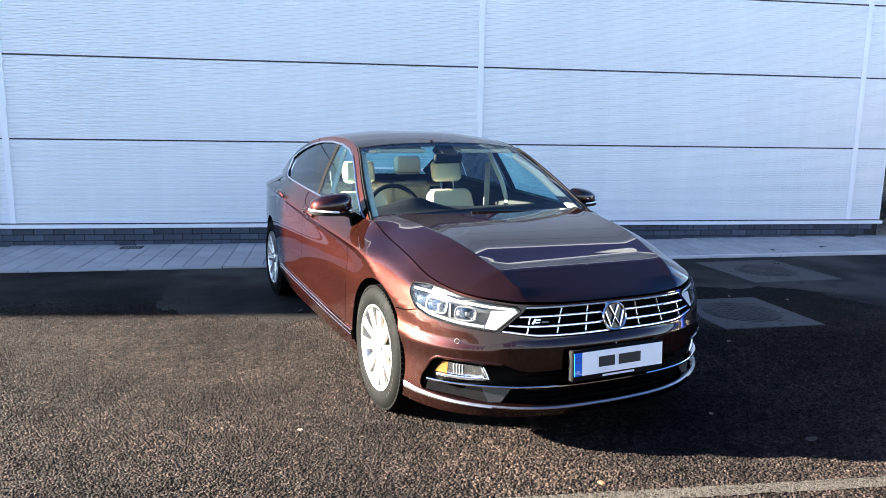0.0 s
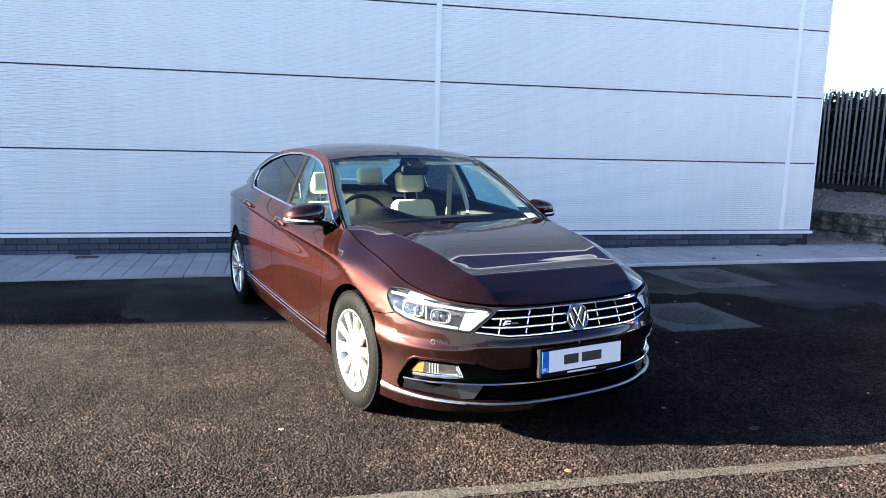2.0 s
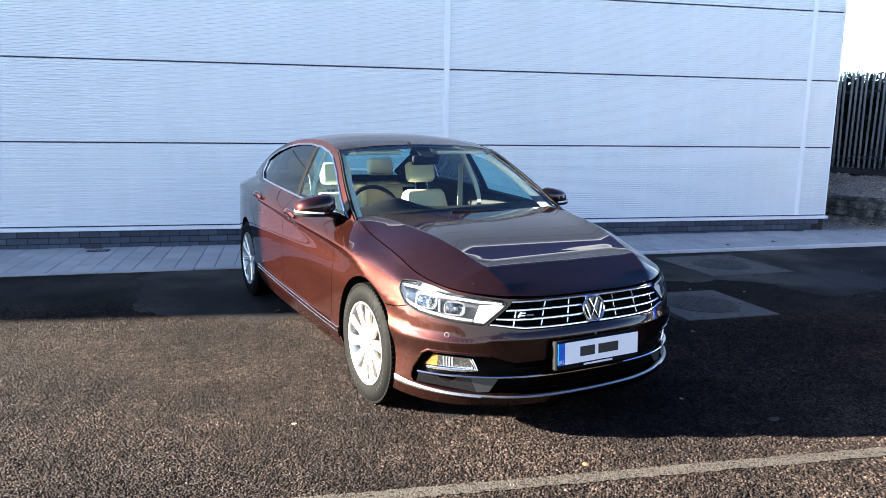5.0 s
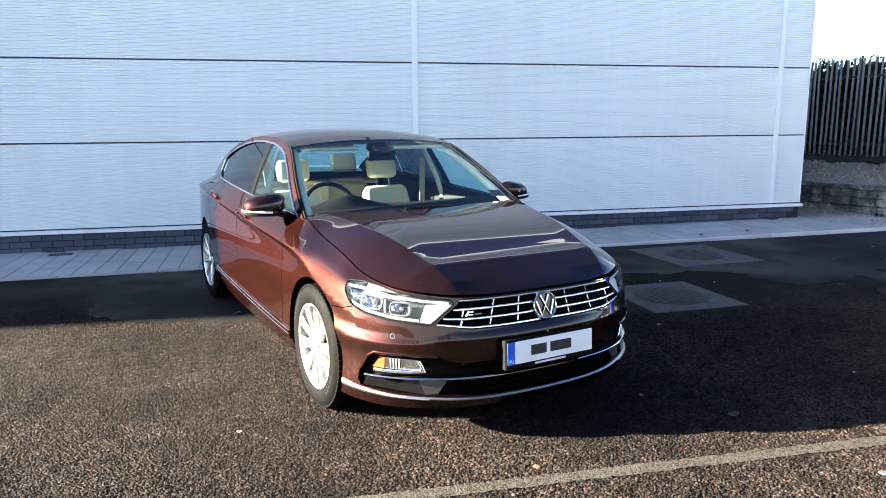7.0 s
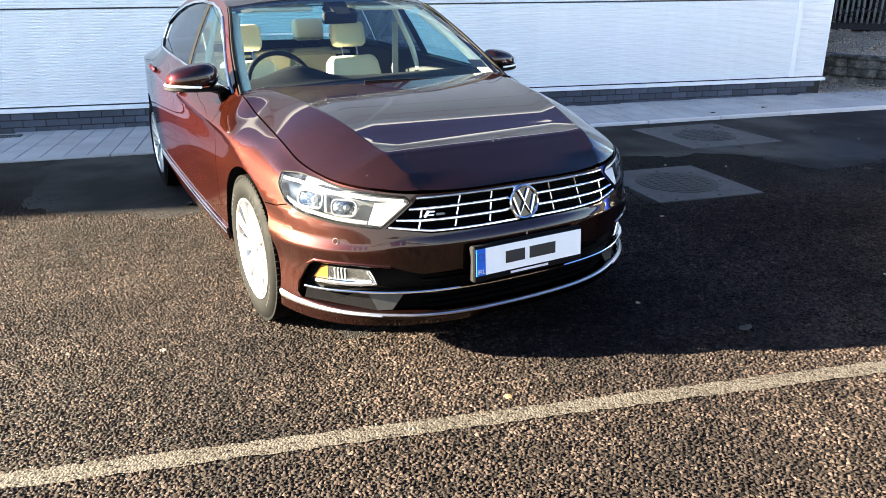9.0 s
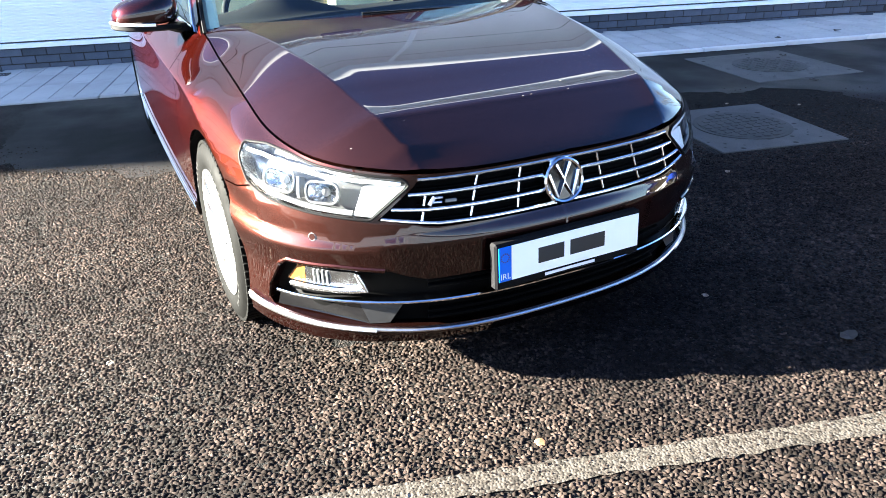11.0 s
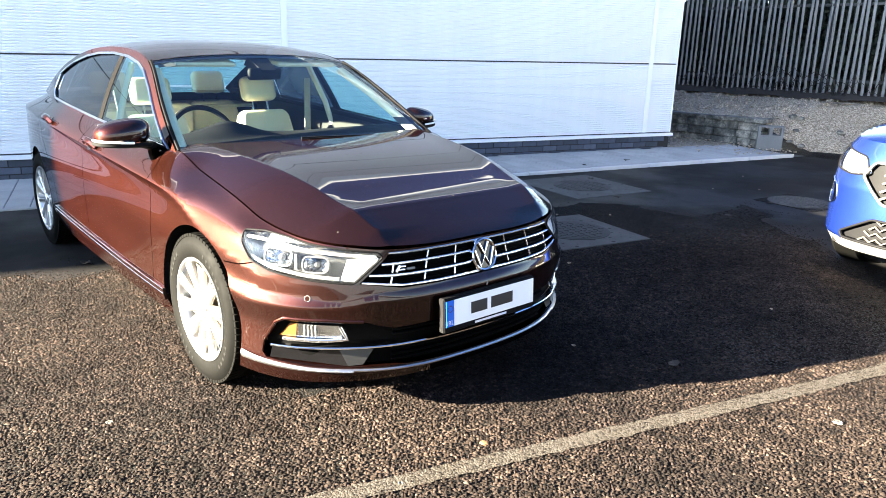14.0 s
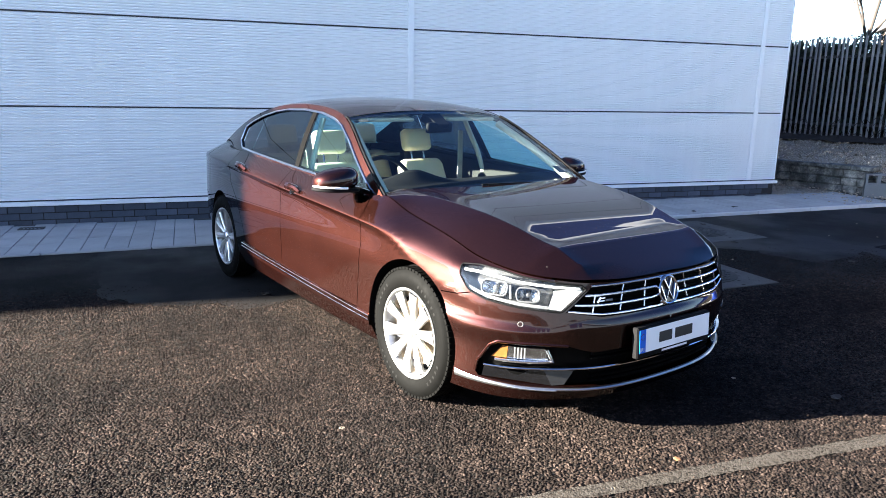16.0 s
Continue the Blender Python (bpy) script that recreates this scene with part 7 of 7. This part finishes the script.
def blue_car():
    sh = BLUE
    car = tagged(empty("compact_suv", (5.60, 3.22, 0.0), -76), "bright blue compact sport utility car parked nose first", "car")
    L = sh.length - 0.02
    ss = np.arange(0, L, 0.04)
    bound = [(float(s), float(sh.bottom(s))) for s in ss] + [(float(s), float(sh.top(s))) for s in ss[::-1]]
    ax, rx = sh.s_side(0.0), sh.s_side(2.52)
    arches = [arc(c, 0.34, 0.385, 0, 360, 60)[:-1] for c in (ax, rx)]
    lamp = dense(rounded([(0.52, 0.735), (0.58, 0.835), (0.98, 0.885), (1.06, 0.80), (0.86, 0.735), (0.66, 0.715)], 0.03), 0.03)
    gr = dense(rounded([(0.0, 0.80), (0.50, 0.81), (0.56, 0.72), (0.40, 0.56), (0.0, 0.55)][::-1], 0.02), 0.03)
    low = dense(rounded([(0.0, 0.46), (0.44, 0.46), (0.66, 0.34), (0.64, 0.305), (0.0, 0.295)][::-1], 0.02), 0.03)
    gr = [(max(s, 0.0), z) for s, z in gr]
    low = [(max(s, 0.0), z) for s, z in low]
    fog = dense(rounded([(0.76, 0.52), (0.78, 0.63), (0.93, 0.66), (0.96, 0.55), (0.90, 0.48)], 0.03), 0.03)
    v, f, mid, gap = triangulate([bound], arches + [lamp, gr, low, fog], [], np.arange(0.02, L, 0.035), np.arange(0.23, 1.06, 0.03), ridges=[[(float(q), 0.30) for q in np.arange(0.68, 0.96, 0.02)]])
    cut = [inside(p, mid) for p in (*arches, lamp, gr, low, fog)]
    body = ~np.any(cut, axis=0)
    skid = body & (mid[:, 0] < 0.95) & (mid[:, 1] < 0.30)
    body &= ~skid
    skin("body", v, f[body], sh.place, sh.normal, M_BLUECAR, car, (1, -1))
    skin("skid_plate", v, f[skid], sh.place, sh.normal, M_ALLOY, car, (1, -1), label="silver skid plate")
    skin("grille_backing", v, f[cut[3]], sh.place, sh.normal, M_BLACK, car, (1, -1), rim=0, off=-0.03)
    skin("intake_backing", v, f[cut[4]], sh.place, sh.normal, M_BLACK, car, (1, -1), rim=0, off=-0.03)
    for sd in (-1, 1):
        h = skin("headlight", v, f[cut[2]], sh.place, sh.normal, M_LENS, car, (sd,), rim=0)
        h.visible_shadow = False
        skin("reflector", v, f[cut[2]], sh.place, sh.normal, M_DRL, h, (sd,), rim=0, off=-0.025)
        k = skin("fog_light", v, f[cut[5]], sh.place, sh.normal, M_LENS, car, (sd,), rim=0)
        k.visible_shadow = False
        skin("reflector", v, f[cut[5]], sh.place, sh.normal, M_REFLECT, k, (sd,), rim=0, off=-0.03)
        for loop in (lamp, fog):
            bm = bmesh.new()
            sweep(bm, [sh.p(s, z, 0.0, sd) for s, z in loop], rect(0.012, 0.012, 0.003), [sh.n(s, z, sd) for s, z in loop], closed=True)
            part("lamp_edge", bm, M_CHROME if loop is fog else M_BLACK, car)
        for loop in (gr, low):
            line = [p for p in loop if p[0] > 0.004]
            bm = bmesh.new()
            k0 = max(range(len(line)), key=lambda i: (Vector(line[i]) - Vector(line[i - 1])).length)
            line = line[k0:] + line[:k0]
            sweep(bm, [sh.p(s, z, 0.0, sd) for s, z in line], rect(0.014, 0.02, 0.004), [sh.n(s, z, sd) for s, z in line])
            part("grille_edge", bm, M_LAMPGREY if loop is gr else M_BLACK, car)
    for z in (0.60, 0.65, 0.70, 0.75):
        q = both_sides(dense([(0, z), (0.25, z), (0.43, z)], 0.05, False))
        zig = [(s, zz + (0.012 if i % 2 else -0.012), d) for i, (s, zz, d) in enumerate(q)]
        bm = bmesh.new()
        sweep(bm, [sh.p(s, zz, -0.01, d) for s, zz, d in zig], rect(0.014, 0.014, 0.003), [sh.n(s, zz, d) for s, zz, d in zig])
        part("grille_bar", bm, M_HONEY, car)
    for r, z in enumerate((0.325, 0.365, 0.405, 0.445)):
        q = both_sides(dense([(0, z), (0.25, z), (0.42 + 0.1 * (3 - r) / 3, z)], 0.04, False))
        zig = [(s, zz + (0.012 if (i + r) % 2 else -0.012), d) for i, (s, zz, d) in enumerate(q)]
        bm = bmesh.new()
        sweep(bm, [sh.p(s, zz, -0.012, d) for s, zz, d in zig], rect(0.009, 0.012, 0.002), [sh.n(s, zz, d) for s, zz, d in zig])
        part("intake_mesh", bm, M_HONEY, car)
    # bonnet and cabin
    se = np.linspace(0, sh.s_side(0.75), 80)
    edge = sh.place(se, sh.top(se))

    def bonnet(i, j):
        k = int(j * 79)
        e = edge[k]
        u = 2 * i - 1
        rib = 0.018 * max(0.0, 1 - abs(abs(u) - 0.62) / 0.12)
        return Vector((e[0] * u, e[1], e[2] + (0.02 + 0.06 * min(1.0, j * 1.6)) * (1 - u * u) + rib * min(1, j * 3)))
    bm = bmesh.new()
    grid(bm, bonnet, 48, 79)
    bmesh.ops.remove_doubles(bm, verts=bm.verts[:], dist=1e-5)
    bmesh.ops.recalc_face_normals(bm, faces=bm.faces[:])
    part("bonnet", bm, M_BLUECAR, car, smooth=60)
    prof = [(0.70, 1.04), (0.95, 1.22), (1.25, 1.42), (1.45, 1.50), (2.2, 1.54), (2.9, 1.50), (3.2, 1.25), (3.3, 1.02)]
    py, pz = mono([i / 7 for i in range(8)], [p[0] for p in prof]), mono([i / 7 for i in range(8)], [p[1] for p in prof])

    def cab(i, j):
        u = 2 * i - 1
        y, z = float(py(j)), float(pz(j))
        hw = 0.80 - 0.40 * (z - 1.02)
        k = abs(u)
        zz = z - 0.05 * k ** 3 if z > 1.3 else z
        return Vector((hw * u, y, zz))
    bm = bmesh.new()
    grid(bm, cab, 12, 28)
    bmesh.ops.recalc_face_normals(bm, faces=bm.faces[:])
    part("roof", bm, M_BLUECAR, car, smooth=60)
    bm = bmesh.new()
    grid(bm, lambda i, j: cab(0.04 + 0.92 * i, 0.02 + 0.34 * j) + Vector((0, -0.004, 0.008)), 12, 8)
    part("windscreen", bm, M_PRIVACY, car, smooth=60)
    for sd in (-1, 1):
        bm = bmesh.new()
        n = 24
        up = [cab(1.0, i / n) for i in range(n + 1)]
        a = [bm.verts.new((p.x * sd, p.y, p.z)) for p in up]
        b = [bm.verts.new((sd * 0.80, p.y, 1.0)) for p in up]
        for i in range(n):
            bm.faces.new((a[i], a[i + 1], b[i + 1], b[i]))
        bmesh.ops.recalc_face_normals(bm, faces=bm.faces[:])
        part("side_window", bm, M_PRIVACY, car)
        for wy in (0.0, 2.52):
            w = empty("wheel")
            w.parent = car
            w.matrix_basis = pose(sd * 0.86, wy, 0.335)
            bm = bmesh.new()
            lathe(bm, [(0.22, -0.2 * sd), (0.31, -0.2 * sd), (0.335, -0.17 * sd), (0.335, -0.03 * sd), (0.31, 0.0), (0.225, -0.004 * sd), (0.22, -0.02 * sd)], seg=48)
            part("tyre", bm, M_RUBBER, w)
            bm = bmesh.new()
            lathe(bm, [(0.0, -0.03 * sd), (0.19, -0.03 * sd), (0.215, -0.01 * sd), (0.222, -0.006 * sd)], seg=48)
            part("rim", bm, M_ALLOY, w)
    bm = bmesh.new()
    box(bm, (-0.72, -0.60, 0.24), (0.72, 3.1, 0.30))
    part("underside", bm, M_BLACK, car)
    pl = empty("number_plate")
    pl.parent = car
    c = sh.p(0, 0.50, 0.006)
    for name, lo, hi, mat in (("holder", (-0.27, -0.006, -0.065), (0.27, 0.03, 0.065), M_BLACK), ("sheet", (-0.26, -0.010, -0.055), (0.26, -0.006, 0.055), M_PLATE)):
        bm = bmesh.new()
        box(bm, lo, hi, Matrix.Translation(c), 0.003)
        part(name, bm, mat, pl)
    bm = bmesh.new()
    box(bm, (-0.12, -0.0112, -0.03), (0.15, -0.0095, 0.03), Matrix.Translation(c))
    part("print_bar", bm, M_BAR, pl)
    return car


blue_car()


# ---- single bricks, slabs and kerb stones ----
def shared_box(name, w, d, h, mat, bevel):
    bm = bmesh.new()
    box(bm, (0, 0, 0), (w, d, h), bevel=bevel)
    me = bpy.data.meshes.new(name)
    bm.to_mesh(me)
    bm.free()
    me.materials.append(mat)
    return me


def plinth_bricks():
    me = shared_box("brick", 0.215, 0.06, 0.065, M_BRICK, 0.003)
    rest = bmesh.new()
    rnd = random.Random(2)
    k = 0
    for r in range(3):
        x = -13.53 + (0.11 if r % 2 else 0.0)
        while x + 0.215 < WALL_X1 - 0.02:
            loc = (x, WALL_Y - 0.013 + rnd.uniform(-0.002, 0.002), -0.014 + r * 0.075)
            if -4.6 < x:
                b = new("brick", me)
                b.parent = PLINTH
                b.location = loc
                k += 1
            else:
                box(rest, loc, (loc[0] + 0.215, loc[1] + 0.06, loc[2] + 0.065))
            x += 0.225
    tagged(mesh_ob("far_bricks", rest, M_BRICK, PLINTH), kind="stuff")


plinth_bricks()


def pavers():
    rnd = random.Random(7)
    w = 0.200
    me = [shared_box("paver", w - 0.006, l - 0.006, 0.030, M_PAVER, 0.003) for l in (0.36, 0.48, 0.60)]
    rest = bmesh.new()
    n = 0
    x = -13.4
    end = 9.05
    while x < 9.3:
        y = kerb_y(x) + 0.062
        first = True
        while y < end - 0.12:
            left = end - y
            i = rnd.choice((0, 1, 2)) if not first else rnd.choice((0, 2))
            l = (0.36, 0.48, 0.60)[i]
            loc = (x, y, 0.012 + paving_fall(x) + rnd.uniform(-0.0015, 0.0015))
            if l > left:
                sc = left / l
            else:
                sc = 1.0
            if x > -4.4:
                p = new("paver", me[i])
                p.parent = PAVEMENT
                p.location = loc
                p.scale = (1, sc, 1)
                p.rotation_euler = (rnd.uniform(-0.003, 0.003), rnd.uniform(-0.004, 0.004), 0)
            else:
                box(rest, loc, (loc[0] + w - 0.006, loc[1] + l * sc - 0.006, loc[2] + 0.03))
            first = False
            y += l * sc
        x += w
    tagged(mesh_ob("far_pavers", rest, M_PAVER, PAVEMENT), kind="stuff")
    kb = shared_box("kerb_stone", 0.905, 0.055, 0.075, M_KERB, 0.006)
    kg = shared_box("kerb_stone", 0.905, 0.055, 0.075, M_KERBGREY, 0.006)
    x = -13.4
    while x < 9.2:
        k = new("kerb_stone", kb if x > 3.0 else kg)
        k.parent = PAVEMENT
        k.location = (x, kerb_y(x), -0.030 + paving_fall(x + 0.45))
        k.rotation_euler = (0, 0, math.atan(0.036))
        x += 0.915


pavers()


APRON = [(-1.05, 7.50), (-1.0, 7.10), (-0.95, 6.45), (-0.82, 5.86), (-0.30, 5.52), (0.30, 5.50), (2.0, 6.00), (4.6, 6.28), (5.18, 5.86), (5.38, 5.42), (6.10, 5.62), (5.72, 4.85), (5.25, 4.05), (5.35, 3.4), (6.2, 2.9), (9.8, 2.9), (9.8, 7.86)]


def ground_patches():
    """The older, smoother asphalt along the paving, with a ragged edge towards the coarse surface, and the dirt at the paving's end."""
    rim = []
    for (x0, y0), (x1, y1) in zip(APRON, APRON[1:] + APRON[:1]):
        k = max(1, int(math.hypot(x1 - x0, y1 - y0) / 0.05))
        for i in range(k):
            x, y = x0 + (x1 - x0) * i / k, y0 + (y1 - y0) * i / k
            w = 0.0 if y > 7.3 else 1.0
            rim.append((x + w * (0.22 * noise.noise((x * 2, y * 2, 1)) + 0.07 * noise.noise((x * 9, y * 9, 2))), y + w * (0.22 * noise.noise((x * 2, y * 2, 5)) + 0.07 * noise.noise((x * 9, y * 9, 6)))))
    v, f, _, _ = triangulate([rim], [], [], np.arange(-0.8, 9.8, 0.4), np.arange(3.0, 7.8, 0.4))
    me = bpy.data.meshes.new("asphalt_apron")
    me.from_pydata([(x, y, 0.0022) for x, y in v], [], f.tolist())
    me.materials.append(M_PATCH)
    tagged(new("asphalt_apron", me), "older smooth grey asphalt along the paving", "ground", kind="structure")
    bm = bmesh.new()
    bm.faces.new([bm.verts.new((x, y, 0.024)) for x, y in ((8.19, 9.06), (9.55, 9.06), (9.32, 10.2), (8.19, 10.2))])
    tagged(mesh_ob("dirt_strip", bm, M_GRAVEL), "gravelly dirt behind the end of the paving", "ground", kind="structure")


ground_patches()


def asphalt_chips():
    """The rounded stones that stand out of the asphalt in the near part of the car park."""
    rs = np.random.RandomState(5)
    step = 0.0138
    gx, gy = np.meshgrid(np.arange(-6.2, 8.2, step), np.arange(0.75, 6.4, step))
    x = (gx + step * 0.5 * (np.arange(gx.shape[0]) % 2)[:, None]).ravel()
    y = gy.ravel()
    x, y = x + rs.uniform(-0.36, 0.36, x.size) * step, y + rs.uniform(-0.36, 0.36, x.size) * step
    inner = np.minimum(np.minimum(x + 1.5 + 0.75 * (y - 0.4), 1.8 + 0.98 * y - x), np.minimum(y - 0.75, 6.4 - y))
    keep = rs.uniform(0, 1, x.size) < np.clip(1.0 - 0.12 * (y - 3.8) - 0.4 * np.clip(x - 3.0, 0, 2) * np.clip(y - 4.2, 0, 2), 0.15, 0.98) * np.clip(inner / 0.6, 0, 1) ** 1.5
    a = radians(15.5)
    lx, ly = (x - 1.597) * math.cos(a) + (y - 3.897) * math.sin(a), -(x - 1.597) * math.sin(a) + (y - 3.897) * math.cos(a)
    keep &= ~((np.abs(lx) < 0.62) & (ly > -0.4)) & ~((np.abs(x - 3.85) < 0.46) & (np.abs(y - 5.36) < 0.48)) & ~((np.abs(x - 6.75) < 0.42) & (np.abs(y - 5.55) < 0.42))
    # the coarse surface breaks off in tongues and islands over the smooth one
    edge = np.full(x.size, 9.0)
    for (x0, y0), (x1, y1) in zip(APRON, APRON[1:] + APRON[:1]):
        ux, uy = x1 - x0, y1 - y0
        f = np.clip(((x - x0) * ux + (y - y0) * uy) / (ux * ux + uy * uy), 0, 1)
        edge = np.minimum(edge, np.hypot(x - x0 - f * ux, y - y0 - f * uy))
    tongue = 0.5 + 0.25 * np.sin(x * 5.1 + 2.0 * np.sin(y * 3.7)) + 0.25 * np.sin(y * 13.0 + 3.0 * np.sin(x * 2.3))
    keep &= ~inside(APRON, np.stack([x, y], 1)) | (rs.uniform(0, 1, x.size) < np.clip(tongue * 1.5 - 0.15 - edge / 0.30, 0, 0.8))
    on_line = np.abs(y - (2.655 - 0.018 * (x + 0.3))) < 0.041
    keep &= ~on_line | (rs.uniform(0, 1, x.size) < 0.48)
    x, y = x[keep], y[keep]
    n = x.size
    r = step * rs.uniform(0.54, 0.86, n)
    turn, stretch = rs.uniform(0, 6.28, n), rs.uniform(0.95, 1.55, n)
    k = 5
    ang = np.arange(k)[None] * (2 * np.pi / k) + rs.uniform(-0.3, 0.3, (n, k))
    u, w = np.cos(ang) * (r * stretch)[:, None], np.sin(ang) * (r / stretch)[:, None]
    co = np.empty((n, k + 1, 3), np.float32)
    co[:, :k, 0] = x[:, None] + u * np.cos(turn)[:, None] - w * np.sin(turn)[:, None]
    co[:, :k, 1] = y[:, None] + u * np.sin(turn)[:, None] + w * np.cos(turn)[:, None]
    co[:, :k, 2] = -0.0010
    co[:, k, 0], co[:, k, 1] = x + rs.uniform(-0.25, 0.25, n) * r, y + rs.uniform(-0.25, 0.25, n) * r
    co[:, k, 2] = rs.uniform(0.0028, 0.0084, n)
    base = (np.arange(n) * (k + 1))[:, None, None]
    tri = np.stack([np.arange(k), (np.arange(k) + 1) % k, np.full(k, k)], 1)[None] + base
    me = bpy.data.meshes.new("asphalt_chips")
    me.vertices.add(n * (k + 1))
    me.vertices.foreach_set("co", co.ravel())
    me.loops.add(n * k * 3)
    me.loops.foreach_set("vertex_index", tri.ravel().astype(np.int32))
    me.polygons.add(n * k)
    me.polygons.foreach_set("loop_start", np.arange(0, n * k * 3, 3, dtype=np.int32))
    me.update(calc_edges=True)
    me.materials.append(M_CHIP)
    tagged(new("asphalt_chips", me), "rounded brown-grey stone chips bedded in the asphalt", "stone chips", kind="stuff")


asphalt_chips()
